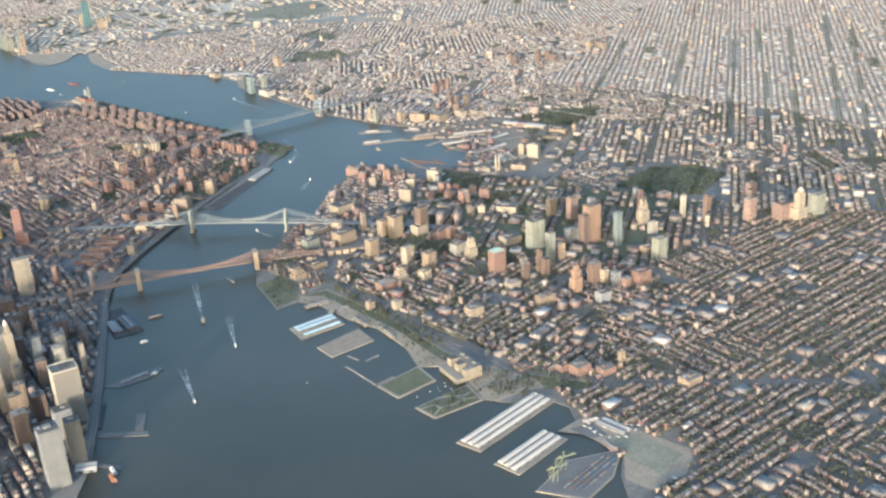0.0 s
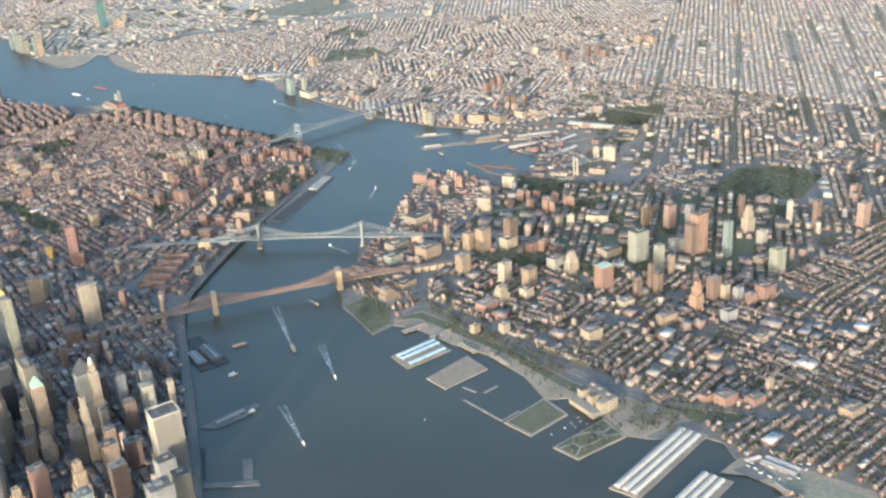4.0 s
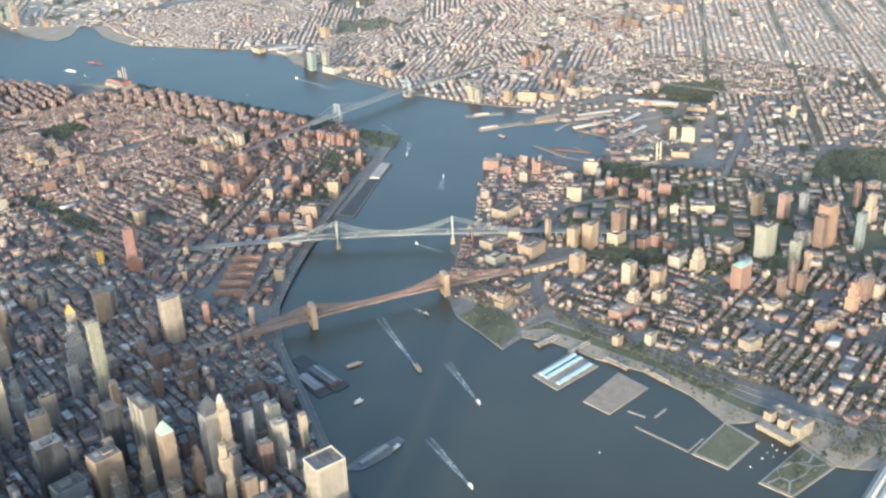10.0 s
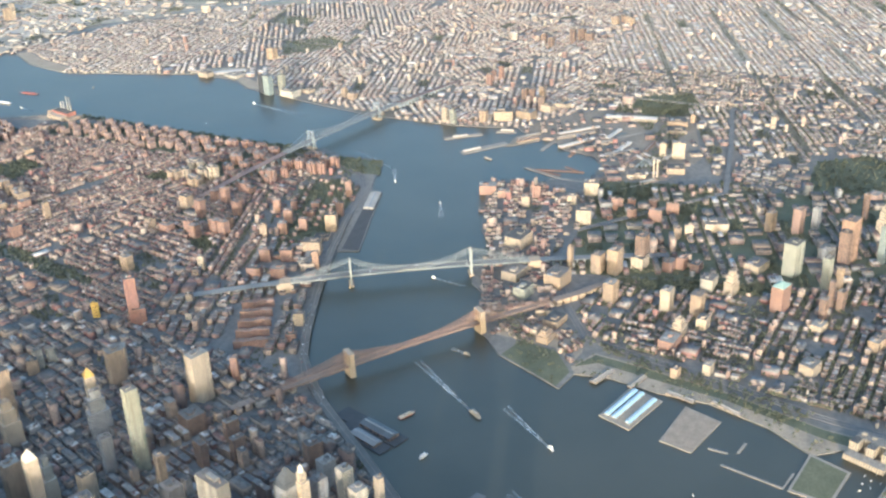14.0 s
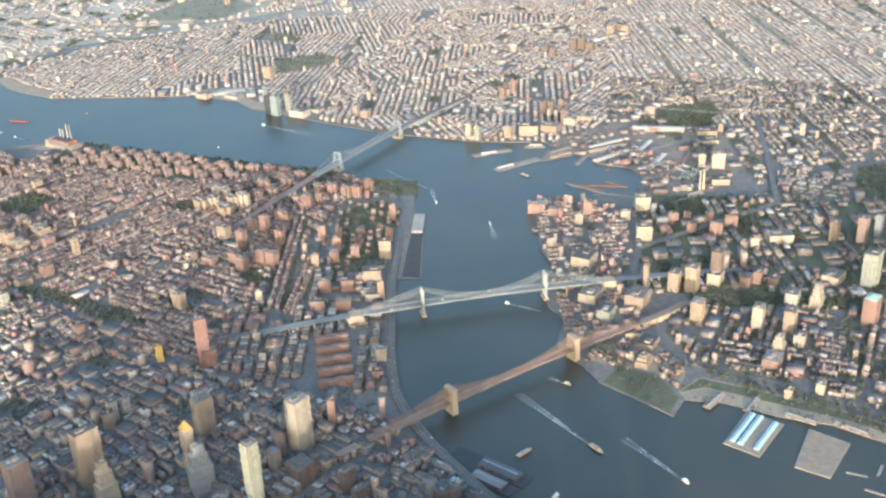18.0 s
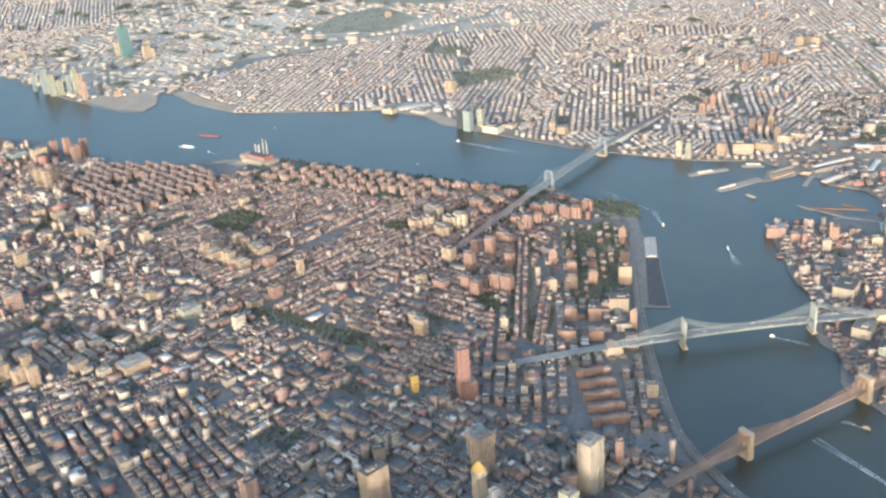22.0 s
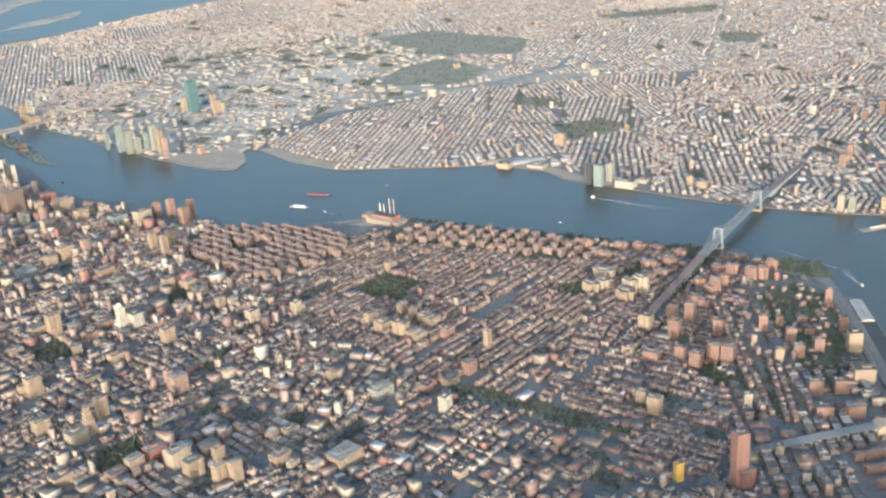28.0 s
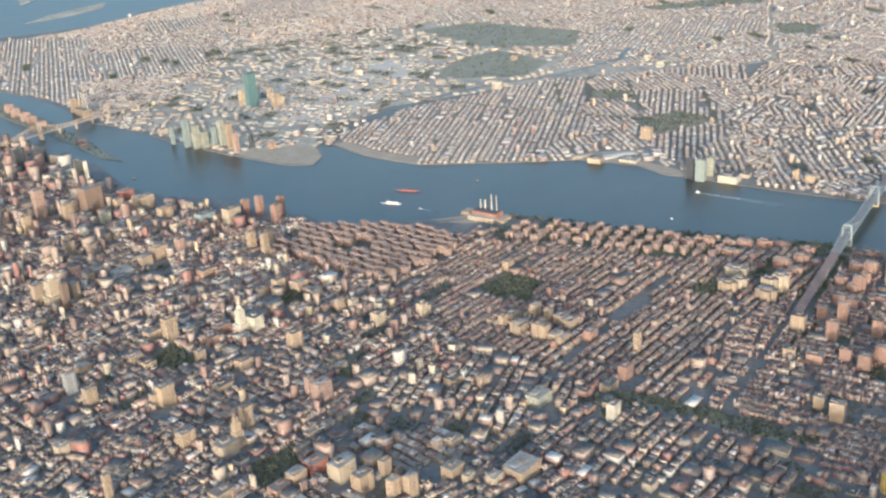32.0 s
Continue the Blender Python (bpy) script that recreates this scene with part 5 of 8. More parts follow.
tower(765, -415, 41, 72, 54, 85, "brick", "slab", "beside the dockyard")
tower(730, -490, 33, 47, 35, 85, "brick", "slab", "beside the dockyard")
tower(1740, -1170, 31, 95, 71, 85, "tan", "slab", "beside the dockyard")
tower(1650, -1170, 16, 95, 71, 85, "cream", "slab", "beside the dockyard")
tower(1305, -1120, 66, 29, 21, 85, "cream", "slab", "beside the dockyard")
tower(1300, -1190, 75, 58, 43, 85, "cream", "slab", "beside the dockyard")
tower(1115, -1185, 27, 77, 57, 85, "tan", "slab", "beside the dockyard")
tower(810, -850, 60, 62, 46, 85, "cream", "slab", "beside the dockyard")
tower(1040, -1020, 18, 80, 60, 85, "cream", "slab", "beside the dockyard")
tower(510, -850, 64, 59, 44, 85, "cream", "slab", "beside the dockyard")
tower(700, -780, 41, 38, 28, 85, "cream", "slab", "beside the dockyard")
tower(1725, -305, 53, 95, 71, 85, "tan", "slab", "beside the dockyard")
tower(1900, -470, 72, 30, 22, 85, "brown", "slab", "beside the dockyard")
chimney(1020, -1095, 93, 10, "cream")
chimney(1025, -1110, 92, 10, "cream")
tower(660, -960, 52, 28, 21, 80, "brick", "cross", "among park trees", "park-side estate blocks")
tower(700, -980, 35, 23, 17, 80, "brick", "cross", "among park trees", "park-side estate blocks")
tower(695, -1025, 39, 33, 24, 80, "brick", "cross", "among park trees", "park-side estate blocks")
tower(700, -1110, 39, 33, 24, 80, "brick", "cross", "among park trees", "park-side estate blocks")
tower(650, -1180, 50, 28, 21, 80, "brick", "cross", "among park trees", "park-side estate blocks")
tower(650, -1205, 51, 23, 17, 80, "brick", "cross", "among park trees", "park-side estate blocks")
tower(585, -1035, 45, 37, 27, 80, "brick", "cross", "among park trees", "park-side estate blocks")
tower(555, -1115, 61, 27, 20, 80, "brick", "cross", "among park trees", "park-side estate blocks")
tower(570, -1140, 50, 23, 17, 80, "brick", "cross", "among park trees", "park-side estate blocks")
tower(560, -950, 21, 23, 17, 80, "brick", "slab", "among park trees", "park-side estate blocks")
tower(500, -1050, 15, 58, 43, 80, "cream", "slab", "among park trees", "park-side estate blocks")
tower(465, -1260, 44, 31, 23, 80, "cream", "slab", "among park trees", "park-side estate blocks")
tower(530, -1360, 37, 91, 68, 80, "cream", "slab", "among park trees", "park-side estate blocks")

# ---- downtown towers ----
tower(262, 2800, 118, 34, 32, 29, "white", "clock", "among masonry blocks")
tower(290, 2757, 66, 46, 50, 29, "white", "slab", "among masonry blocks", what="office block joined to the clock tower")
tower(201, 2769, 32, 40, 34, 29, "white", "slab", "among masonry blocks")
DT = "in the crowded downtown"
a = tower(-1565, -232, 244, 86, 34, 120, "bronze", where=DT, what="office slab with steel ribs")
for i in range(10):
    part("rib", Shape().box(-40 + i * 8.9, 17.6, 0, 243, 1.5, 1.6), plain_rib if i else (plain_rib := plain("pale_ribs", (0.42, 0.39, 0.34), 0.5, 0.2)), a)
    part("rib", Shape().box(-40 + i * 8.9, -17.6, 0, 243, 1.5, 1.6), plain_rib, a)
tower(-1650, -358, 238, 34, 34, 30, "tan", "pyramid", DT)
tower(-1505, -390, 208, 50, 46, 30, "grey", "pyramid", DT, what="office tower with a dark hipped top", top="dark")
tower(-1500, -425, 262, 30, 30, 30, "cream", "clock", DT, what="slim tower with a lantern spire")
tower(-1640, -510, 226, 27, 30, 30, "cream", "step", DT)
tower(-1680, -500, 150, 32, 28, 30, "dark", "slab", DT, what="bronze glass office tower")
tower(-1725, -225, 195, 70, 50, 25, "tan", "slab", DT, what="broad office tower")
tower(-1745, -262, 158, 30, 26, 25, "cream", "step", DT)
tower(-1810, -178, 160, 75, 50, 25, "grey", "slab", DT, what="broad dark office tower")
tower(-1645, -278, 170, 30, 28, 30, "cream", "step", DT)
tower(-1688, -388, 120, 40, 34, 30, "cream", "step", DT)
tower(-1718, -350, 90, 34, 28, 30, "tan", "slab", DT)
tower(-1475, -520, 118, 34, 30, 35, "brown", "slab", DT)
tower(-1330, -465, 130, 32, 34, 35, "white", "slab", DT, what="white-topped office tower")
b = tower(-1395, -520, 128, 36, 36, 35, "white", "slab", DT, what="white ribbed office block")
tower(-1325, -552, 110, 17, 22, 35, "cream", "slab", DT)
tower(-1610, -635, 90, 44, 36, 35, "brown", "slab", DT)
tower(-1402, -425, 150, 32, 30, 30, "grey", "slab", DT)
tower(-1595, -540, 100, 34, 30, 30, "tan", "slab", DT)
tower(-1565, -375, 130, 28, 26, 30, "tan", "step", DT)
tower(-1530, -465, 110, 20, 24, 30, "cream", "slab", DT)
tower(-1280, 131, 262, 34, 32, 35, "unclad", "slab", DT, what="tall half-clad tower of bare floors")
tower(-1365, 25, 130, 22, 24, 35, "tan", "slab", DT)
tower(-900, 415, 124, 52, 40, 40, "tan", "slab", DT, what="pale court tower")
tower(-1085, 385, 150, 28, 28, 40, "cream", "pyramid", DT, top="gold")
tower(-1150, 330, 150, 60, 34, 40, "grey", "step", DT)
tower(-1305, 215, 118, 30, 28, 35, "grey", "slab", DT)
v = tower(-935, 120, 163, 60, 42, 30, "cream", "slab", DT, what="windowless exchange tower")
tower(-1455, 295, 150, 34, 30, 35, "white", "step", DT)
tower(-1210, 960, 150, 36, 34, 30, "pink", "slab", DT)
tower(-1285, 765, 165, 55, 45, 30, "pink", "slab", DT, what="windowless pink granite tower")
tower(-1155, 640, 178, 70, 36, 35, "tan", "slab", DT, what="broad federal office slab")
tower(-1245, 550, 148, 50, 40, 35, "cream", "step", DT)
tower(-860, 715, 70, 26, 22, 35, "white", "slab", DT)
tower(-830, 690, 62, 24, 20, 35, "white", "slab", DT)
tower(-1860, -950, 190, 60, 50, 30, "grey", "slab", DT, what="office tower")
tower(-1752, -925, 148, 46, 40, 35, "cream", "slab", DT, what="ribbed office tower")
tower(-1420, -360, 140, 36, 30, 30, "brown", "slab", DT)
tower(-1275, -395, 105, 40, 34, 35, "grey", "slab", DT)
tower(-1195, -330, 95, 44, 36, 40, "brown", "slab", DT)
tower(-1120, -60, 78, 40, 22, 35, "brown", "slab", DT)
tower(-1190, -110, 78, 40, 22, 35, "brown", "slab", DT)
tower(-1230, -20, 78, 22, 40, 35, "brown", "slab", DT)
tower(-1560, -120, 205, 40, 46, 30, "dark", "slab", DT)
tower(-1640, -170, 165, 46, 40, 30, "cream", "step", DT)
tower(-1470, -190, 165, 36, 34, 30, "tan", "step", DT)
tower(-1560, 130, 130, 50, 40, 35, "cream", "slab", DT)
tower(-1545, 262, 215, 30, 30, 35, "cream", "pyramid", DT, top="stone")
tower(-1080, 80, 58, 60, 60, 35, "brown", "slab", DT, what="square office block")
# mostly unseen towers added on the island's west flank to cast shadows over downtown
for e, n, h, w, d, c, f in ((-2120, 330, 225, 50, 50, "tan", "slab"), (-2180, 180, 195, 48, 48, "tan", "pyramid"), (-2130, 20, 176, 46, 46, "tan", "slab"), (-1880, 370, 226, 50, 36, "glass", "slab"), (-1790, 20, 110, 50, 30, "brown", "step"),
                            (-1760, -90, 226, 66, 46, "dark", "slab"), (-1830, -330, 160, 46, 40, "cream", "step"), (-1900, -420, 198, 34, 34, "cream", "step"), (-1960, -560, 150, 40, 36, "tan", "step"), (-1850, -520, 130, 44, 40, "brick", "slab"),
                            (-1930, -760, 165, 44, 40, "glass", "slab"), (-1820, -640, 158, 40, 40, "tan", "step"), (-1760, -720, 130, 44, 36, "brown", "slab"), (-1700, -640, 140, 40, 34, "tan", "slab"), (-1690, -820, 125, 50, 40, "grey", "slab"),
                            (-1560, 640, 150, 44, 36, "tan", "step"), (-1640, 560, 165, 50, 40, "brick", "slab"), (-1600, 800, 140, 40, 36, "tan", "step"), (-1720, 720, 170, 46, 40, "grey", "slab"), (-1560, 940, 160, 44, 40, "brick", "slab"), (-1480, 380, 140, 44, 36, "tan", "slab"), (-1620, 330, 160, 44, 40, "tan", "step"), (-1750, 950, 150, 60, 30, "brown", "slab"), (-1460, 180, 120, 40, 30, "cream", "slab"), (-1900, 560, 170, 60, 40, "tan", "slab"),
                            (-2060, -250, 120, 40, 30, "brick", "slab"), (-2090, -420, 110, 40, 30, "brick", "slab"), (-2010, -100, 165, 40, 36, "grey", "slab"), (-1700, 470, 130, 50, 36, "tan", "slab"), (-1500, 480, 110, 44, 34, "tan", "step"), (-1700, 180, 140, 40, 36, "cream", "step")):
    tower(e, n, h, w, d, 28, c, f, DT, top="dark" if f == "pyramid" else None)
# the ribbed white tower at the river, with each pier of its long faces
w55 = tower(-1600, -762, 206, 78, 62, 33, "dark", "slab", "beside the river", what="office tower with white stone piers")
white_pier = plain("white_piers", (0.47, 0.42, 0.35), 0.7)
for i in range(15):
    for s in (-1, 1):
        part("pier", Shape().box(-37.5 + i * 5.36, s * 32.0, 0, 206, 1.9, 2.0), white_pier, w55, "white stone pier" if i == 0 and s == 1 else "")
for i in range(12):
    for s in (-1, 1):
        part("pier", Shape().box(s * 39.3, -29 + i * 5.27, 0, 206, 0.6, 1.5), white_pier, w55)
for x, y, w, d in ((0, -31, 80, 2.5), (0, 31, 80, 2.5), (-38.8, 0, 2.5, 59), (38.8, 0, 2.5, 59)):
    part("cornice", Shape().box(x, y, 206.02, 211, w, d), white_pier, w55)


def shrunk(ring, k):
    cx, cy = sum(p[0] for p in ring) / len(ring), sum(p[1] for p in ring) / len(ring)
    return [(cx + (x - cx) * k, cy + (y - cy) * k) for x, y in ring]


# ---- brick housing estate of pinwheel slabs between the avenues ----
ESTATE = [(955, 2925), (1095, 2960), (1340, 2870), (1335, 2390), (1235, 2165), (1020, 2130), (735, 2380), (755, 2470), (900, 2720)]
estate_wall = TONES["pink"][0]
SITES.append(ESTATE)
block = None
brick_roof = plain("brown_gravel_roof", (0.27, 0.21, 0.175), 0.95)
for i in range(-7, 8):
    for j in range(-11, 12):
        (ax, ay), (rx, ry) = turned(29)
        u, v = i * 112 + (j % 3) * 27, j * 50 + (i % 2) * 9
        x, y = 1060 + u * ax + v * rx, 2560 + u * ay + v * ry
        if not inside(shrunk(ESTATE, 0.95), np.array([x]), np.array([y]))[0] or (i == 0 and abs(j) < 2):
            continue
        if block is None:
            block = thing("housing_block", x, y, LAND - 0.5, "pink-brown brick stepped housing slab on lawns", "building", "housing estate blocks", az=29)
            for px, py, w, d in ((-6, -34, 17, 35), (6, 0, 16.8, 33), (-5, 34, 17, 35)):
                part("wing", Shape().box(px, py, 0, 38, w, d, cap=0), estate_wall, block)
                part("roof", Shape().box(px, py, 38.02, 38.6, w - 1, d - 1.2), brick_roof, block)
            part("penthouse", Shape().box(6, 0, 38.62, 43, 8, 9), estate_wall, block)
        else:
            copy_thing(block, pose(x * Q, y * Q, (LAND - 0.5) * Q, 0, 0, -29 - (180 if (i + j) % 2 else 0)))


# ---- brick slabs of the riverside estates, in loose rows on lawns ----
RIVERSIDE = [(1020, 1010), (1150, 930), (1300, 1300), (1400, 1760), (1370, 1990), (1200, 2000), (1130, 1640), (1030, 1330)]
SITES.append(RIVERSIDE)
slab_rnd = random.Random(21)
riverside = None
for i in range(-12, 13):
    for j in range(-3, 4):
        (ax, ay), (rx, ry) = turned(22)
        x = 1180 + i * 62 * ax + (j * 66 + 20 * (i % 2)) * rx + slab_rnd.uniform(-8, 8)
        y = 1480 + i * 62 * ay + (j * 66 + 20 * (i % 2)) * ry + slab_rnd.uniform(-8, 8)
        if not inside(shrunk(RIVERSIDE, 0.94), np.array([x]), np.array([y]))[0]:
            continue
        if riverside is None:
            riverside = thing("housing_block", x, y, LAND - 0.5, "pink-brown brick T-shaped housing slab beside river lawns", "building", "riverside estate blocks", az=22)
            part("long_wing", Shape().box(0, 0, 0, 31, 42, 15, cap=0), TONES["pink"][0], riverside)
            part("stem_wing", Shape().box(2, 14.5, 0, 31, 16, 14, cap=0), TONES["pink"][0], riverside)
            part("roof", Shape().box(0, 0, 31.02, 31.6, 40, 13), brick_roof, riverside)
            part("stem_roof", Shape().box(2, 14.5, 31.02, 31.6, 14, 12.8), brick_roof, riverside)
            part("penthouse", Shape().box(2, 3, 31.62, 35, 9, 8), TONES["pink"][0], riverside)
        else:
            copy_thing(riverside, pose(x * Q, y * Q, (LAND - 0.5) * Q, 0, 0, -22 - 90 * slab_rnd.choice((0, 0, 1, 2))))


# ---- power station with four stacks ----
FEET.append((1470, 2060, 95))
ps = thing("power_station", 1480, 2060, LAND - 0.5, "red brick power station with pale stacks at the river", "power station", az=25)
part("boiler_house", Shape().box(0, 0, 0, 32, 60, 130, cap=0), TONES["red"][0], ps)
part("turbine_hall", Shape().box(-48, -5, 0, 22, 36, 140, cap=0), TONES["cream"][0], ps, "pale turbine hall")
part("roof", Shape().box(0, 0, 32.02, 33, 57, 126), tower_roof, ps)
for x, y, h in ((16, 45, 75), (16, 20, 75), (16, -15, 108), (16, -42, 108)):
    st = part("chimney", Shape().tube(x, y, 33, h, 3.6, 2.4, 12), TONES["white"][0], ps, "tall pale chimney stack")
    part("rim", Shape().tube(x, y, h, h + 1.6, 2.8, 2.8, 12), plant_metal, st)


part("pump_house", Shape().box(-10, -92, 0, 14, 70, 40, cap=0), TONES["tan"][0], ps, "low tan pump house")
part("coal_shed", Shape().box(5, 100, 0, 16, 56, 60, cap=0), TONES["tan"][0], ps, "low tan shed")


# ---- suspension bridges ----
class Line:
    """A straight bridge from tower a to tower b: places along it and across it."""

    def __init__(self, a, b):
        self.a = a
        self.span = math.hypot(b[0] - a[0], b[1] - a[1])
        self.u = ((b[0] - a[0]) / self.span, (b[1] - a[1]) / self.span)
        self.az = math.degrees(math.atan2(*self.u))

    def at(self, s, c=0.0):
        return self.a[0] + self.u[0] * s + self.u[1] * c, self.a[1] + self.u[1] * s - self.u[0] * c


def cable_z(s, span, side, top, low, deck_end):
    if 0 <= s <= span:
        k = 2 * s / span - 1
        return low + (top - low) * k * k
    r = (-s if s < 0 else s - span) / side
    return top + (deck_end - top) * r - 10 * r * (1 - r)


def suspension(name, a, b, top, side, deck, width, label, paint, deck_mat, cables, hang, lo=0.0):
    """Deck, cables and hangers; deck(s) is its height s metres from tower a. Towers and approaches are added by the caller."""
    ln = Line(a, b)
    ob = thing(name, 0, 0, 0, label, "bridge")
    steps = [-side + i * (ln.span + 2 * side) / 40 for i in range(41)]
    road = Shape().ribbon([(*ln.at(s), deck(s) - 0.6) for s in steps], width, 1.2)
    truss = (Shape(), Shape())
    for s0, s1 in zip(steps, steps[1:]):
        for t, c in zip(truss, (-1, 1)):
            p, q = ln.at(s0, c * (width / 2 + 0.4)), ln.at(s1, c * (width / 2 + 0.4))
            t.beam((*p, deck(s0) + 2.4), (*q, deck(s1) + 2.4), 0.7, 0.9).beam((*p, deck(s0) - 3.6), (*q, deck(s1) - 3.6), 0.7, 0.9)
            t.beam((*p, deck(s0) - 3.6), (*q, deck(s1) + 2.4), 0.5, 0.6).beam((*p, deck(s0) + 2.4), (*q, deck(s1) - 3.6), 0.5, 0.6)
    dk = part("deck", road, deck_mat, ob, "roadway deck")
    for c in (-1, 1):
        part("kerb", Shape().beam((*ln.at(-side, c * width * 0.46), deck(-side) + 0.5), (*ln.at(0, c * width * 0.46), deck(0) + 0.5), 0.5, 1.0).beam((*ln.at(0, c * width * 0.46), deck(0) + 0.5), (*ln.at(ln.span, c * width * 0.46), deck(ln.span) + 0.5), 0.5, 1.0), concrete, dk)
    for t in truss:
        part("truss", t, paint, ob)
    for c in cables:
        cable = Shape().ribbon([(*ln.at(s, c), cable_z(s, ln.span, side, top, lo, deck(-side) + 1)) for s in steps], 1.1, 1.1)
        cb = part("main_cable", cable, paint, ob)
        lines = Shape()
        for i in range(1, hang):
            s = -side + i * (ln.span + 2 * side) / hang
            z = cable_z(s, ln.span, side, top, lo, deck(-side) + 1)
            if z - deck(s) > 3 and min(abs(s), abs(s - ln.span)) > 6:
                lines.beam((*ln.at(s, c), deck(s)), (*ln.at(s, c), z), 0.2, 0.2)
        tagged(part("hanger_wires", lines, paint, cb), "fine upright hanger wires", kind="stuff")
    return ob, ln


def viaduct(ob, points, width, paint, pier_mat, every=45.0, thick=2.2, walls=0.0):
    """A raised road through (e, n, z) points on piers, under bridge ob."""
    road = Shape().ribbon([(x, y, z - thick / 2) for x, y, z in points], width, thick)
    for (x0, y0, z0), (x1, y1, z1) in zip(points, points[1:]):
        n = max(1, int(math.hypot(x1 - x0, y1 - y0) / every))
        az = math.degrees(math.atan2(x1 - x0, y1 - y0))
        for i in range(n):
            k = (i + 0.5) / n
            z = z0 + (z1 - z0) * k - thick
            if z > LAND + 3:
                part("pier", Shape().box(x0 + (x1 - x0) * k, y0 + (y1 - y0) * k, LAND - 1, z, width * 0.8, 4.0 if not walls else every * 0.8, az), pier_mat, ob)
    return part("approach", road, paint, ob, "raised approach road")


# stone bridge with twin pointed arches
def bb_deck(s):
    return 37 + 5.5 * (1 - ((s - 243) / 243) ** 2) if 0 <= s <= 486 else 37 - 0.028 * (-s if s < 0 else s - 486)


deck_tan = plain("bridge_deck", (0.24, 0.185, 0.145), 0.9)
bb, ln = suspension("suspension_bridge", (-721, -275), (-393, -616), 82, 284, bb_deck, 26, "brown suspension bridge with granite arched towers", brown_paint, deck_tan, (-12.5, -4, 4, 12.5), 74, 44)
for s in (0, ln.span):
    x, y = ln.at(s)
    t = part("tower", Shape().box(x, y, -1, 34, 44, 19, ln.az), granite, bb, "granite tower with two pointed arches")
    for c in (-16.5, 0, 16.5):
        px, py = ln.at(s, c)
        part("shaft", Shape().box(px, py, 34, 72, 9.0 if c else 7.0, 17, ln.az, shrink=0.94), granite, t)
    for c in (-8.2, 8.2):
        for d in (-1, 1):
            p0, p1 = ln.at(s, c + d * 5.5), ln.at(s, c)
            part("arch", Shape().beam((*p0, 63), (*p1, 73), 13, 6), granite, t)
    part("cap", Shape().box(x, y, 71.5, 80, 43, 16, ln.az).box(x, y, 80, 83, 46, 18, ln.az), granite, t)
    for c in (-12.5, -4, 4, 12.5):
        for i in range(1, 9):
            for d in (-1, 1):
                q = s + d * i * 14
                part("stay", Shape().beam((*ln.at(s, c), 80), (*ln.at(q, c), bb_deck(q)), 0.3, 0.3), brown_paint, t)
viaduct(bb, [(*ln.at(-284), 28), (*ln.at(-420), 23), (*ln.at(-640), 10)], 28, deck_tan, granite, 30, walls=1)
viaduct(bb, [(*ln.at(770), 28), (*ln.at(900), 24), (-30, -965, 16), (40, -1100, 6)], 27, deck_tan, granite, 30, walls=1)


# steel bridge, blue-grey, double deck
def mb_deck(s):
    return 44 + 3.5 * (1 - ((s - 224) / 224) ** 2) if -10 <= s <= 458 else 44 - 0.03 * (-s if s < 0 else s - 448)


road_grey = plain("bridge_road", (0.20, 0.195, 0.185), 0.9)
mb, ln = suspension("suspension_bridge", (-145, -92), (9, -500), 100, 221, mb_deck, 36, "blue-grey steel suspension bridge with slender braced towers", steel_blue, road_grey, (-18, -6, 6, 18), 70, 50)
for s in (0, ln.span):
    x, y = ln.at(s)
    t = part("tower", Shape().box(x, y, -1, 8, 46, 18, ln.az), granite, mb, "steel tower on a stone pier")
    for c in (-18, -6, 6, 18):
        part("leg", Shape().box(*ln.at(s, c), 8, 98, 2.6, 6, ln.az), steel_blue, t)
        part("finial", Shape().tube(*ln.at(s, c), 98, 103, 2.2, 0.5, 8), steel_blue, t)
    for z0, z1 in ((12, 30), (52, 72), (72, 92)):
        for c in (-18, 6):
            part("brace", Shape().beam((*ln.at(s, c), z0), (*ln.at(s, c + 12), z1), 1.4, 1.4), steel_blue, t)
            part("brace", Shape().beam((*ln.at(s, c + 12), z0), (*ln.at(s, c), z1), 1.4, 1.4), steel_blue, t)
    for z in (34, 94):
        part("portal", Shape().beam((*ln.at(s, -19), z), (*ln.at(s, 19), z), 5, 4.5), steel_blue, t)
for s in (-235, ln.span + 235):
    x, y = ln.at(s)
    part("anchorage", Shape().box(x, y, LAND - 1, 32, 46, 55, ln.az).box(x, y, 32, 40, 44, 40, ln.az), granite, mb, "pale stone anchorage block")
viaduct(mb, [(*ln.at(-221), 37.4), (*ln.at(-420), 28), (*ln.at(-700), 9)], 34, road_grey, steel_blue, 26)
viaduct(mb, [(*ln.at(669), 37.4), (*ln.at(900), 26), (*ln.at(1180), 8)], 34, road_grey, steel_blue, 26)

# traffic on the bridge deck and the river drive
car_paint = roofing("car_paint", [(0.62, 0.60, 0.57), (0.10, 0.10, 0.105), (0.36, 0.36, 0.36), (0.5, 0.42, 0.16), (0.24, 0.06, 0.05), (0.55, 0.54, 0.52)], source="object")
car_mesh = Shape().box(0, 0, 0.35, 1.0, 1.9, 4.6).box(0, -0.2, 1.0, 1.55, 1.7, 2.4, shrink=0.85).mesh("car", car_paint)
van_mesh = Shape().box(0, -0.5, 0.5, 3.3, 2.4, 6.5).box(0, 3.6, 0.5, 2.3, 2.3, 1.7).mesh("van", car_paint)
car_rnd = random.Random(11)


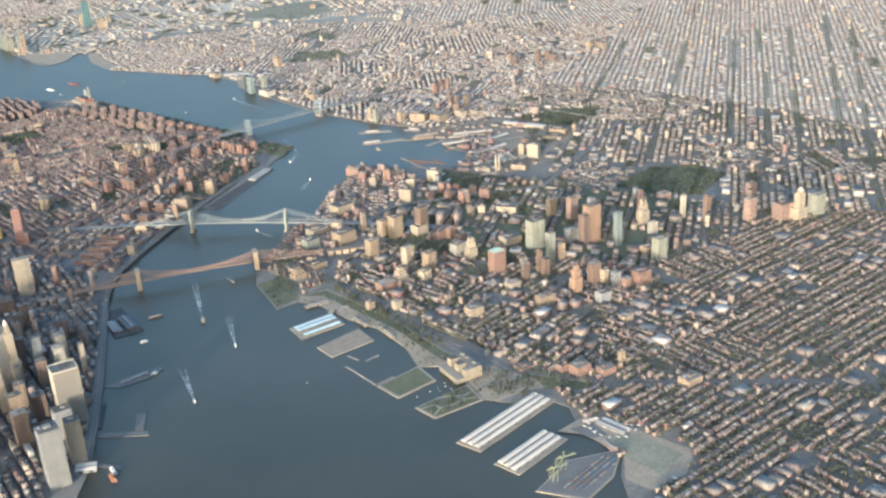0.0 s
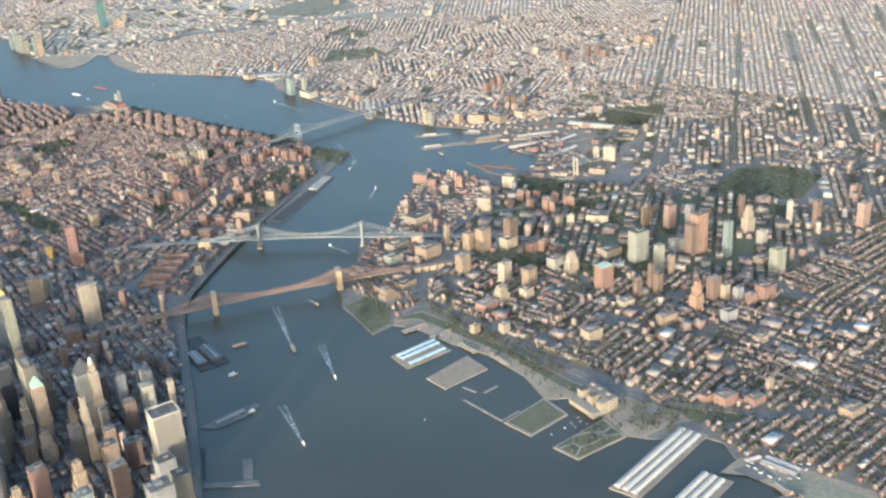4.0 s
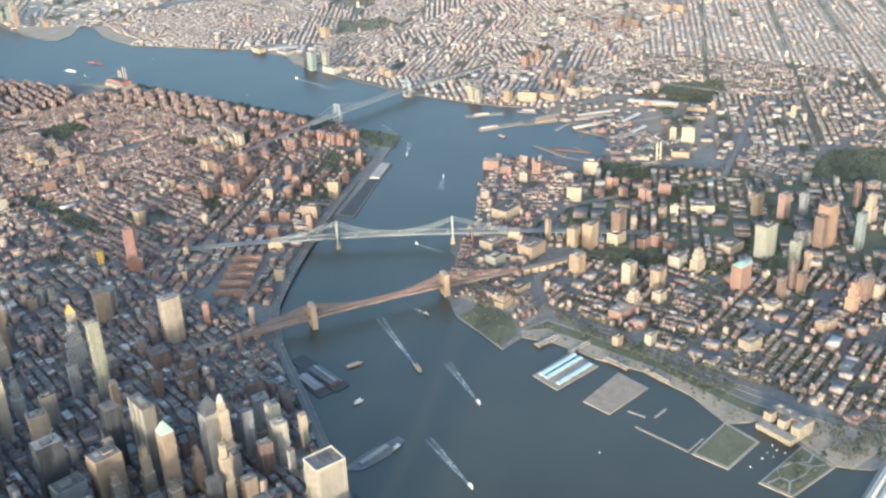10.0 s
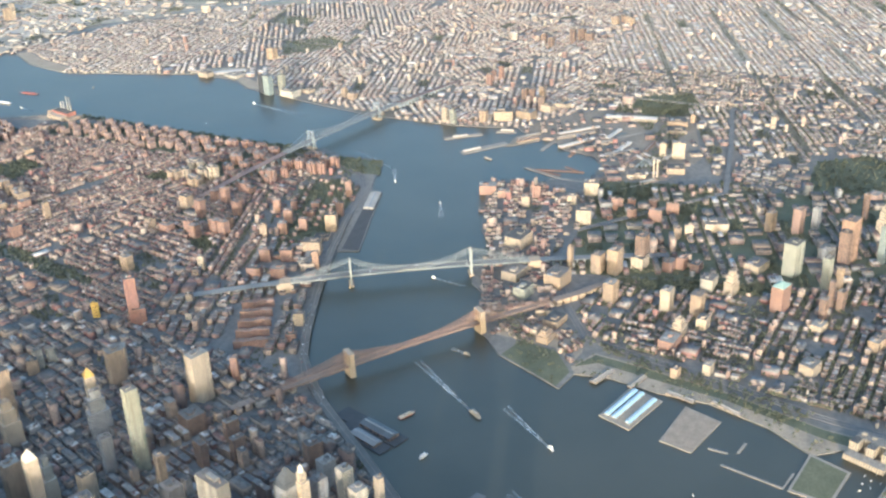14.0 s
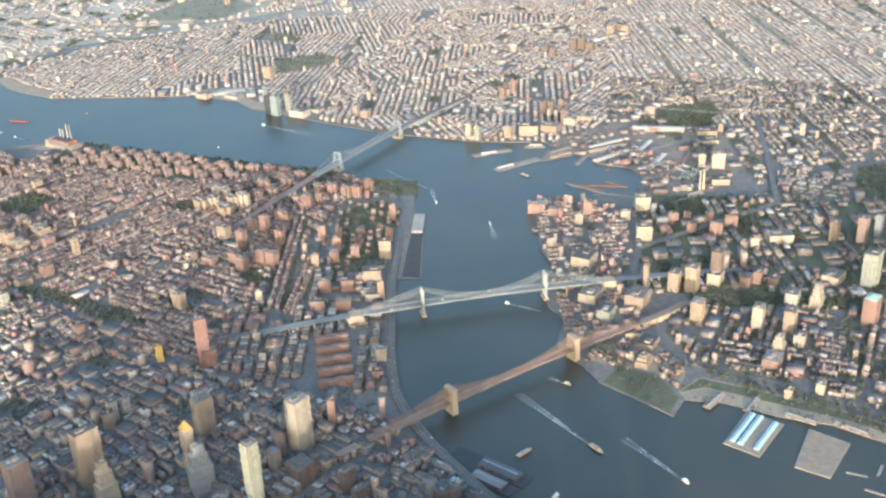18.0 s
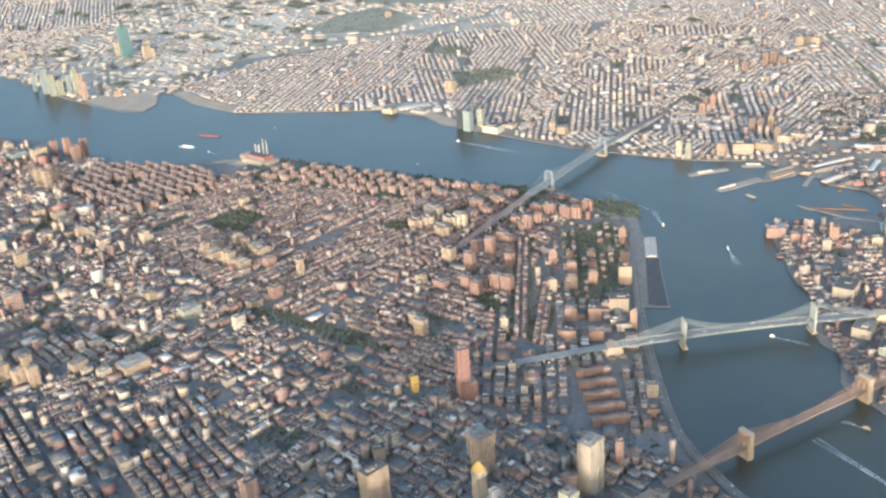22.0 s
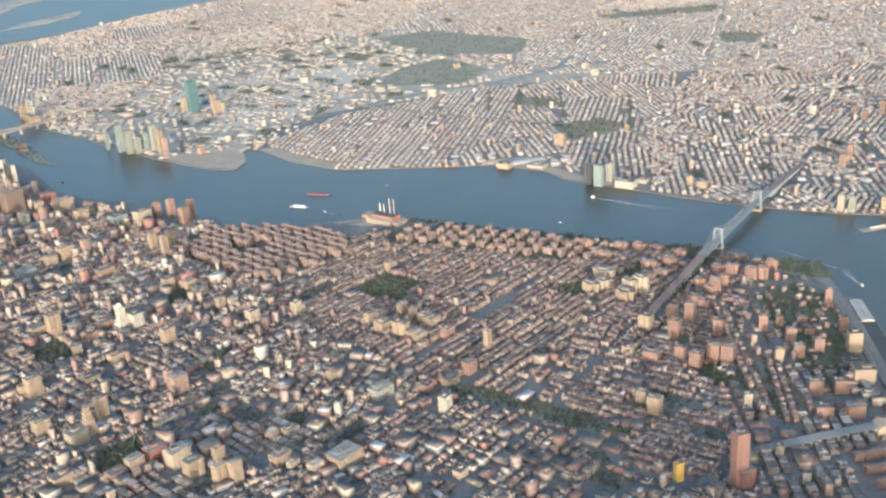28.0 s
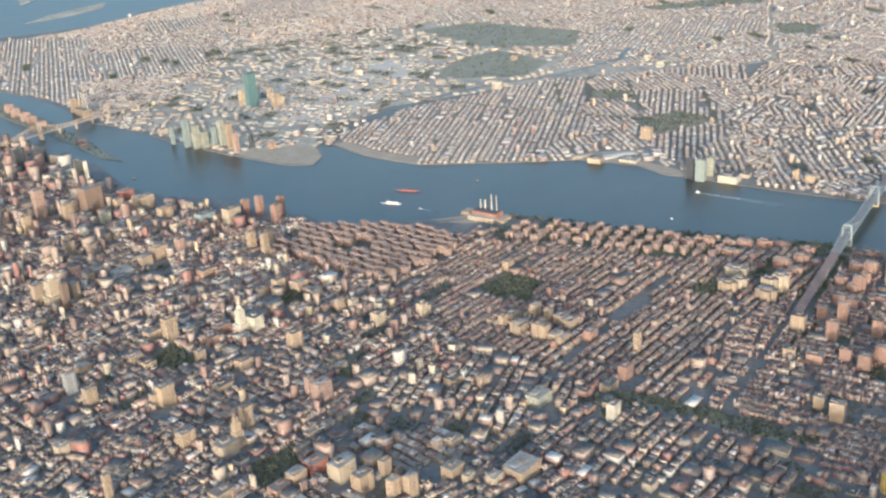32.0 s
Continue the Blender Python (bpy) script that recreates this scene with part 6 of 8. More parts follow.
def traffic(x, y, z, az, where):
    van = car_rnd.random() < 0.25
    ob = new("van" if van else "car", van_mesh if van else car_mesh)
    ob.matrix_world = pose(x * Q, y * Q, z * Q, 0, 0, -az)
    tagged(ob, ("small delivery van " if van else "small passenger car ") + where, "van" if van else "car", where.split("on the ")[1] + " traffic")


for i in range(36):
    s = -200 + i * 24 + car_rnd.uniform(-8, 8)
    traffic(*ln.at(s, car_rnd.choice((-13.5, -10.5, 10.5, 13.5, 2))), mb_deck(s), ln.az, "on the bridge deck")
for (x0, y0), (x1, y1) in zip(FDR[3:9], FDR[4:10]):
    for k in range(7):
        f, c = (k + car_rnd.random()) / 7, car_rnd.choice((-9, -5.5, 5.5, 9))
        d = math.hypot(x1 - x0, y1 - y0)
        traffic(x0 + (x1 - x0) * f + (y1 - y0) / d * c, y0 + (y1 - y0) * f - (x1 - x0) / d * c, LAND + 7.5 if y1 <= 110 else LAND + 0.7, math.degrees(math.atan2(x1 - x0, y1 - y0)), "on the river drive")


# grey steel bridge with splayed lattice towers
def wb_deck(s):
    return 42 + 3 * (1 - ((s - 250) / 250) ** 2) if 0 <= s <= 506 else 42 - 0.012 * (-s if s < 0 else s - 506)


wb, ln = suspension("suspension_bridge", (1186, 540), (1655, 350), 92, 182, wb_deck, 36, "grey steel suspension bridge with lattice towers", steel_grey, road_grey, (-16, 16), 70, 52)
for s in (0, ln.span):
    x, y = ln.at(s)
    t = part("tower", Shape().box(x, y, -1, 7, 48, 24, ln.az), granite, wb, "steel lattice tower on stone piers")
    for c in (-1, 1):
        for d in (-1, 1):
            part("leg", Shape().beam((*ln.at(s + d * 10, c * 21), 7), (*ln.at(s + d * 4, c * 15), 92), 2.6, 2.6), steel_grey, t)
        for z0, z1, w0, w1 in ((7, 40, 10, 7.5), (40, 68, 7.5, 5.5), (68, 92, 5.5, 4)):
            for d in (-1, 1):
                part("brace", Shape().beam((*ln.at(s + d * w0, c * 18), z0), (*ln.at(s - d * w1, c * 16.5), z1), 1.3, 1.3), steel_grey, t)
    for z0, z1 in ((50, 70), (70, 90)):
        for d in (-1, 1):
            part("brace", Shape().beam((*ln.at(s, d * 17), z0), (*ln.at(s, -d * 16), z1), 1.4, 1.4), steel_grey, t)
    part("portal", Shape().beam((*ln.at(s, -16), 90), (*ln.at(s, 16), 90), 6, 4), steel_grey, t)
deck_rust = plain("rusty_road", (0.20, 0.14, 0.12), 0.9)
viaduct(wb, [(*ln.at(-182), 39.8), (*ln.at(-420), 30), (*ln.at(-850), 7)], 34, deck_rust, steel_grey, 30)
viaduct(wb, [(*ln.at(688), 39.8), (*ln.at(900), 31), (*ln.at(1300), 8)], 32, deck_rust, steel_grey, 30)

# far cantilever bridge over the river island
qb = thing("cantilever_bridge", 0, 0, 0, "tan steel cantilever bridge over a river island", "bridge")
ql = Line((2790, 5075), (3250, 4850))
tan_paint = plain("tan_painted_steel", (0.42, 0.33, 0.25), 0.7)
viaduct(qb, [(*ql.at(-480), 20), (*ql.at(-300), 38), (*ql.at(820), 38), (*ql.at(1250), 10)], 28, tan_paint, granite, 120)
for c in (-14, 14):
    chord = Shape()
    pts = [(-300, 44), (-180, 62), (0, 100), (120, 62), (240, 52), (ql.span - 120, 62), (ql.span, 100), (ql.span + 180, 60), (ql.span + 300, 44)]
    for (s0, z0), (s1, z1) in zip(pts, pts[1:]):
        chord.beam((*ql.at(s0, c), z0), (*ql.at(s1, c), z1), 2.5, 3.5)
        chord.beam((*ql.at(s1, c), 38), (*ql.at(s1, c), z1), 2, 2)
        for i in range(4):
            k0, k1 = i / 4, (i + 1) / 4
            m0, m1 = s0 + (s1 - s0) * k0, s0 + (s1 - s0) * k1
            chord.beam((*ql.at(m0, c), 38), (*ql.at(m1, c), z0 + (z1 - z0) * k1), 1.6, 1.6)
    part("truss", chord, tan_paint, qb)
for s in (0, ql.span):
    part("tower", Shape().box(*ql.at(s), -1, 38, 34, 16, ql.az).box(*ql.at(s, -14), 38, 106, 4, 8, ql.az).box(*ql.at(s, 14), 38, 106, 4, 8, ql.az), tan_paint, qb)


# ---- piers and the waterfront ----
def pier(ring, top, material, label, name="pier"):
    area = sum(ax * by - bx * ay for (ax, ay), (bx, by) in zip(ring, ring[1:] + ring[:1]))
    ob = part(name, Shape().prism(ring if area > 0 else ring[::-1], -2, top, cap=0), material)
    return tagged(ob, label, "pier", kind="structure")


def overlay(ring, z, material, label, name="lawn", category="grass"):
    area = sum(ax * by - bx * ay for (ax, ay), (bx, by) in zip(ring, ring[1:] + ring[:1]))
    ob = part(name, Shape().prism(ring if area > 0 else ring[::-1], z - 0.4, z, cap=0), material)
    return tagged(ob, label, category, kind="structure")


def gable(shape, p, q, width, eaves, ridge, mat=0):
    """A gabled roof along p to q."""
    d = math.hypot(q[0] - p[0], q[1] - p[1])
    nx, ny = -(q[1] - p[1]) / d * width / 2, (q[0] - p[0]) / d * width / 2
    k = len(shape.v)
    for x, y in (p, q):
        shape.v += [(x - nx, y - ny, eaves), (x + nx, y + ny, eaves), (x, y, ridge)]
    for f in ((0, 3, 5, 2), (4, 1, 2, 5), (0, 2, 1), (3, 4, 5), (1, 4, 3, 0)):
        shape.f.append(tuple(k + i for i in f)), shape.m.append(mat)


def shed(lines, width, eaves, ridge, label, roof_mat, wall_mat, name="pier_shed", doors=True):
    (px, py), (qx, qy) = lines[0]
    ob = thing(name, 0, 0, 0, label, "shed")
    for p, q in lines:
        x, y = (p[0] + q[0]) / 2, (p[1] + q[1]) / 2
        d, az = math.hypot(q[0] - p[0], q[1] - p[1]), math.degrees(math.atan2(q[0] - p[0], q[1] - p[1]))
        wl = part("wall", Shape().box(x, y, LAND - 0.8, eaves, width * 0.96, d * 0.99, az), wall_mat, ob)
        r = Shape()
        gable(r, p, q, width, eaves, ridge)
        part("roof", r, roof_mat, ob)
        vent = Shape()
        gable(vent, (p[0] * 0.97 + q[0] * 0.03, p[1] * 0.97 + q[1] * 0.03), (p[0] * 0.03 + q[0] * 0.97, p[1] * 0.03 + q[1] * 0.97), width * 0.16, ridge - 0.3, ridge + 1.6)
        part("ridge_vent", vent, plant_metal, ob)
        for i in range(int(d / 30) if doors else 0):
            k = (i + 0.5) / int(d / 30)
            for sd in (-1, 1):
                cx = p[0] + (q[0] - p[0]) * k - sd * (q[1] - p[1]) / d * width * 0.485
                cy = p[1] + (q[1] - p[1]) * k + sd * (q[0] - p[0]) / d * width * 0.485
                part("door", Shape().box(cx, cy, LAND, eaves - 1.5, 0.5, 9, az), asphalt, wl)
    return ob


blue_metal = plain("pale_blue_metal_roof", (0.42, 0.58, 0.66), 0.5, 0.1, 0.12)
P2 = [(-805, -1045), (-860, -1135), (-700, -1220), (-640, -1125)]
pier(P2, LAND + 0.15, concrete, "concrete pier with a half-stripped shed")
overlay(shrunk(P2, 0.86), LAND + 0.4, earth, "bare earth floor of the pier", "pier_floor", "ground")
shed([((-800, -1068), (-660, -1140)), ((-812, -1088), (-672, -1160)), ((-832, -1128), (-700, -1197))], 17, 8, 11, "half-stripped shed with pale blue metal roof ridges", blue_metal, steel_blue)
P3 = [(-895, -1220), (-935, -1305), (-775, -1385), (-715, -1285)]
pier(P3, LAND + 0.15, concrete, "broad bare concrete pier")
overlay(shrunk(P3, 0.95), LAND + 0.4, plain("pale_gravel", (0.27, 0.22, 0.17), 0.95, blotch=0.04), "pale gravel on the bare pier", "pier_floor", "gravel")
P5 = [(-1050, -1548), (-1090, -1648), (-945, -1712), (-880, -1615)]
pier(P5, LAND + 0.15, concrete, "pier with a sports lawn and pale edge")
overlay(shrunk(P5, 0.88), LAND + 0.4, grass, "dull green sports lawn on the pier")
P6 = [(-1122, -1725), (-1155, -1810), (-1000, -1905), (-930, -1820)]
pier(P6, LAND + 0.15, concrete, "pier with planted beds and pale edge")
overlay(shrunk(P6, 0.9), LAND + 0.4, grass, "young planting and lawn on the pier", "planting_bed", "grass")
path_pale = plain("pale_path", (0.30, 0.27, 0.23), 0.95)
for line in ([(-1120, -1745), (-1085, -1775), (-1050, -1765), (-1015, -1800), (-1000, -1840), (-965, -1850)], [(-1140, -1800), (-1095, -1800), (-1060, -1830), (-1015, -1850), (-1000, -1880)], [(-1085, -1775), (-1095, -1800)], [(-1015, -1800), (-1015, -1850)]):
    tagged(part("garden_path", strip(Shape(), line, 6, LAND + 0.62, 0, 0.3), path_pale), "winding pale path between planting beds", "path", kind="structure")
P7 = [(-1250, -1926), (-1268, -2014), (-915, -2122), (-893, -2034)]
pier(P7, LAND + 0.15, concrete, "long cargo pier under twin sheds")
shed([((-1243, -1946), (-915, -2050)), ((-1249, -1970), (-922, -2073)), ((-1255, -1994), (-930, -2096))], 19, 9, 13, "long triple-gabled cargo sheds with white roofs", white_roof, TONES["grey"][0])
P8 = [(-1308, -2074), (-1332, -2160), (-1112, -2228), (-1090, -2142)]
pier(P8, LAND + 0.15, concrete, "cargo pier under twin sheds")
shed([((-1303, -2090), (-1104, -2154)), ((-1310, -2113), (-1111, -2177)), ((-1318, -2136), (-1118, -2200))], 18, 9, 13, "triple-gabled cargo sheds with white roofs", white_roof, TONES["grey"][0])
for p, q, r in (((-1249, -1958), (-918, -2062), 9.6), ((-1255, -1982), (-926, -2085), 9.6), ((-1308, -2102), (-1108, -2166), 9.4), ((-1315, -2125), (-1115, -2189), 9.4)):
    valley = Shape().ribbon([(*p, r), (*q, r)], 6.0, 0.5)
    tagged(part("valley_roof", valley, earth), "brown tar strip between the shed gables", "roof", kind="structure")
CP = [(-1385, -2230), (-1215, -2262), (-1100, -2390), (-1240, -2408), (-1370, -2375)]
pier(CP, LAND + 0.2, concrete, "container terminal quay of stained concrete", "quay")
overlay(shrunk(CP, 0.93), LAND + 0.5, road_pale, "stained container yard surface", "container_yard", "ground")
shed([((-1420, -2500), (-1300, -2560)), ((-1435, -2540), (-1315, -2600))], 32, 9, 13, "twin-gabled cargo sheds with pale roofs", white_roof, TONES["grey"][0])
YARD = [(-1085, -2185), (-995, -2225), (-955, -2295), (-995, -2415), (-1035, -2585), (-1155, -2590), (-1262, -2520), (-1240, -2440), (-1120, -2400), (-1070, -2270)]
overlay(YARD, LAND + 0.22, earth, "worn brown container yard ground behind the quay", "container_yard", "ground")
SITES.append(YARD)
overlay([(-1015, -2365), (-1015, -2420), (-1065, -2560), (-1180, -2520), (-1150, -2430), (-1100, -2350)], LAND + 0.5, pale_grass, "worn dry sports field behind the quay", "sports_field", "ground")
overlay([(-1060, -2215), (-1000, -2270), (-1050, -2330), (-1085, -2290)], LAND + 0.45, road_pale, "pale asphalt lorry park", "lorry_park", "asphalt")
shed([((-972, -2290), (-1003, -2385)), ((-996, -2282), (-1027, -2377))], 23, 7, 9.5, "low twin-gabled depot with grey roofs", TONES["grey"][0], TONES["tan"][0], "depot")
shed([((-1085, -2330), (-1120, -2375))], 24, 7, 9, "low yard shed with a dull roof", concrete, TONES["brick"][0], "yard_shed")
shed([((-1010, -2240), (-975, -2275))], 16, 6, 8.5, "small yard shed with a pale roof", white_roof, TONES["tan"][0], "yard_shed")
box_paints = [plain(f"{c}_container_paint", rgb, 0.6) for c, rgb in (("rust_red", (0.19, 0.11, 0.085)), ("blue", (0.12, 0.145, 0.175)), ("grey", (0.26, 0.25, 0.24)), ("ochre", (0.27, 0.2, 0.13)))]
hull_paint = plain("lorry_white", (0.60, 0.58, 0.54), 0.5)
box_rnd = random.Random(5)
for i in range(46):
    row, col = divmod(i, 12)
    kind_of = box_rnd.randrange(4)
    high_ = 2.9
    ob = part("shipping_container", Shape().box(0, 0, 0, high_, 5.2, 12.2, cap=0), box_paints[kind_of])
    ob.matrix_world = pose((-1335 + col * 15.5 + row * 3) * Q, (-2300 - row * 17 - col * 4.5) * Q, (LAND + 0.5) * Q, 0, 0, -105)
    tagged(ob, ("rust-red", "blue", "grey", "ochre")[kind_of] + " steel shipping container on the quay", "container", "quay containers")
for line in ([(-970, -1384), (-1041, -1538), (-974, -1568)], [(-903, -1350), (-917, -1402)], [(-912, -1428), (-862, -1450)]):
    right, left = grown(line, 8)
    pier(right + left[::-1], 1.5, concrete, "thin stone breakwater in the river", "breakwater")
for line, w in (([(-915, -310), (-1032, -525)], 56), ([(-985, -335), (-1078, -492)], 46)):
    right, left = grown(line, w)
    pier(right + left[::-1], LAND - 0.1, asphalt, "dark wharf under a market hall")
shed([((-960, -395), (-1020, -500))], 40, 12, 17, "dark market hall on the wharf", plain("dark_metal_roof", (0.10, 0.105, 0.11), 0.6, 0.2), TONES["brown"][0], "market_hall")
shed([((-1010, -380), (-1060, -465))], 34, 10, 15, "pale-roofed hall beside the wharf", plain("dull_roof", (0.2, 0.2, 0.2), 0.7), TONES["brown"][0], "market_hall")
for ring in ([(-1385, -690), (-1300, -718), (-1205, -775), (-1215, -800), (-1290, -785), (-1370, -740)], [(-1612, -868), (-1545, -1008), (-1562, -1026), (-1632, -886)], [(-1556, -966), (-1478, -908), (-1464, -934), (-1546, -992)],
             [(-1755, -980), (-1738, -990), (-1722, -1060), (-1735, -1068)], [(-1480, -752), (-1466, -770), (-1590, -862), (-1602, -830)]):
    pier(ring, LAND - 0.3, road_pale if ring[0][0] != -1480 else asphalt, "narrow ferry pier with a worn deck")
shed([((-1350, -725), (-1255, -765))], 16, 7, 9.5, "low ferry landing hall on the pier", plain("landing_roof", (0.26, 0.26, 0.25), 0.8), TONES["grey"][0], "landing_hall")
shed([((-1800, -955), (-1765, -1005)), ((-1782, -940), (-1748, -990))], 20, 12, 15, "pale-roofed ferry terminal at the island's tip", white_roof, TONES["grey"][0], "ferry_terminal")
# long shed on the island's open quay
P36 = [(125, -32), (415, 10), (705, 45), (700, 88), (130, 36)]
overlay(P36, LAND + 0.25, asphalt, "dark asphalt car-park quay", "quay", "quay")
shed([((515, 48), (688, 66))], 46, 9, 12, "long pier shed with grey-tan roof", plain("tan_roof", (0.34, 0.31, 0.27), 0.8), TONES["white"][0])
# hotel-like warehouse block at the foot of the pier
wh = thing("warehouse", -865, -1775, LAND - 0.5, "cream concrete warehouse with wings at the piers", "building", az=33)
FEET.append((-865, -1775, 75))
loft_face = facade("warehouse_facade", [(0.33, 0.275, 0.20), (0.37, 0.31, 0.225)], source="object", bay=7.0, storey=5.0, share=0.5)
part("main_block", Shape().box(20, 0, 0, 40, 34, 112, cap=0), loft_face, wh)
for y in (-45, 0, 45):
    wing = part("wing", Shape().box(-12, y, 0, 40, 32, 24, cap=0), loft_face, wh)
    part("wing_roof", Shape().box(-12, y, 40.02, 40.8, 30, 22), tower_roof, wing)
part("low_wing", Shape().box(-44, 0, 0, 15, 32, 112, cap=0), loft_face, wh)
part("low_roof", Shape().box(-44, 0, 15.02, 15.8, 30, 109), tower_roof, wh)
part("roof", Shape().box(20, 0, 40.02, 40.8, 32, 110), tower_roof, wh)
for y in (-30, 12, 40):
    part("roof_house", Shape().box(22, y, 40.82, 45.5, 10, 12, cap=0), loft_face, wh)


def crane(e, n, az):
    """A dockside gantry crane."""
    ob = thing("gantry_crane", e, n, LAND, "yellow-green dockside gantry crane on the quay", "crane", "dock cranes", az=az)
    for x in (-9, 9):
        for y in (-8, 8):
            part("leg", Shape().beam((x, y, 0), (x, y, 38), 1.4, 1.4), crane_paint, ob)
        part("side_brace", Shape().beam((x, -8, 4), (x, 8, 36), 1.0, 1.0), crane_paint, ob)
    part("boom", Shape().beam((0, -22, 40), (0, 45, 40), 3, 2.5), crane_paint, ob)
    part("mast", Shape().beam((0, 8, 40), (0, 4, 60), 2, 2), crane_paint, ob)
    part("tie", Shape().beam((0, 4, 60), (0, 42, 41), 0.6, 0.6), crane_paint, ob)
    part("cab", Shape().box(0, -6, 41.3, 46, 5, 8), crane_paint, ob)
    return ob


crane_paint = plain("crane_paint", (0.27, 0.28, 0.17), 0.7)
crane(-1262, -2262, 130), crane(-1318, -2258, 130)

# ---- navy yard ----
yard_ground = ground_mat("dockyard_ground", [(0.3, (0.13, 0.11, 0.085)), (0.5, (0.19, 0.16, 0.125)), (0.7, (0.27, 0.225, 0.175))], 0.008, 0.06)
roof_pale_tin = plain("pale_tin_roof", (0.46, 0.43, 0.35), 0.6, 0.1)
rust = plain("rusty_steel", (0.22, 0.13, 0.09), 0.9)
YARD = [(1340, -650), (1425, -612), (1480, -512), (1565, -430), (1640, -420), (1900, -700), (2000, -1000), (1800, -1250), (1300, -1300), (1010, -1150), (960, -800), (1010, -840), (1170, -860), (1265, -800)]
district("dockyard_buildings", shrunk(YARD, 0.97), 78, (110, 64), (40, 16), (9, 4), wall_row, roof_mix, "scattered low dockyard workshops", gap=0.5, bulk=0.3, tall=0.04, tall_h=(18, 30), big=0.4, trees=0.2)
SITES.append(YARD)
overlay(YARD, LAND + 0.25, yard_ground, "worn brown dockyard ground", "dockyard", "ground")
for a0, b0, wd in (((1408, -66), (1500, -235), 34), ((1225, -195), (1385, -380), 42), ((1545, -300), (1550, -400), 30), ((1310, -560), (1430, -600), 20), ((1250, -700), (1330, -720), 16), ((1080, -525), (1010, -690), 12), ((1115, -700), (1050, -790), 12), ((945, -650), (985, -805), 26)):
    r, l2 = grown([a0, b0], wd)
    pier(r + l2[::-1], LAND - 0.3, concrete if wd > 18 else rust, "long dockyard pier of stained concrete")
for a0, b0, wd in (((1390, -745), (1490, -900), 26), ((1295, -790), (1360, -850), 22), ((1330, -690), (1440, -790), 20)):
    s = strip(Shape(), [a0, b0], wd, LAND + 0.45, 0, 0.2)
    tagged(part("dry_dock", s, water_surface), "flooded dry dock basin in the dockyard", "water", kind="structure")
shed([((1805, -815), (1793, -1070))], 48, 19, 23, "long pale two-tier dockyard workshop", white_roof, TONES["cream"][0], "dockyard_workshop", False)
grove("yard_trees", *scattered([(1900, -850), (2000, -860), (2060, -1240), (1880, -1240), (1870, -1090)], 200), 13, "trees along the dockyard edge", clumps=6)
for p, q, lab in (((1240, -200), (1300, -268), "white shed on the dockyard pier"), ((1430, -105), (1465, -170), "white shed on the dockyard pier"), ((1560, -320), (1562, -385), "white shed on the dockyard pier")):
    shed([(p, q)], 16, 7, 9.5, lab, white_roof, TONES["cream"][0], "pier_shed", False)
for p, q, w, lab in (((1500, -850), (1640, -900), 26, "low dockyard workshop"), ((1300, -900), (1460, -960), 30, "low dockyard workshop"), ((1180, -960), (1300, -1010), 24, "rusty-roofed dockyard workshop"), ((1350, -1040), (1500, -1080), 22, "rusty-roofed dockyard workshop"), ((1250, -1130), (1330, -1160), 26, "white-roofed dockyard workshop")):
    shed([(p, q)], w, 8, 11.5, lab + " on the dusty ground", rust if "rusty" in lab else white_roof, TONES["tan"][0], "workshop", False)
for i in range(4):
    x, y = 1130 + i * 14, -1010 - i * 22
    shed([((x, y), (x + 95, y - 30))], 12, 10, 14, "narrow grey-blue gabled factory roof", steel_blue, TONES["grey"][0], "factory_shed", False)

SITES.append([(-920, -1700), (-950, -1790), (-850, -1860), (-770, -1820), (-780, -1700)])


overlay([(2720, -720), (4580, -680), (6280, -720), (6480, -4480), (1530, -4180), (1620, -3900), (2220, -3000), (2520, -2300), (2720, -1500)], LAND + 0.12, suburb, "mixed ground of yards and streets between brick rows", "ground", "ground")
for ring in ([(560, -900), (960, -835), (975, -1340), (560, -1350)], [(700, 560), (1120, 420), (1150, 820), (900, 1000), (620, 950)], [(0, 120), (700, 150), (850, 260), (700, 420), (0, 280)], [(120, 560), (420, 640), (520, 820), (230, 880)]):
    overlay(ring, LAND + 0.12, grass, "worn estate lawns between tall blocks", "estate_lawn", "grass")
overlay([(70, -860), (560, -830), (560, -1360), (940, -1360), (930, -1700), (920, -2160), (180, -2120), (90, -1650)], LAND + 0.12, grass, "worn verges and planted squares round civic blocks", "verge", "grass")
# dockyard halls and quays along the docks
for p, q, w, roof, lab in (((1345, -640), (1545, -835), 30, white_roof, "long pale-roofed dockside hall"), ((1335, -735), (1475, -880), 22, concrete, "long grey-roofed dockside hall"), ((1255, -835), (1365, -990), 22, road_pale, "dark-roofed dockside hall"),
                           ((1092, -850), (1102, -965), 20, white_roof, "pale-roofed dockside hall"), ((1285, -1005), (1180, -1080), 16, white_roof, "slim pale-roofed store"), ((1318, -1035), (1225, -1115), 16, white_roof, "slim pale-roofed store"),
                           ((1012, -988), (1072, -1065), 22, white_roof, "pale-roofed yard store"), ((950, -1040), (1000, -1100), 24, concrete, "grey-roofed yard store")):
    shed([(p, q)], w, 10, 13, lab + " in the dockyard", roof, TONES["tan"][0], "dockyard_hall", False)
grove("yard_trees", *scattered([(1000, -1120), (1250, -1150), (1700, -1230), (1800, -1120), (1600, -1060), (1350, -1080), (1150, -1010)], 330), 12, "trees among dockyard stores", clumps=6)
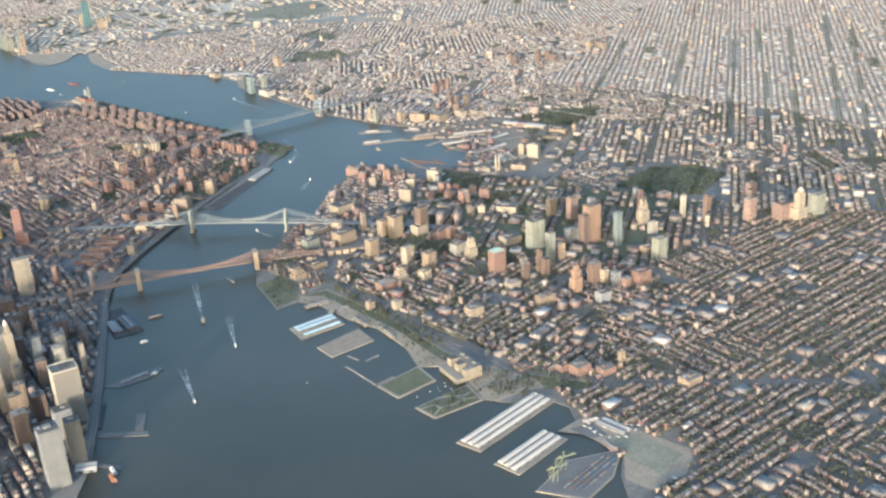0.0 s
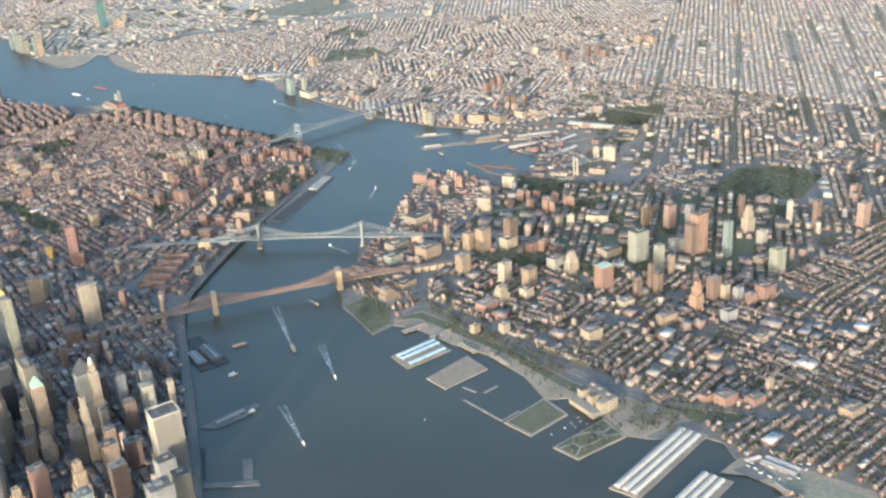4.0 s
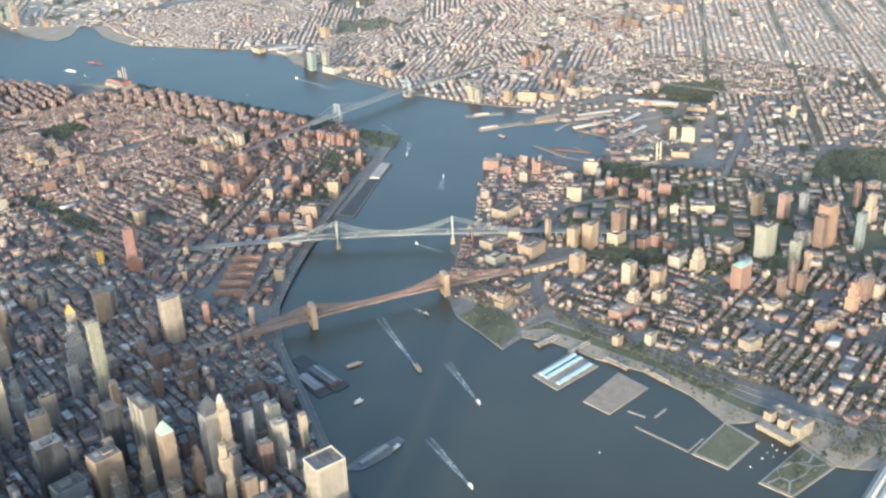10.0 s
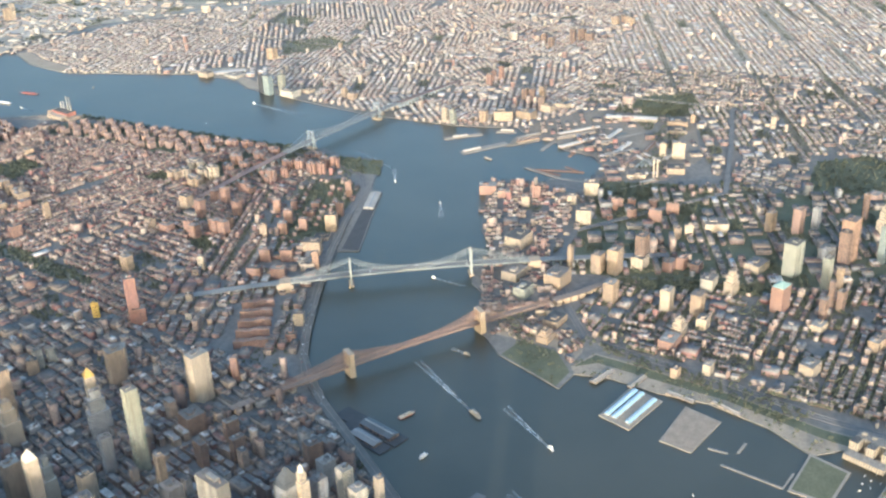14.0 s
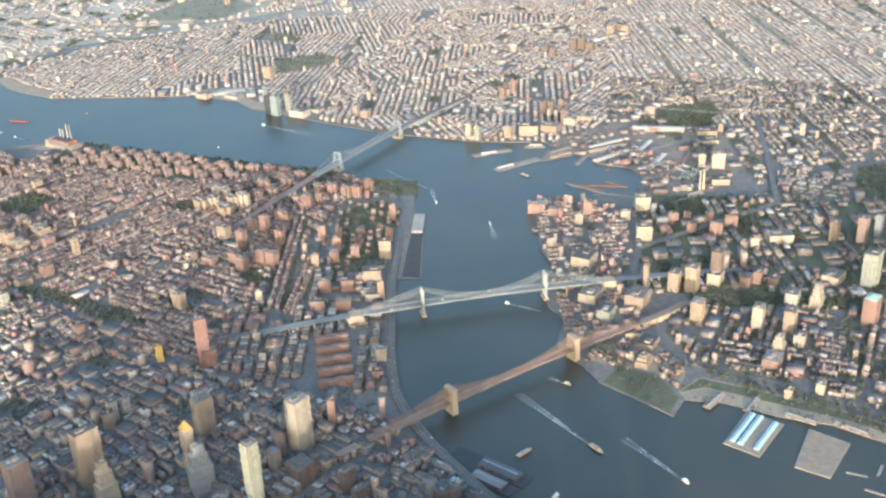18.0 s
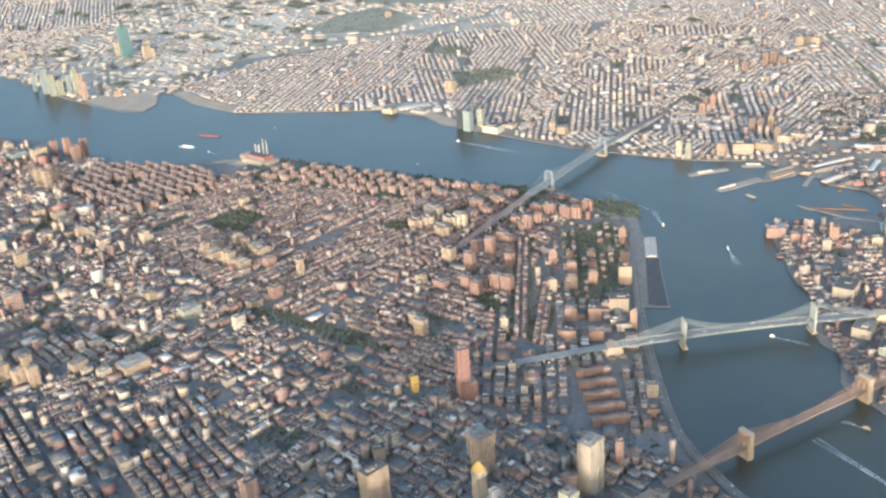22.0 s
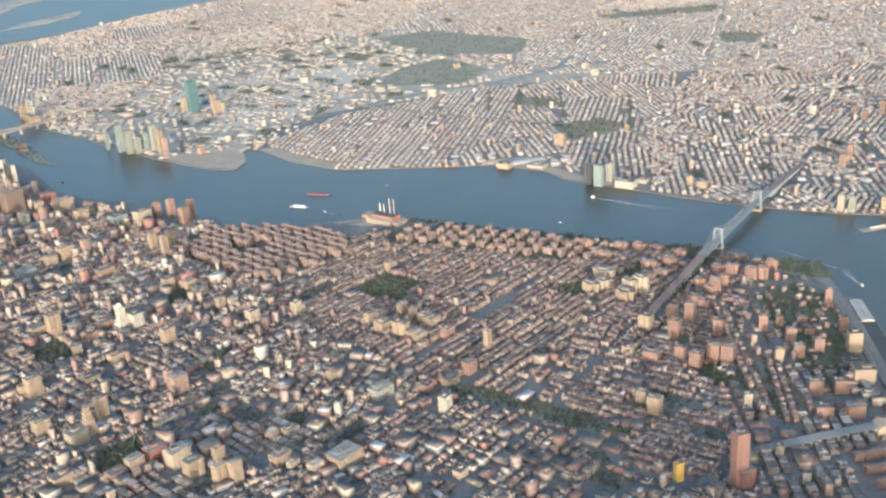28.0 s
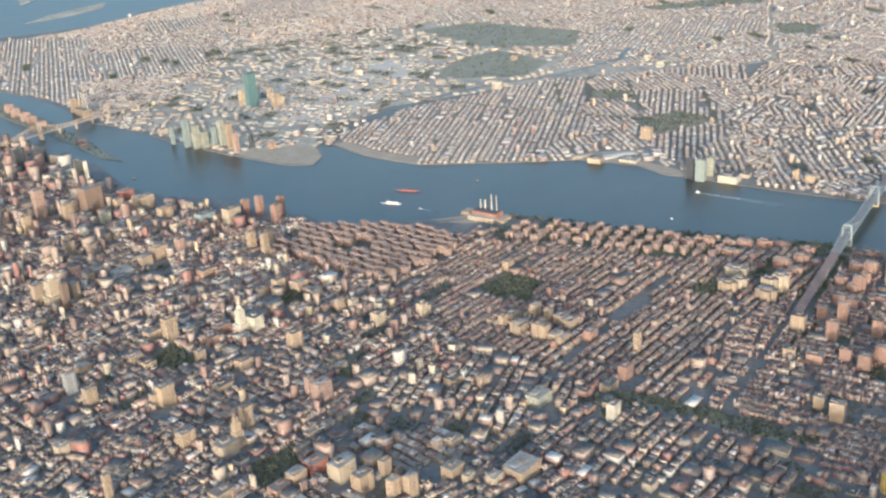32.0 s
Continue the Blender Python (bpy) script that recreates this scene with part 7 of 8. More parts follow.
# finger piers, quay edges and moored hulls of the dockyard basins
for line, wd, m in (([(1366, -704), (1607, -1001)], 12, concrete), ([(1339, -765), (1458, -877)], 10, concrete), ([(1263, -849), (1329, -956)], 16, rust), ([(1080, -517), (963, -708), (929, -857)], 11, concrete), ([(1064, -575), (1057, -789)], 10, rust), ([(929, -857), (1030, -975)], 10, concrete), ([(887, -966), (995, -1119)], 12, concrete)):
    tagged(part("quay_edge", strip(Shape(), line, wd, LAND + 0.9, 0, 3.5), m), "pale stained quay edge in the dockyard", "quay", kind="structure")
for line, wd in (([(1400, -690), (1600, -935)], 26), ([(1330, -800), (1430, -905)], 24), ([(1200, -860), (1280, -975)], 30), ([(985, -815), (1060, -900)], 24)):
    tagged(part("dry_dock", strip(Shape(), line, wd, LAND + 0.45, 0, 0.2), water_surface), "flooded dry dock basin in the dockyard", "water", kind="structure")
WHARF = [(1341, -386), (1436, -532), (1570, -540), (1496, -414)]
pier(WHARF, LAND - 0.2, yard_ground, "broad brown wharf at the dockyard mouth")
for p, q, w, roof, lab in (((1395, -430), (1470, -520), 24, rust, "rusty-roofed wharf shed"), ((1440, -425), (1530, -520), 20, concrete, "grey-roofed wharf shed"), ((1535, -612), (1668, -795), 26, white_roof, "long pale-roofed fitting shed"), ((1475, -612), (1590, -782), 18, concrete, "long grey-roofed fitting shed"), ((1151, -865), (1099, -962), 20, rust, "rusty-roofed quay shed"), ((999, -994), (1071, -1056), 20, white_roof, "white-roofed quay store"), ((830, -835), (915, -842), 48, roof_pale_tin, "broad pale tin-roofed hall")):
    shed([(p, q)], w, 9, 12, lab + " in the dockyard", roof, TONES["tan"][0], "dockyard_shed", False)


# islands in the far bay
for ring in ([(6970, 7670), (7400, 7670), (7835, 7510), (8155, 7380), (7785, 7220), (7350, 7365), (7080, 7560)], [(8030, 8360), (8930, 8940), (9500, 8700), (9020, 8410), (8795, 8535)]):
    tagged(part("ground", Shape().prism(ring[::-1], -2, LAND, cap=0), suburb), "low pale island in the far bay", "ground", kind="structure")


# ---- open ground of the far side ----
overlay([(2290, 3300), (2480, 3680), (2980, 4490), (3720, 5490), (4500, 6800), (5600, 7700), (6500, 6850), (7600, 6400), (9000, 5600), (24000, 9000), (24000, -12000), (6500, -4500), (6300, -700), (4600, -650), (4500, 500), (4100, 2000), (3440, 2990), (3160, 3165), (2840, 3285), (2560, 3215), (2420, 3150), (2300, 3165)], LAND + 0.12, suburb, "pale mixed ground of streets, yards and verges", "ground", "ground")
overlay([(3050, 3350), (3350, 4050), (3900, 4350), (4600, 4100), (5200, 3600), (4700, 3050), (4100, 2900), (3500, 3100)], LAND + 0.2, sand_yard, "pale rail yards and works ground", "works_yard", "ground")


overlay(RIVERSIDE, LAND + 0.14, grass, "worn lawns of the riverside estate", "estate_lawn", "grass")
overlay([(1395, 2155), (1440, 2325), (1500, 2150), (1525, 1960), (1440, 1950)], LAND + 0.2, earth, "bare yard round the power station", "works_yard", "ground")


# ---- upper creek and its inlets ----
for line, w in (([(3370, 2935), (3750, 2660), (4050, 2330), (4200, 2000), (4400, 1800), (4700, 1560), (5080, 1480)], 38), ([(4700, 1560), (4790, 1380), (4840, 1220)], 40)):
    s = strip(Shape(), line, w, LAND + 0.3, 0, 0.3)
    tagged(part("water", s, water_surface), "narrow industrial creek", "water", kind="structure")
    CUTS.append((line, w + 20))
# the waterside strip below the raised road
STRIP = [(-905, -1790), (-850, -1700), (-885, -1620), (-780, -1512), (-690, -1352), (-662, -1200), (-607, -1060), (-602, -955), (-560, -935), (-470, -1000), (-520, -1150), (-620, -1400), (-760, -1660), (-800, -1800)]
overlay(STRIP, LAND + 0.25, earth, "bare waterfront earth and sheds below the road", "waterfront", "ground")
SITES.append(STRIP)
overlay([(-560, -940), (-480, -1005), (-530, -1150), (-628, -1400), (-765, -1660), (-802, -1795), (-850, -1765), (-800, -1640), (-665, -1400), (-575, -1150), (-525, -1015)], LAND + 0.45, grass, "worn grass bank below the raised road", "bank", "grass")
for p, q, w in (((-640, -1010), (-560, -1060), 26), ((-650, -1120), (-575, -1160), 20), ((-690, -1310), (-650, -1230), 22), ((-735, -1440), (-680, -1360), 16)):
    shed([(p, q)], w, 7, 9.5, "low waterfront shed with a dull roof", concrete, TONES["tan"][0], "waterfront_shed")


FOOT = [(-400, -650), (-300, -690), (-290, -880), (-400, -960), (-470, -960), (-545, -935), (-455, -870), (-430, -760)]
overlay(FOOT, LAND + 0.16, earth, "dusty lots and yards at the bridge foot", "lot", "ground")
district("foot_warehouses", FOOT, 48, (60, 34), (16, 5), (11, 4), wall_row, roof_mix, "low brick warehouses at the bridge foot", street_w=(14, 16), yard=4, tall=0.05, tall_h=(18, 24), trees=0.7, gap=0.25, merge=0.2)
SITES.append(FOOT)

GREEN = [(-835, -1870), (-775, -1900), (-760, -2010), (-765, -2235), (-850, -2150), (-875, -2020), (-905, -1950)]
FORECOURT = [(-912, -1810), (-770, -1832), (-805, -1890), (-818, -2010), (-861, -2060), (-913, -2004), (-997, -1949), (-996, -1905)]
overlay(FORECOURT, LAND + 0.3, earth, "dusty car park and scrub beside the warehouse", "car_park", "ground")
SITES.append(FORECOURT)
x, y = scattered(shrunk(FORECOURT, 0.92), 330)
grove("trees", x, y, 9, "scrubby trees beside the warehouse", clumps=6)
overlay(GREEN, LAND + 0.2, grass, "rough grass between the road and the cargo piers", "verge", "grass")
SITES.append(GREEN)
grove("trees", *scattered(GREEN, 300), 11, "trees on rough grass beside the cargo piers", clumps=6)
lorry_rnd = random.Random(9)
for k in range(24):
    ex, ny_ = -1010 + lorry_rnd.uniform(-55, 45), -2330 + lorry_rnd.uniform(-70, 90)
    ob = thing("lorry", ex, ny_, LAND + 0.5, "parked lorry with a pale box body on the yard", "lorry", "parked lorries", az=lorry_rnd.choice((18, 108)))
    part("box_body", Shape().box(0, -1.5, 1.0, 3.9, 2.6, 10), hull_paint, ob)
    part("cab", Shape().box(0, 5.0, 0.5, 3.0, 2.5, 2.4), box_paints[k % 4], ob)

# ---- parks and trees ----
for key, ring in PARKS.items():
    far = key in ("calvary", "mount_zion")
    # these parks take the paler grass, haze put into the lawn colour
    pale = far or key in ("ridge", "linden", "golden", "mccarren", "roosevelt_park")
    overlay(ring, LAND + 0.35, pale_grass if pale else grass, "pale cemetery lawn with few trees" if far else "worn park lawn among trees", "park_lawn", "grass")
    dense = {"calvary": 3000, "mount_zion": 3000, "ridge": 1000, "linden": 1000, "golden": 600, "bank": 600, "mccarren": 520, "fort_greene": 330, "tompkins": 170, "roosevelt_park": 130, "pier_one": 700, "roosevelt_lawn": 500, "corlears": 420, "east_river": 260}.get(key, 120)
    grove("park_trees", *scattered(ring, dense), 13, "stand of dull green park trees", clumps=7)
for ring, each, lab in ((ESTATE, 330, "trees between the housing blocks"), (RIVERSIDE, 420, "trees between the riverside slabs"), ([(1330, 1430), (1372, 1440), (1460, 1765), (1500, 1960), (1440, 1950), (1420, 1790)], 170, "trees between the drive and the river"), (STRIP, 900, "young trees along the waterfront"), (shrunk(P6, 0.85), 380, "young trees on the planted pier"),
                        ([(590, -880), (960, -830), (960, -1350), (560, -1350)], 230, "trees between the housing blocks"), ([(700, 560), (1120, 420), (1150, 820), (900, 1000), (620, 950)], 420, "trees on the estate lawns"),
                        ([(0, 120), (700, 150), (850, 260), (700, 420), (0, 280)], 420, "trees along the river drive estates"), ([(-760, -1560), (-700, -1640), (-560, -1380), (-470, -1150), (-380, -960), (-420, -950), (-520, -1130)], 200, "trees below the raised road"),
                        ([(120, 560), (420, 640), (520, 820), (230, 880)], 420, "trees on the estate lawns"), ([(-300, -640), (-200, -700), (-390, -830), (-470, -760)], 260, "trees by the bridge foot"),
                        ([(-980, -1830), (-900, -1900), (-820, -2000), (-930, -2080)], 450, "trees beside the cargo piers"), ([(-900, 150), (-640, 60), (-700, -60), (-980, 20)], 420, "trees near the bridge approach")):
    x, y = scattered(ring, each)
    ok = np.ones(len(x), bool)
    for e, n, r in FEET:
        ok &= np.hypot(x - e, y - n) > r
    grove("trees", x[ok], y[ok], 12, lab, clumps=6)


# tree lines along the long avenues
for line in AVENUES:
    px, py = [], []
    for (x0, y0), (x1, y1) in zip(line, line[1:]):
        d = math.hypot(x1 - x0, y1 - y0)
        k = np.arange(0, d, 11.0) + rng.normal(0, 2, len(np.arange(0, d, 11.0)))
        for sd in (-8, 8):
            keep = rng.random(len(k)) < 0.75
            px.append((x0 + (x1 - x0) * k / d - (y1 - y0) / d * sd)[keep]), py.append((y0 + (y1 - y0) * k / d + (x1 - x0) / d * sd)[keep])
    grove("avenue_trees", np.concatenate(px), np.concatenate(py), 10, "dull green trees along a long avenue", clumps=5)


# ---- riverside drives ----
def drive(line, width, z, label, material):
    s = Shape().ribbon([(x, y, LAND + z - 0.6) for x, y in line], width, 1.2)
    ob = tagged(part("road", s, material), label, "road", kind="structure")
    part("median", Shape().ribbon([(x, y, LAND + z + 0.35) for x, y in line], 1.2, 0.7), concrete, ob)
    for sd in (0, 1):
        part("parapet", Shape().ribbon([(x, y, LAND + z + 0.5) for x, y in grown(line, width - 1)[sd]], 0.8, 1.0), concrete, ob)
    if z > 2:
        for (x0, y0), (x1, y1) in zip(line, line[1:]):
            n = max(1, int(math.hypot(x1 - x0, y1 - y0) / 55))
            for k in range(n):
                x, y = x0 + (x1 - x0) * k / n, y0 + (y1 - y0) * k / n
                part("column", Shape().box(x, y, LAND - 1, LAND + z - 1.2, width * 0.7, 2.2, math.degrees(math.atan2(x1 - x0, y1 - y0))), concrete, ob)
    return ob


# downtown's shade over the raised drive is put into this darker road colour
road_light = plain("concrete_road", (0.14, 0.13, 0.117), 0.9)
drive(FDR[:11], 30, 7.5, "raised concrete river drive on columns", road_light)
drive(FDR[10:], 26, 0.7, "asphalt river drive along the shore", road_pale)
drive(BQE[:9], 26, 0.7, "asphalt expressway with pale parapets", road_pale)
drive(BQE[8:], 26, 8.0, "raised expressway on columns", road_pale)

overlay(shrunk(ROOSEVELT_ISLAND, 0.96), LAND + 0.3, pale_grass, "pale worn grass on the river island", "island_lawn", "grass")
overlay([(2270, 3140), (2400, 3130), (2550, 3200), (2640, 3330), (2500, 3600), (2440, 3640), (2290, 3330)], LAND + 0.3, earth, "bare waste ground at the creek mouth", "waste_ground", "ground")
SITES.append([(2265, 3130), (2400, 3120), (2560, 3200), (2650, 3330), (2500, 3600), (2430, 3640), (2250, 3300)])
overlay([(2270, 2560), (2420, 2880), (2640, 3130), (2690, 3060), (2520, 2860), (2370, 2560)], LAND + 0.3, earth, "bare waste ground along the shore", "waste_ground", "ground")
SITES.append([(2260, 2545), (2410, 2890), (2640, 3140), (2700, 3060), (2530, 2860), (2380, 2550)])
overlay([(1990, 1020), (2100, 1265), (2240, 1390), (2335, 1660), (2390, 1640), (2290, 1350), (2160, 1190), (2060, 1000)], LAND + 0.3, earth, "bare waste ground along the shore", "waste_ground", "ground")
SITES.append([(1980, 1010), (2095, 1270), (2235, 1395), (2335, 1670), (2400, 1640), (2300, 1340), (2170, 1180), (2070, 990)])
grove("island_trees", *scattered(shrunk(ROOSEVELT_ISLAND, 0.93), 700), 12, "trees on the narrow river island", clumps=5)
for e, n, h, w in ((3040, 5215, 50, 60), (3120, 5330, 62, 60), (3220, 5440, 60, 60), (3330, 5580, 60, 60), (3450, 5700, 60, 60), (2700, 4760, 24, 60), (2620, 4690, 18, 50)):
    tower(e, n, h, w, 26, 40, "pink", "slab", "on the narrow river island")
# far power plant with three stacks on the other shore
FEET.append((3350, 5085, 120))
plant = thing("power_plant", 3350, 5085, LAND - 0.5, "tan power plant with three tall stacks on the far shore", "power station", az=35)
part("boiler_house", Shape().box(0, 0, 0, 45, 60, 150, cap=0), TONES["tan"][0], plant)
part("roof", Shape().box(0, 0, 45.02, 46, 57, 146), tower_roof, plant)
for y in (-50, 0, 50):
    st = part("chimney", Shape().tube(10, y, 46, 148, 5.5, 4.2, 12), TONES["white"][0], plant, "tall pale stack with a dark rim")
    part("rim", Shape().tube(10, y, 148, 150, 4.6, 4.6, 12), plant_metal, st)
# the waterside end of the far district
tower(1890, 4300, 152, 22, 86, 29, "dark", "slab", "at the river shore", what="tall slab with white end walls")
for s in (-1, 1):
    (ax, ay), (rx, ry) = turned(29)
    tagged(part("end_wall", Shape().box(1890 + s * ax * 43.8, 4300 + s * ay * 43.8, LAND, 154, 24.0, 1.4, 29), glow_white), "white marble end wall of the tall slab", "wall", kind="structure")

# ---- far shore sheds ----
shed([((2335, 1590), (2425, 1410))], 52, 11, 14, "long white-roofed shed on the far shore", white_roof, TONES["white"][0], "riverside_shed")
shed([((2345, 1735), (2400, 1630))], 40, 12, 14, "cream warehouse shed on the far shore", TONES["cream"][0], TONES["cream"][0], "riverside_shed")
SITES.append([(2300, 1770), (2470, 1660), (2500, 1390), (2400, 1360), (2310, 1600)])
overlay([(2320, 1765), (2460, 1650), (2490, 1400), (2400, 1380), (2330, 1600)], LAND + 0.22, suburb, "pale works yard on the far shore", "works_yard", "ground")


# ---- boats and their wakes ----
hull_white = plain("white_hull", (0.62, 0.60, 0.56), 0.5, 0, 0.08)
hull_dark = plain("dark_hull", (0.07, 0.07, 0.075), 0.6)
hull_red = plain("red_hull", (0.25, 0.09, 0.075), 0.6)
hull_buff = plain("buff_superstructure", (0.46, 0.38, 0.27), 0.6)


def foam_mat(name, cover):
    m, n, l, b = nodes_of(name, 0.5)
    t = noise_of(n, l, 0.16, 5, 0.6)
    r = ramp(n, [(0.30, (0.12, 0.125, 0.12)), (0.46, (0.42, 0.43, 0.42)), (0.60, (0.72, 0.73, 0.72))])
    l.new(t.outputs[0], r.inputs[0])
    l.new(r.outputs[0], b.inputs["Base Color"])
    a = ramp(n, [(0.30, (cover * 0.15,) * 3), (0.55, (cover,) * 3)])
    l.new(t.outputs[0], a.inputs[0])
    l.new(a.outputs[0], b.inputs["Alpha"])
    return m


foams = [foam_mat(f"{word}_foam", c) for word, c in (("thick", 0.95), ("broken", 0.7), ("thin", 0.45), ("faint", 0.28))]


def wake(e, n, az, length, spread):
    """Two foam lines that part behind a boat, thinning out, and the churned strip between."""
    s = Shape()
    (ax, ay), (rx, ry) = turned(az)
    steps = [i / 8 for i in range(9)]
    for c in (-0.5, 0, 0.5):
        pts = [(e - ax * length * k + rx * c * spread * (0.12 + 1.2 * k), n - ay * length * k + ry * c * spread * (0.12 + 1.2 * k)) for k in steps]
        for i in range(8 if c else 6):
            w0, w1 = (2.6 + 0.7 * i, 2.6 + 0.7 * (i + 1)) if c else (6.5 + 0.6 * i, 6.5 + 0.6 * (i + 1))
            p, q = pts[i], pts[i + 1]
            k = len(s.v)
            s.v += [(p[0] + rx * w0 / 2, p[1] + ry * w0 / 2, 0.3), (q[0] + rx * w1 / 2, q[1] + ry * w1 / 2, 0.3), (q[0] - rx * w1 / 2, q[1] - ry * w1 / 2, 0.3), (p[0] - rx * w0 / 2, p[1] - ry * w0 / 2, 0.3)]
            s.f.append((k, k + 3, k + 2, k + 1)), s.m.append(min(3, i // 2 + (0 if c else 1) * (i > 0)))
    return tagged(part("boat_wake", s, foams), "white foam wake trailing behind a boat", "wake", kind="structure")


def boat(e, n, az, length, label, hull_mat=hull_white, cabin_mat=hull_white, name="ferry", trail=0.0, spread=20.0, decks=2):
    ob = thing(name, e, n, 0, label, "boat", az=az)
    w = length * (0.26 if length < 70 else 0.15)
    k = min(1.0, 0.25 + length / 32)
    ring = [(-w / 2, -length / 2), (w / 2, -length / 2), (w / 2, length * 0.25), (w * 0.28, length * 0.42), (0, length / 2), (-w * 0.28, length * 0.42), (-w / 2, length * 0.25)]
    part("hull", Shape().prism(inset(ring, 0.86), -1, 3.2 * k, ring), hull_mat, ob)
    part("deck", Shape().prism(inset(ring, 0.9), 3.22 * k, 3.5 * k), hull_buff if cabin_mat is hull_buff else plant_metal, ob)
    for i in range(decks):
        part("cabin", Shape().box(0, -length * (0.05 + 0.04 * i), (3.52 + i * 2.9) * k, (6.4 + i * 2.9) * k, w * (0.78 - 0.12 * i), length * (0.6 - 0.14 * i)), cabin_mat, ob)
    z = (3.52 + decks * 2.9) * k
    part("wheelhouse", Shape().box(0, length * 0.12, z, z + 2.8 * k, w * 0.4, length * 0.1), cabin_mat, ob)
    part("funnel", Shape().tube(0, -length * 0.16, z, z + 3.5 * k, w * 0.08, w * 0.07, 8), hull_dark, ob)
    if trail:
        (ax, ay), _ = turned(az)
        wake(e - ax * length * 0.3, n - ay * length * 0.3, az, trail, spread)
    return ob


boat(-865, -700, 227, 62, "large buff and dark car ferry under way", hull_dark, hull_buff, "car_ferry", 330, 14)
boat(-985, -935, 228, 26, "white passenger boat leaving a wide wake", trail=230, spread=14)
boat(-1348, -1035, 222, 26, "white passenger boat leaving a wake", trail=230, spread=14)
boat(-545, -606, 210, 30, "small dark tug with a barge", hull_dark, hull_buff, "tug", 60, 8)
boat(-1112, -1316, 60, 9, "small white motor boat", name="motor_boat", decks=1)
boat(625, -235, 75, 22, "white passenger boat heading upriver", trail=140, spread=14)
boat(830, 20, 253, 24, "white passenger boat rounding the bend", trail=160, spread=14)
wake(1000, 90, 222, 290, 10)
boat(-45, -372, 20, 20, "small white ferry below the bridge", trail=120, spread=8)
boat(1845, 2520, 8, 150, "red-hulled tanker at anchor in the river", hull_red, hull_red, "tanker", decks=1)
boat(1660, 2560, 8, 110, "white ship at anchor in the river", hull_white, hull_white, "ship")
boat(1590, 2400, 25, 18, "small white launch under way", trail=110, spread=5, decks=1)
boat(1820, 1105, 24, 26, "white passenger boat with a long curving wake", trail=400, spread=24)
for i, (e, n) in enumerate(((-985, -1735), (-1000, -1752), (-968, -1758), (-950, -1745), (-1015, -1725), (-1060, -1700), (-940, -1775), (-975, -1780))):
    boat(e, n, 40 + 37 * i, 5 + i % 3, "small moored motor boat between the piers", name="motor_boat", decks=1)
boat(1440, 2940, 25, 55, "white excursion boat moored at the shore")
boat(1985, 2185, 30, 22, "small dark tug on the river", hull_dark, hull_buff, "tug", decks=1)
boat(2030, 4085, 20, 26, "small dark barge near the island", hull_dark, hull_buff, "tug", decks=1)
boat(1475, 1230, 15, 12, "small white motor boat near the shore", name="motor_boat", decks=1)
boat(-1330, -2520, 60, 40, "moored dark barge beside the quay", hull_dark, hull_buff, "barge", decks=1)
boat(-1080, -600, 120, 34, "moored white excursion ship beside the wharf")
boat(-900, -505, 130, 60, "moored tall red-hulled museum ship", hull_red, hull_buff, "museum_ship", decks=1)
boat(-1250, -790, 110, 30, "white ferry moored at a pier")
boat(-1780, -1075, 30, 60, "orange-red commuter ferry at its slip", hull_red, plain("orange_paint", (0.45, 0.20, 0.08), 0.6), "commuter_ferry")
boat(-1750, -1050, 30, 50, "white ferry at its slip", hull_white, hull_white)
boat(1170, -330, 40, 60, "moored dark barge at the dockyard", hull_dark, hull_buff, "barge", decks=1)


# ---- two long double rows of tenements between dark tree-lined streets ----
def double_row(a, b, wide):
    """Two rows of narrow houses back to back along the line from a to b, with a yard between them."""
    length, az = math.hypot(b[0] - a[0], b[1] - a[1]), math.degrees(math.atan2(b[0] - a[0], b[1] - a[1]))
    (ax, ay), (rx, ry) = turned(az)
    X = []
    for side in (-1, 1):
        u = 0.0
        while u < length:
            front = rng.choice((7.5, 7.5, 8.5, 11, 15)) * rng.uniform(0.9, 1.1)
            if rng.random() > 0.05 and u % 150 > 13:
                deep = rng.uniform(0.3, 0.42) * wide
                v = side * (wide - deep) / 2
                X.append((a[0] + (u + front / 2) * ax + v * rx, a[1] + (u + front / 2) * ay + v * ry, deep, front, rng.choice((14, 16, 17, 19, 23)) * rng.uniform(0.9, 1.1)))
            u += front
    X = np.array(X)
    hut = X[rng.random(len(X)) < 0.6]
    v1, f1, m1 = boxes(X[:, 0], X[:, 1], X[:, 2], X[:, 3] * 0.98, X[:, 4], np.full(len(X), az), np.full(len(X), LAND - 0.5))
    v2, f2, m2 = boxes(hut[:, 0], hut[:, 1], hut[:, 2] * 0.3, hut[:, 3] * 0.4, np.full(len(hut), 3.2), np.full(len(hut), az), LAND - 0.5 + hut[:, 4])
    tagged(new("tenement_rows", quad_mesh("tenement_rows", np.concatenate([v1, v2]), np.concatenate([f1, f2 + len(v1)]), np.concatenate([m1, m2]), (wall_row, roof_mix))), "long double row of narrow tenements with pale roofs", "buildings", kind="stuff")
    half = wide / 2 + 13
    SITES.append([(p[0] + s * half * rx, p[1] + s * half * ry) for p, s in ((a, -1), (a, 1), (b, 1), (b, -1))])
    for s in (-1, 1):
        t = rng.uniform(0, length, int(length / 9))
        off = s * (wide / 2 + rng.uniform(4, 16, len(t)))
        grove("street_trees", a[0] + t * ax + off * rx, a[1] + t * ay + off * ry, 12, "dull green trees along a tenement street", clumps=5)


double_row((-175, 440), (620, 562), 42)
double_row((-210, 374), (235, 404), 40)

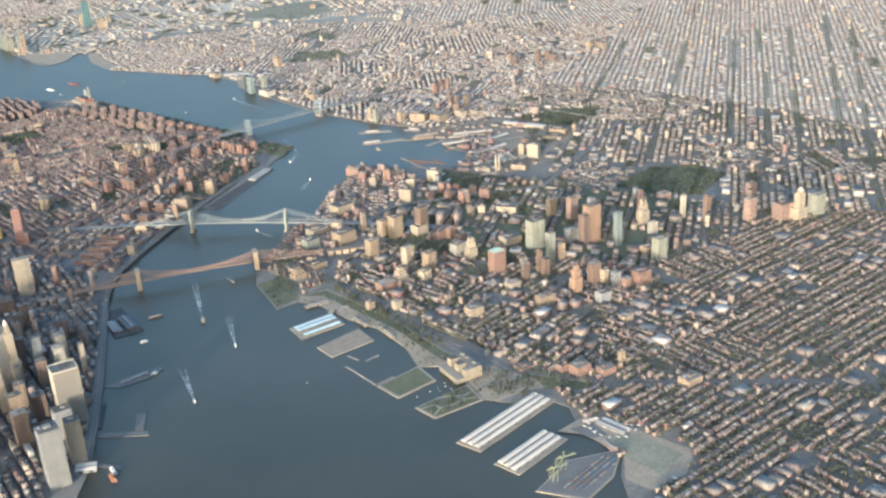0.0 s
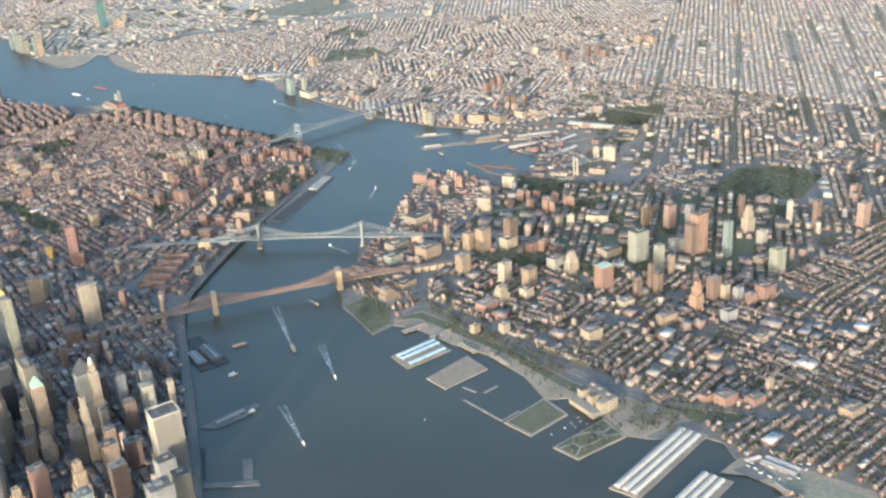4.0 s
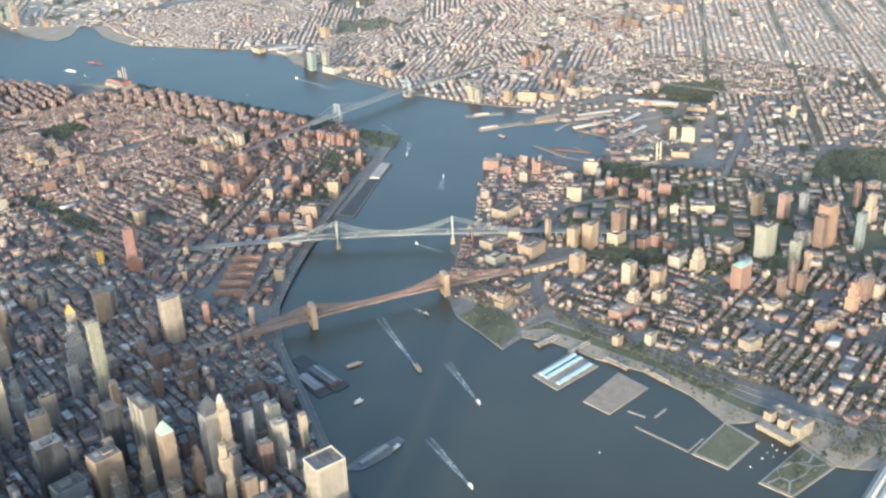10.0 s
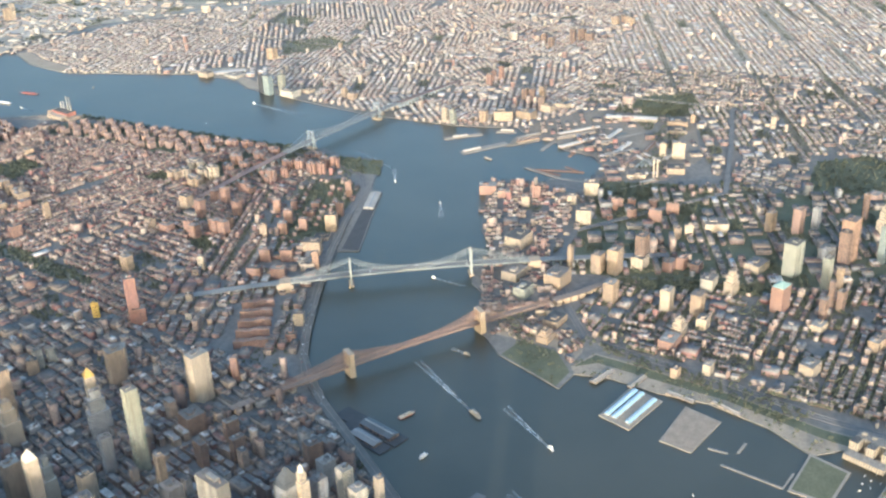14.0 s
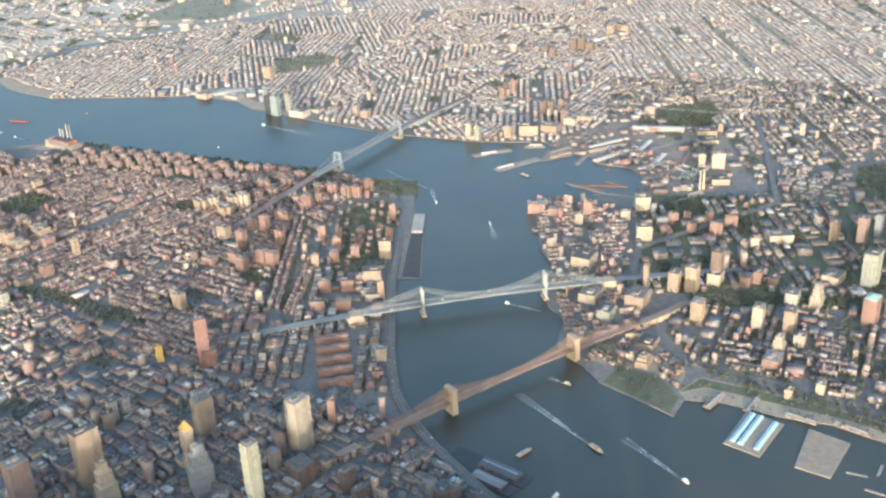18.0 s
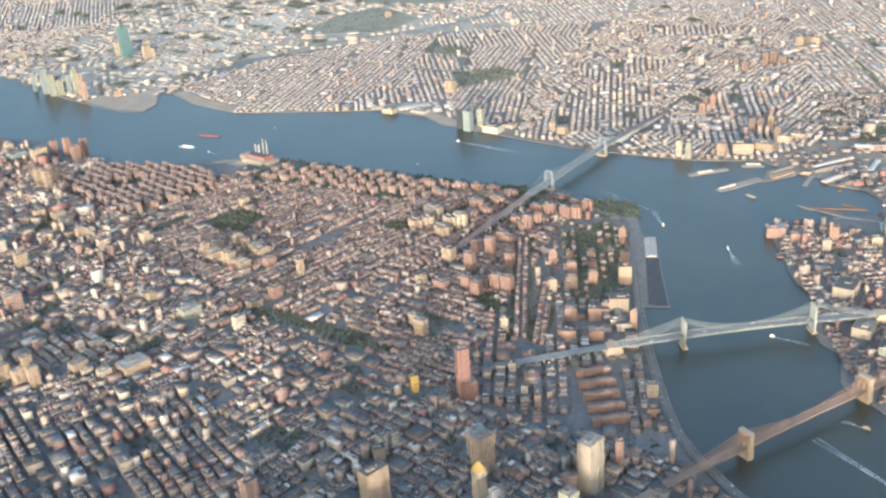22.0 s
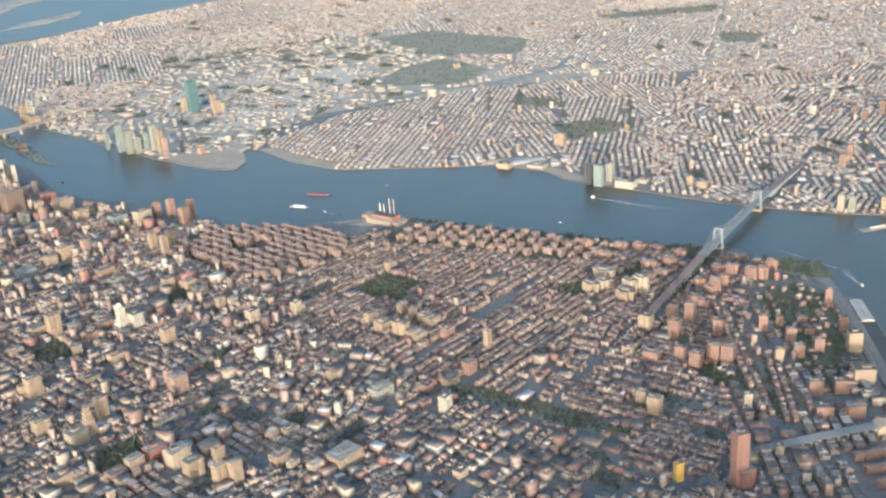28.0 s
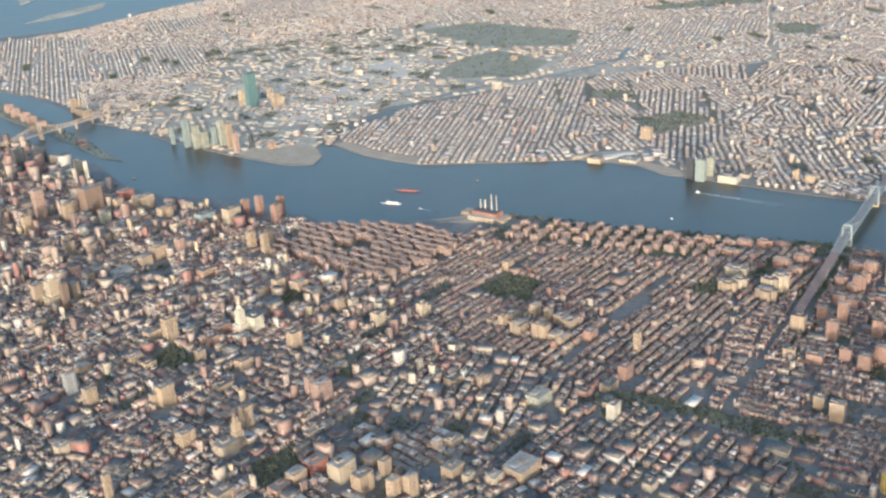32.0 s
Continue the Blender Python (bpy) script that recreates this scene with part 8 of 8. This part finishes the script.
# ---- city blocks ----
district("tenement_blocks", [(-560, 480), (-380, 560), (60, 560), (130, 540), (130, 110), (40, 100), (-400, 0), (-640, -60), (-700, 200)], 81, (150, 62), (12, 4), (16, 5), wall_row, roof_mix, "brick tenement rows with tar roofs", street_w=(17, 20), yard=6, tall=0.04, tall_h=(25, 45), merge=0.2, trees=0.9, gap=0.08, big=0.25, single=[(-560, 0), (-560, 480), (200, 520), (200, 60)])
district("estate_rows", [(130, 540), (420, 480), (1010, 400), (1000, 300), (760, 150), (130, 110)], 81, (90, 52), (16, 5), (14, 5), wall_row, roof_mix, "scattered brick blocks among estate trees", street_w=(18, 26), yard=10, tall=0.03, tall_h=(30, 45), trees=1.2, gap=0.72)
district("tenement_blocks", [(-600, 480), (-560, 700), (-250, 1175), (340, 1070), (500, 980), (720, 760), (1010, 640), (1150, 500), (1010, 400), (420, 480), (60, 560), (-380, 560)], 22, (130, 52), (9, 2.5), (16, 3), wall_row, roof_mix, "brick tenement rows with tar roofs", street_w=(14, 17), yard=6, tall=0.02, tall_h=(24, 42), merge=0.08, trees=0.6, big=0.12, bare=0.05)
district("tenement_blocks", [(-250, 1175), (445, 2260), (960, 2400), (1330, 2080), (1330, 1500), (1180, 800), (1010, 640), (720, 760), (500, 980)], 119, (210, 56), (8.5, 2), (16, 2.6), wall_row, roof_mix, "dense red brick tenement rows with grey roofs", tall=0.012, tall_h=(25, 45), merge=0.08, trees=0.55, street_w=(14, 20), yard=8, big=0.09, bare=0.02)
SOHO = [(-1380, 1000), (-820, 1180), (-560, 1500), (-480, 1640), (-620, 1960), (-900, 2080), (-1400, 2000)]
district("cast_iron_blocks", SOHO, 42, (140, 56), (11, 3.5), (22, 5), wall_loft, roof_mix, "tan and pink cast-iron lofts along narrow streets", tall=0.05, tall_h=(34, 55), gap=0.03, merge=0.2, street_w=(14, 15), yard=2, big=0.22, bare=0.05, trees=0.25, turns=(42, 42, 132), quarters=14, warp=9.0)
SITES.append(SOHO)
district("loft_blocks", [(-560, 700), (-250, 1175), (445, 2260), (300, 3200), (-800, 3500), (-1400, 2600), (-1400, 900), (-900, 500)], 119, (110, 58), (12, 4), (20, 7), wall_loft, roof_mix, "tan and brown masonry loft buildings", tall=0.035, tall_h=(38, 62), gap=0.04, merge=0.2, street_w=(12, 14), yard=3, trees=0.75, tree=14, big=0.24, bare=0.06, turns=(29, 119, 100), quarters=26, single=[(-800, 1900), (-800, 2500), (-250, 2300), (-250, 1750)], one="loft_building")
district("office_blocks", [(445, 2260), (960, 2400), (730, 2400), (890, 2740), (950, 2940), (1400, 2900), (1400, 3200), (1600, 3500), (-200, 4300), (-800, 3500), (300, 3200)], 119, (150, 60), (14, 4), (27, 10), wall_loft, roof_mix, "mixed masonry apartment and office blocks", tall=0.06, tall_h=(44, 72), merge=0.16, street_w=(14, 22), trees=0.5, big=0.26, bare=0.03, yard=4)
district("midtown_blocks", [(1600, 3500), (1650, 3900), (2700, 5200), (2200, 7000), (-600, 5000), (-200, 4300)], 119, (150, 60), (19, 6), (33, 12), wall_loft, roof_mix, "dense tall masonry and glass office blocks", tall=0.11, tall_h=(60, 110), merge=0.15, street_w=(15, 28), big=0.3, yard=3)
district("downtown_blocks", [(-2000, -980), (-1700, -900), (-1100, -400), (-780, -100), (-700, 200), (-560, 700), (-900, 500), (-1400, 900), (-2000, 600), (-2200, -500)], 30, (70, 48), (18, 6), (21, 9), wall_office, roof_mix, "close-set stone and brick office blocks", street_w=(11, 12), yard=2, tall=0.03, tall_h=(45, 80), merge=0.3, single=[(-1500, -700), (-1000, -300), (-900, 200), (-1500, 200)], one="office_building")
district("brownstone_blocks", [(-330, -900), (-450, -1060), (-600, -1450), (-760, -1900), (-700, -2250), (-100, -2600), (150, -2000), (30, -1050), (-60, -930)], 106, (100, 54), (7.5, 1.8), (13.5, 3), wall_row, roof_mid, "brownstone row houses with grey roofs", trees=3.0, tree=14, merge=0.2, tall=0.06, tall_h=(20, 36), street_w=(12, 14), yard=16, big=0.3, bare=0.05, gap=0.1, turns=(106, 16), quarters=30, single=[(-760, -1200), (-760, -1800), (-350, -1900), (-300, -1300)], one="row_house")
district("brownstone_blocks", [(-780, -2000), (-1000, -2250), (-1250, -2500), (-1600, -3300), (-500, -4200), (1500, -4200), (900, -2500), (150, -2150), (-100, -2550)], 115, (105, 56), (7.5, 1.8), (11.5, 1.8), wall_row, roof_mid, "low brick row houses with grey roofs", trees=1.35, tree=15, clumps=3, merge=0.12, tall=0.012, tall_h=(16, 24), street_w=(13, 14), yard=22, big=0.12, bare=0.05, gap=0.08, turns=(115, 115, 27), quarters=40)
district("warehouse_blocks", [(-400, -620), (-120, -560), (200, -520), (600, -420), (880, -420), (900, -600), (800, -780), (400, -800), (-300, -900)], 170, (90, 50), (20, 6), (15, 6), wall_loft, roof_mix, "brick warehouses and lofts by the river", tall=0.06)
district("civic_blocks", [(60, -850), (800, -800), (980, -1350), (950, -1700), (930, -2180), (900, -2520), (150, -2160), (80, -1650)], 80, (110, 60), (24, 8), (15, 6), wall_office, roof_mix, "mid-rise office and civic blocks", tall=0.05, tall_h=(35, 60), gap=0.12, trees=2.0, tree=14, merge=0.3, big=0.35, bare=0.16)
district("brick_row_blocks", [(900, -1400), (1300, -1310), (1810, -1260), (2010, -1000), (1910, -690), (2300, -700), (2700, -700), (2700, -1500), (2500, -2300), (2200, -3000), (1600, -3900), (1500, -4200), (900, -2500), (930, -2180), (1420, -2180), (1420, -1780), (1000, -1700)], 79, (110, 54), (10, 3), (12, 4), wall_hazed, roof_mid, "brick houses and larger blocks among street trees", tall=0.02, bulk=0.2, trees=0.9, tree=14, merge=0.25, street_w=(12, 14), yard=6, big=0.3, bare=0.05, gap=0.05, turns=(79, 79, 12, 55), quarters=34)
district("brick_row_blocks", [(2700, -700), (4600, -700), (6500, -600), (6500, -4500), (1500, -4200), (1600, -3900), (2200, -3000), (2500, -2300), (2700, -1500)], 79, (260, 60), (15, 5), (12, 3), wall_hazed, roof_hazed, "long rows of brick houses between dark avenues", tall=0.01, bulk=0.1, trees=0.16, merge=0.16, street_w=(14, 18), yard=3, clumps=3, big=0.15, bare=0.01)
district("brick_row_blocks", [(1630, -400), (1660, -440), (1900, -680), (2300, -700), (4600, -700), (4600, 500), (4000, 700), (2800, 900), (2100, 1270), (2000, 1000), (1700, 300), (1640, 60), (1620, -40)], 112, (120, 54), (13, 4), (12, 4), wall_hazed, roof_hazed, "mixed low brick and frame houses", tall=0.015, bulk=0.2, merge=0.16, turns=(60, 85, 140), quarters=34, big=0.16, bare=0.02, yard=5, trees=0.12)
district("brick_row_blocks", [(2100, 1270), (2250, 1390), (2340, 1690), (2300, 2060), (2270, 2545), (2420, 2880), (2800, 3150), (3400, 2850), (4100, 2000), (4500, 700), (4000, 700), (2800, 900)], 92, (190, 55), (14, 4), (8.5, 2.5), wall_hazed, roof_hazed, "frame and brick houses in long rows", tall=0.008, bulk=0.15, merge=0.12, yard=4, big=0.1, bare=0.008, trees=0.06, turns=(92, 92, 70), quarters=20)
district("industrial_blocks", [(2450, 3200), (2300, 3300), (2480, 3700), (2980, 4520), (3400, 5000), (5500, 4800), (6200, 3600), (5000, 3000), (4200, 2850), (3450, 3000)], 60, (120, 90), (36, 16), (8, 3.5), wall_hazed, roof_shed, "low industrial sheds and warehouses", tall=0.02, bulk=0.1, gap=0.3, yard=20, turns=(33, 100, 78), quarters=40, big=0.35, bare=0.12, merge=0.1)
district("far_house_blocks", [(3000, 4600), (3720, 5500), (4500, 6800), (5600, 7700), (6500, 6800), (7600, 6400), (9000, 5600), (16000, 7600), (16000, 3000), (6300, 3300), (5500, 4800)], 30, (200, 55), (30, 9), (9, 3), wall_hazed, roof_hazed, "distant low houses", bulk=0, tall=0.012, tall_h=(18, 40), gap=0.1, merge=0.1, turns=(100, 60, 5), quarters=60, big=0.14, bare=0.02, yard=6, tree=18, clumps=3)
district("far_house_blocks", [(4600, 500), (4400, 800), (4480, 1400), (4450, 2000), (5200, 1900), (6300, 3300), (16000, 3000), (16000, -4500), (6500, -4500), (6500, -600), (4600, -700)], 70, (200, 58), (31, 9), (9.5, 3), wall_hazed, roof_hazed, "distant low houses", bulk=0, tall=0.012, tall_h=(18, 40), gap=0.1, merge=0.1, turns=(100, 60, 5), quarters=60, big=0.14, bare=0.02, yard=6, tree=18, clumps=3)
district("industrial_blocks", [(3450, 2900), (4100, 2020), (4500, 2020), (4230, 2190), (4180, 2620), (4250, 2830), (4800, 2780), (5100, 2500), (4700, 2050), (5200, 1900), (5205, 2610), (5980, 3315), (6300, 3300), (6200, 3600), (5000, 3000), (4200, 2850)], 75, (160, 100), (48, 16), (9, 4), wall_hazed, roof_shed, "low industrial sheds near the creek", bulk=0.1, gap=0.25, turns=(45, 100), quarters=14, big=0.35, bare=0.1)
# two unseen districts on the west flank, added and raised to shade downtown
district("office_blocks", [(-2200, -450), (-1900, -520), (-1900, 0), (-1800, 200), (-1640, 300), (-1640, 900), (-1930, 900), (-2050, 600), (-2200, 0)], 28, (70, 48), (40, 9), (185, 35), wall_office, roof_mix, "tall unseen stone and brick offices added west to shade downtown", street_w=(13, 14), yard=3, tall=0.12, tall_h=(170, 230), big=0.3, gap=0.0, bare=0.0)
district("office_blocks", [(-1640, 910), (-1640, 1700), (-1780, 1700), (-1930, 910)], 28, (70, 48), (34, 9), (90, 40), wall_office, roof_mix, "unseen stone and brick offices added west to shade downtown", street_w=(13, 14), yard=3, tall=0.1, tall_h=(120, 170), big=0.3)
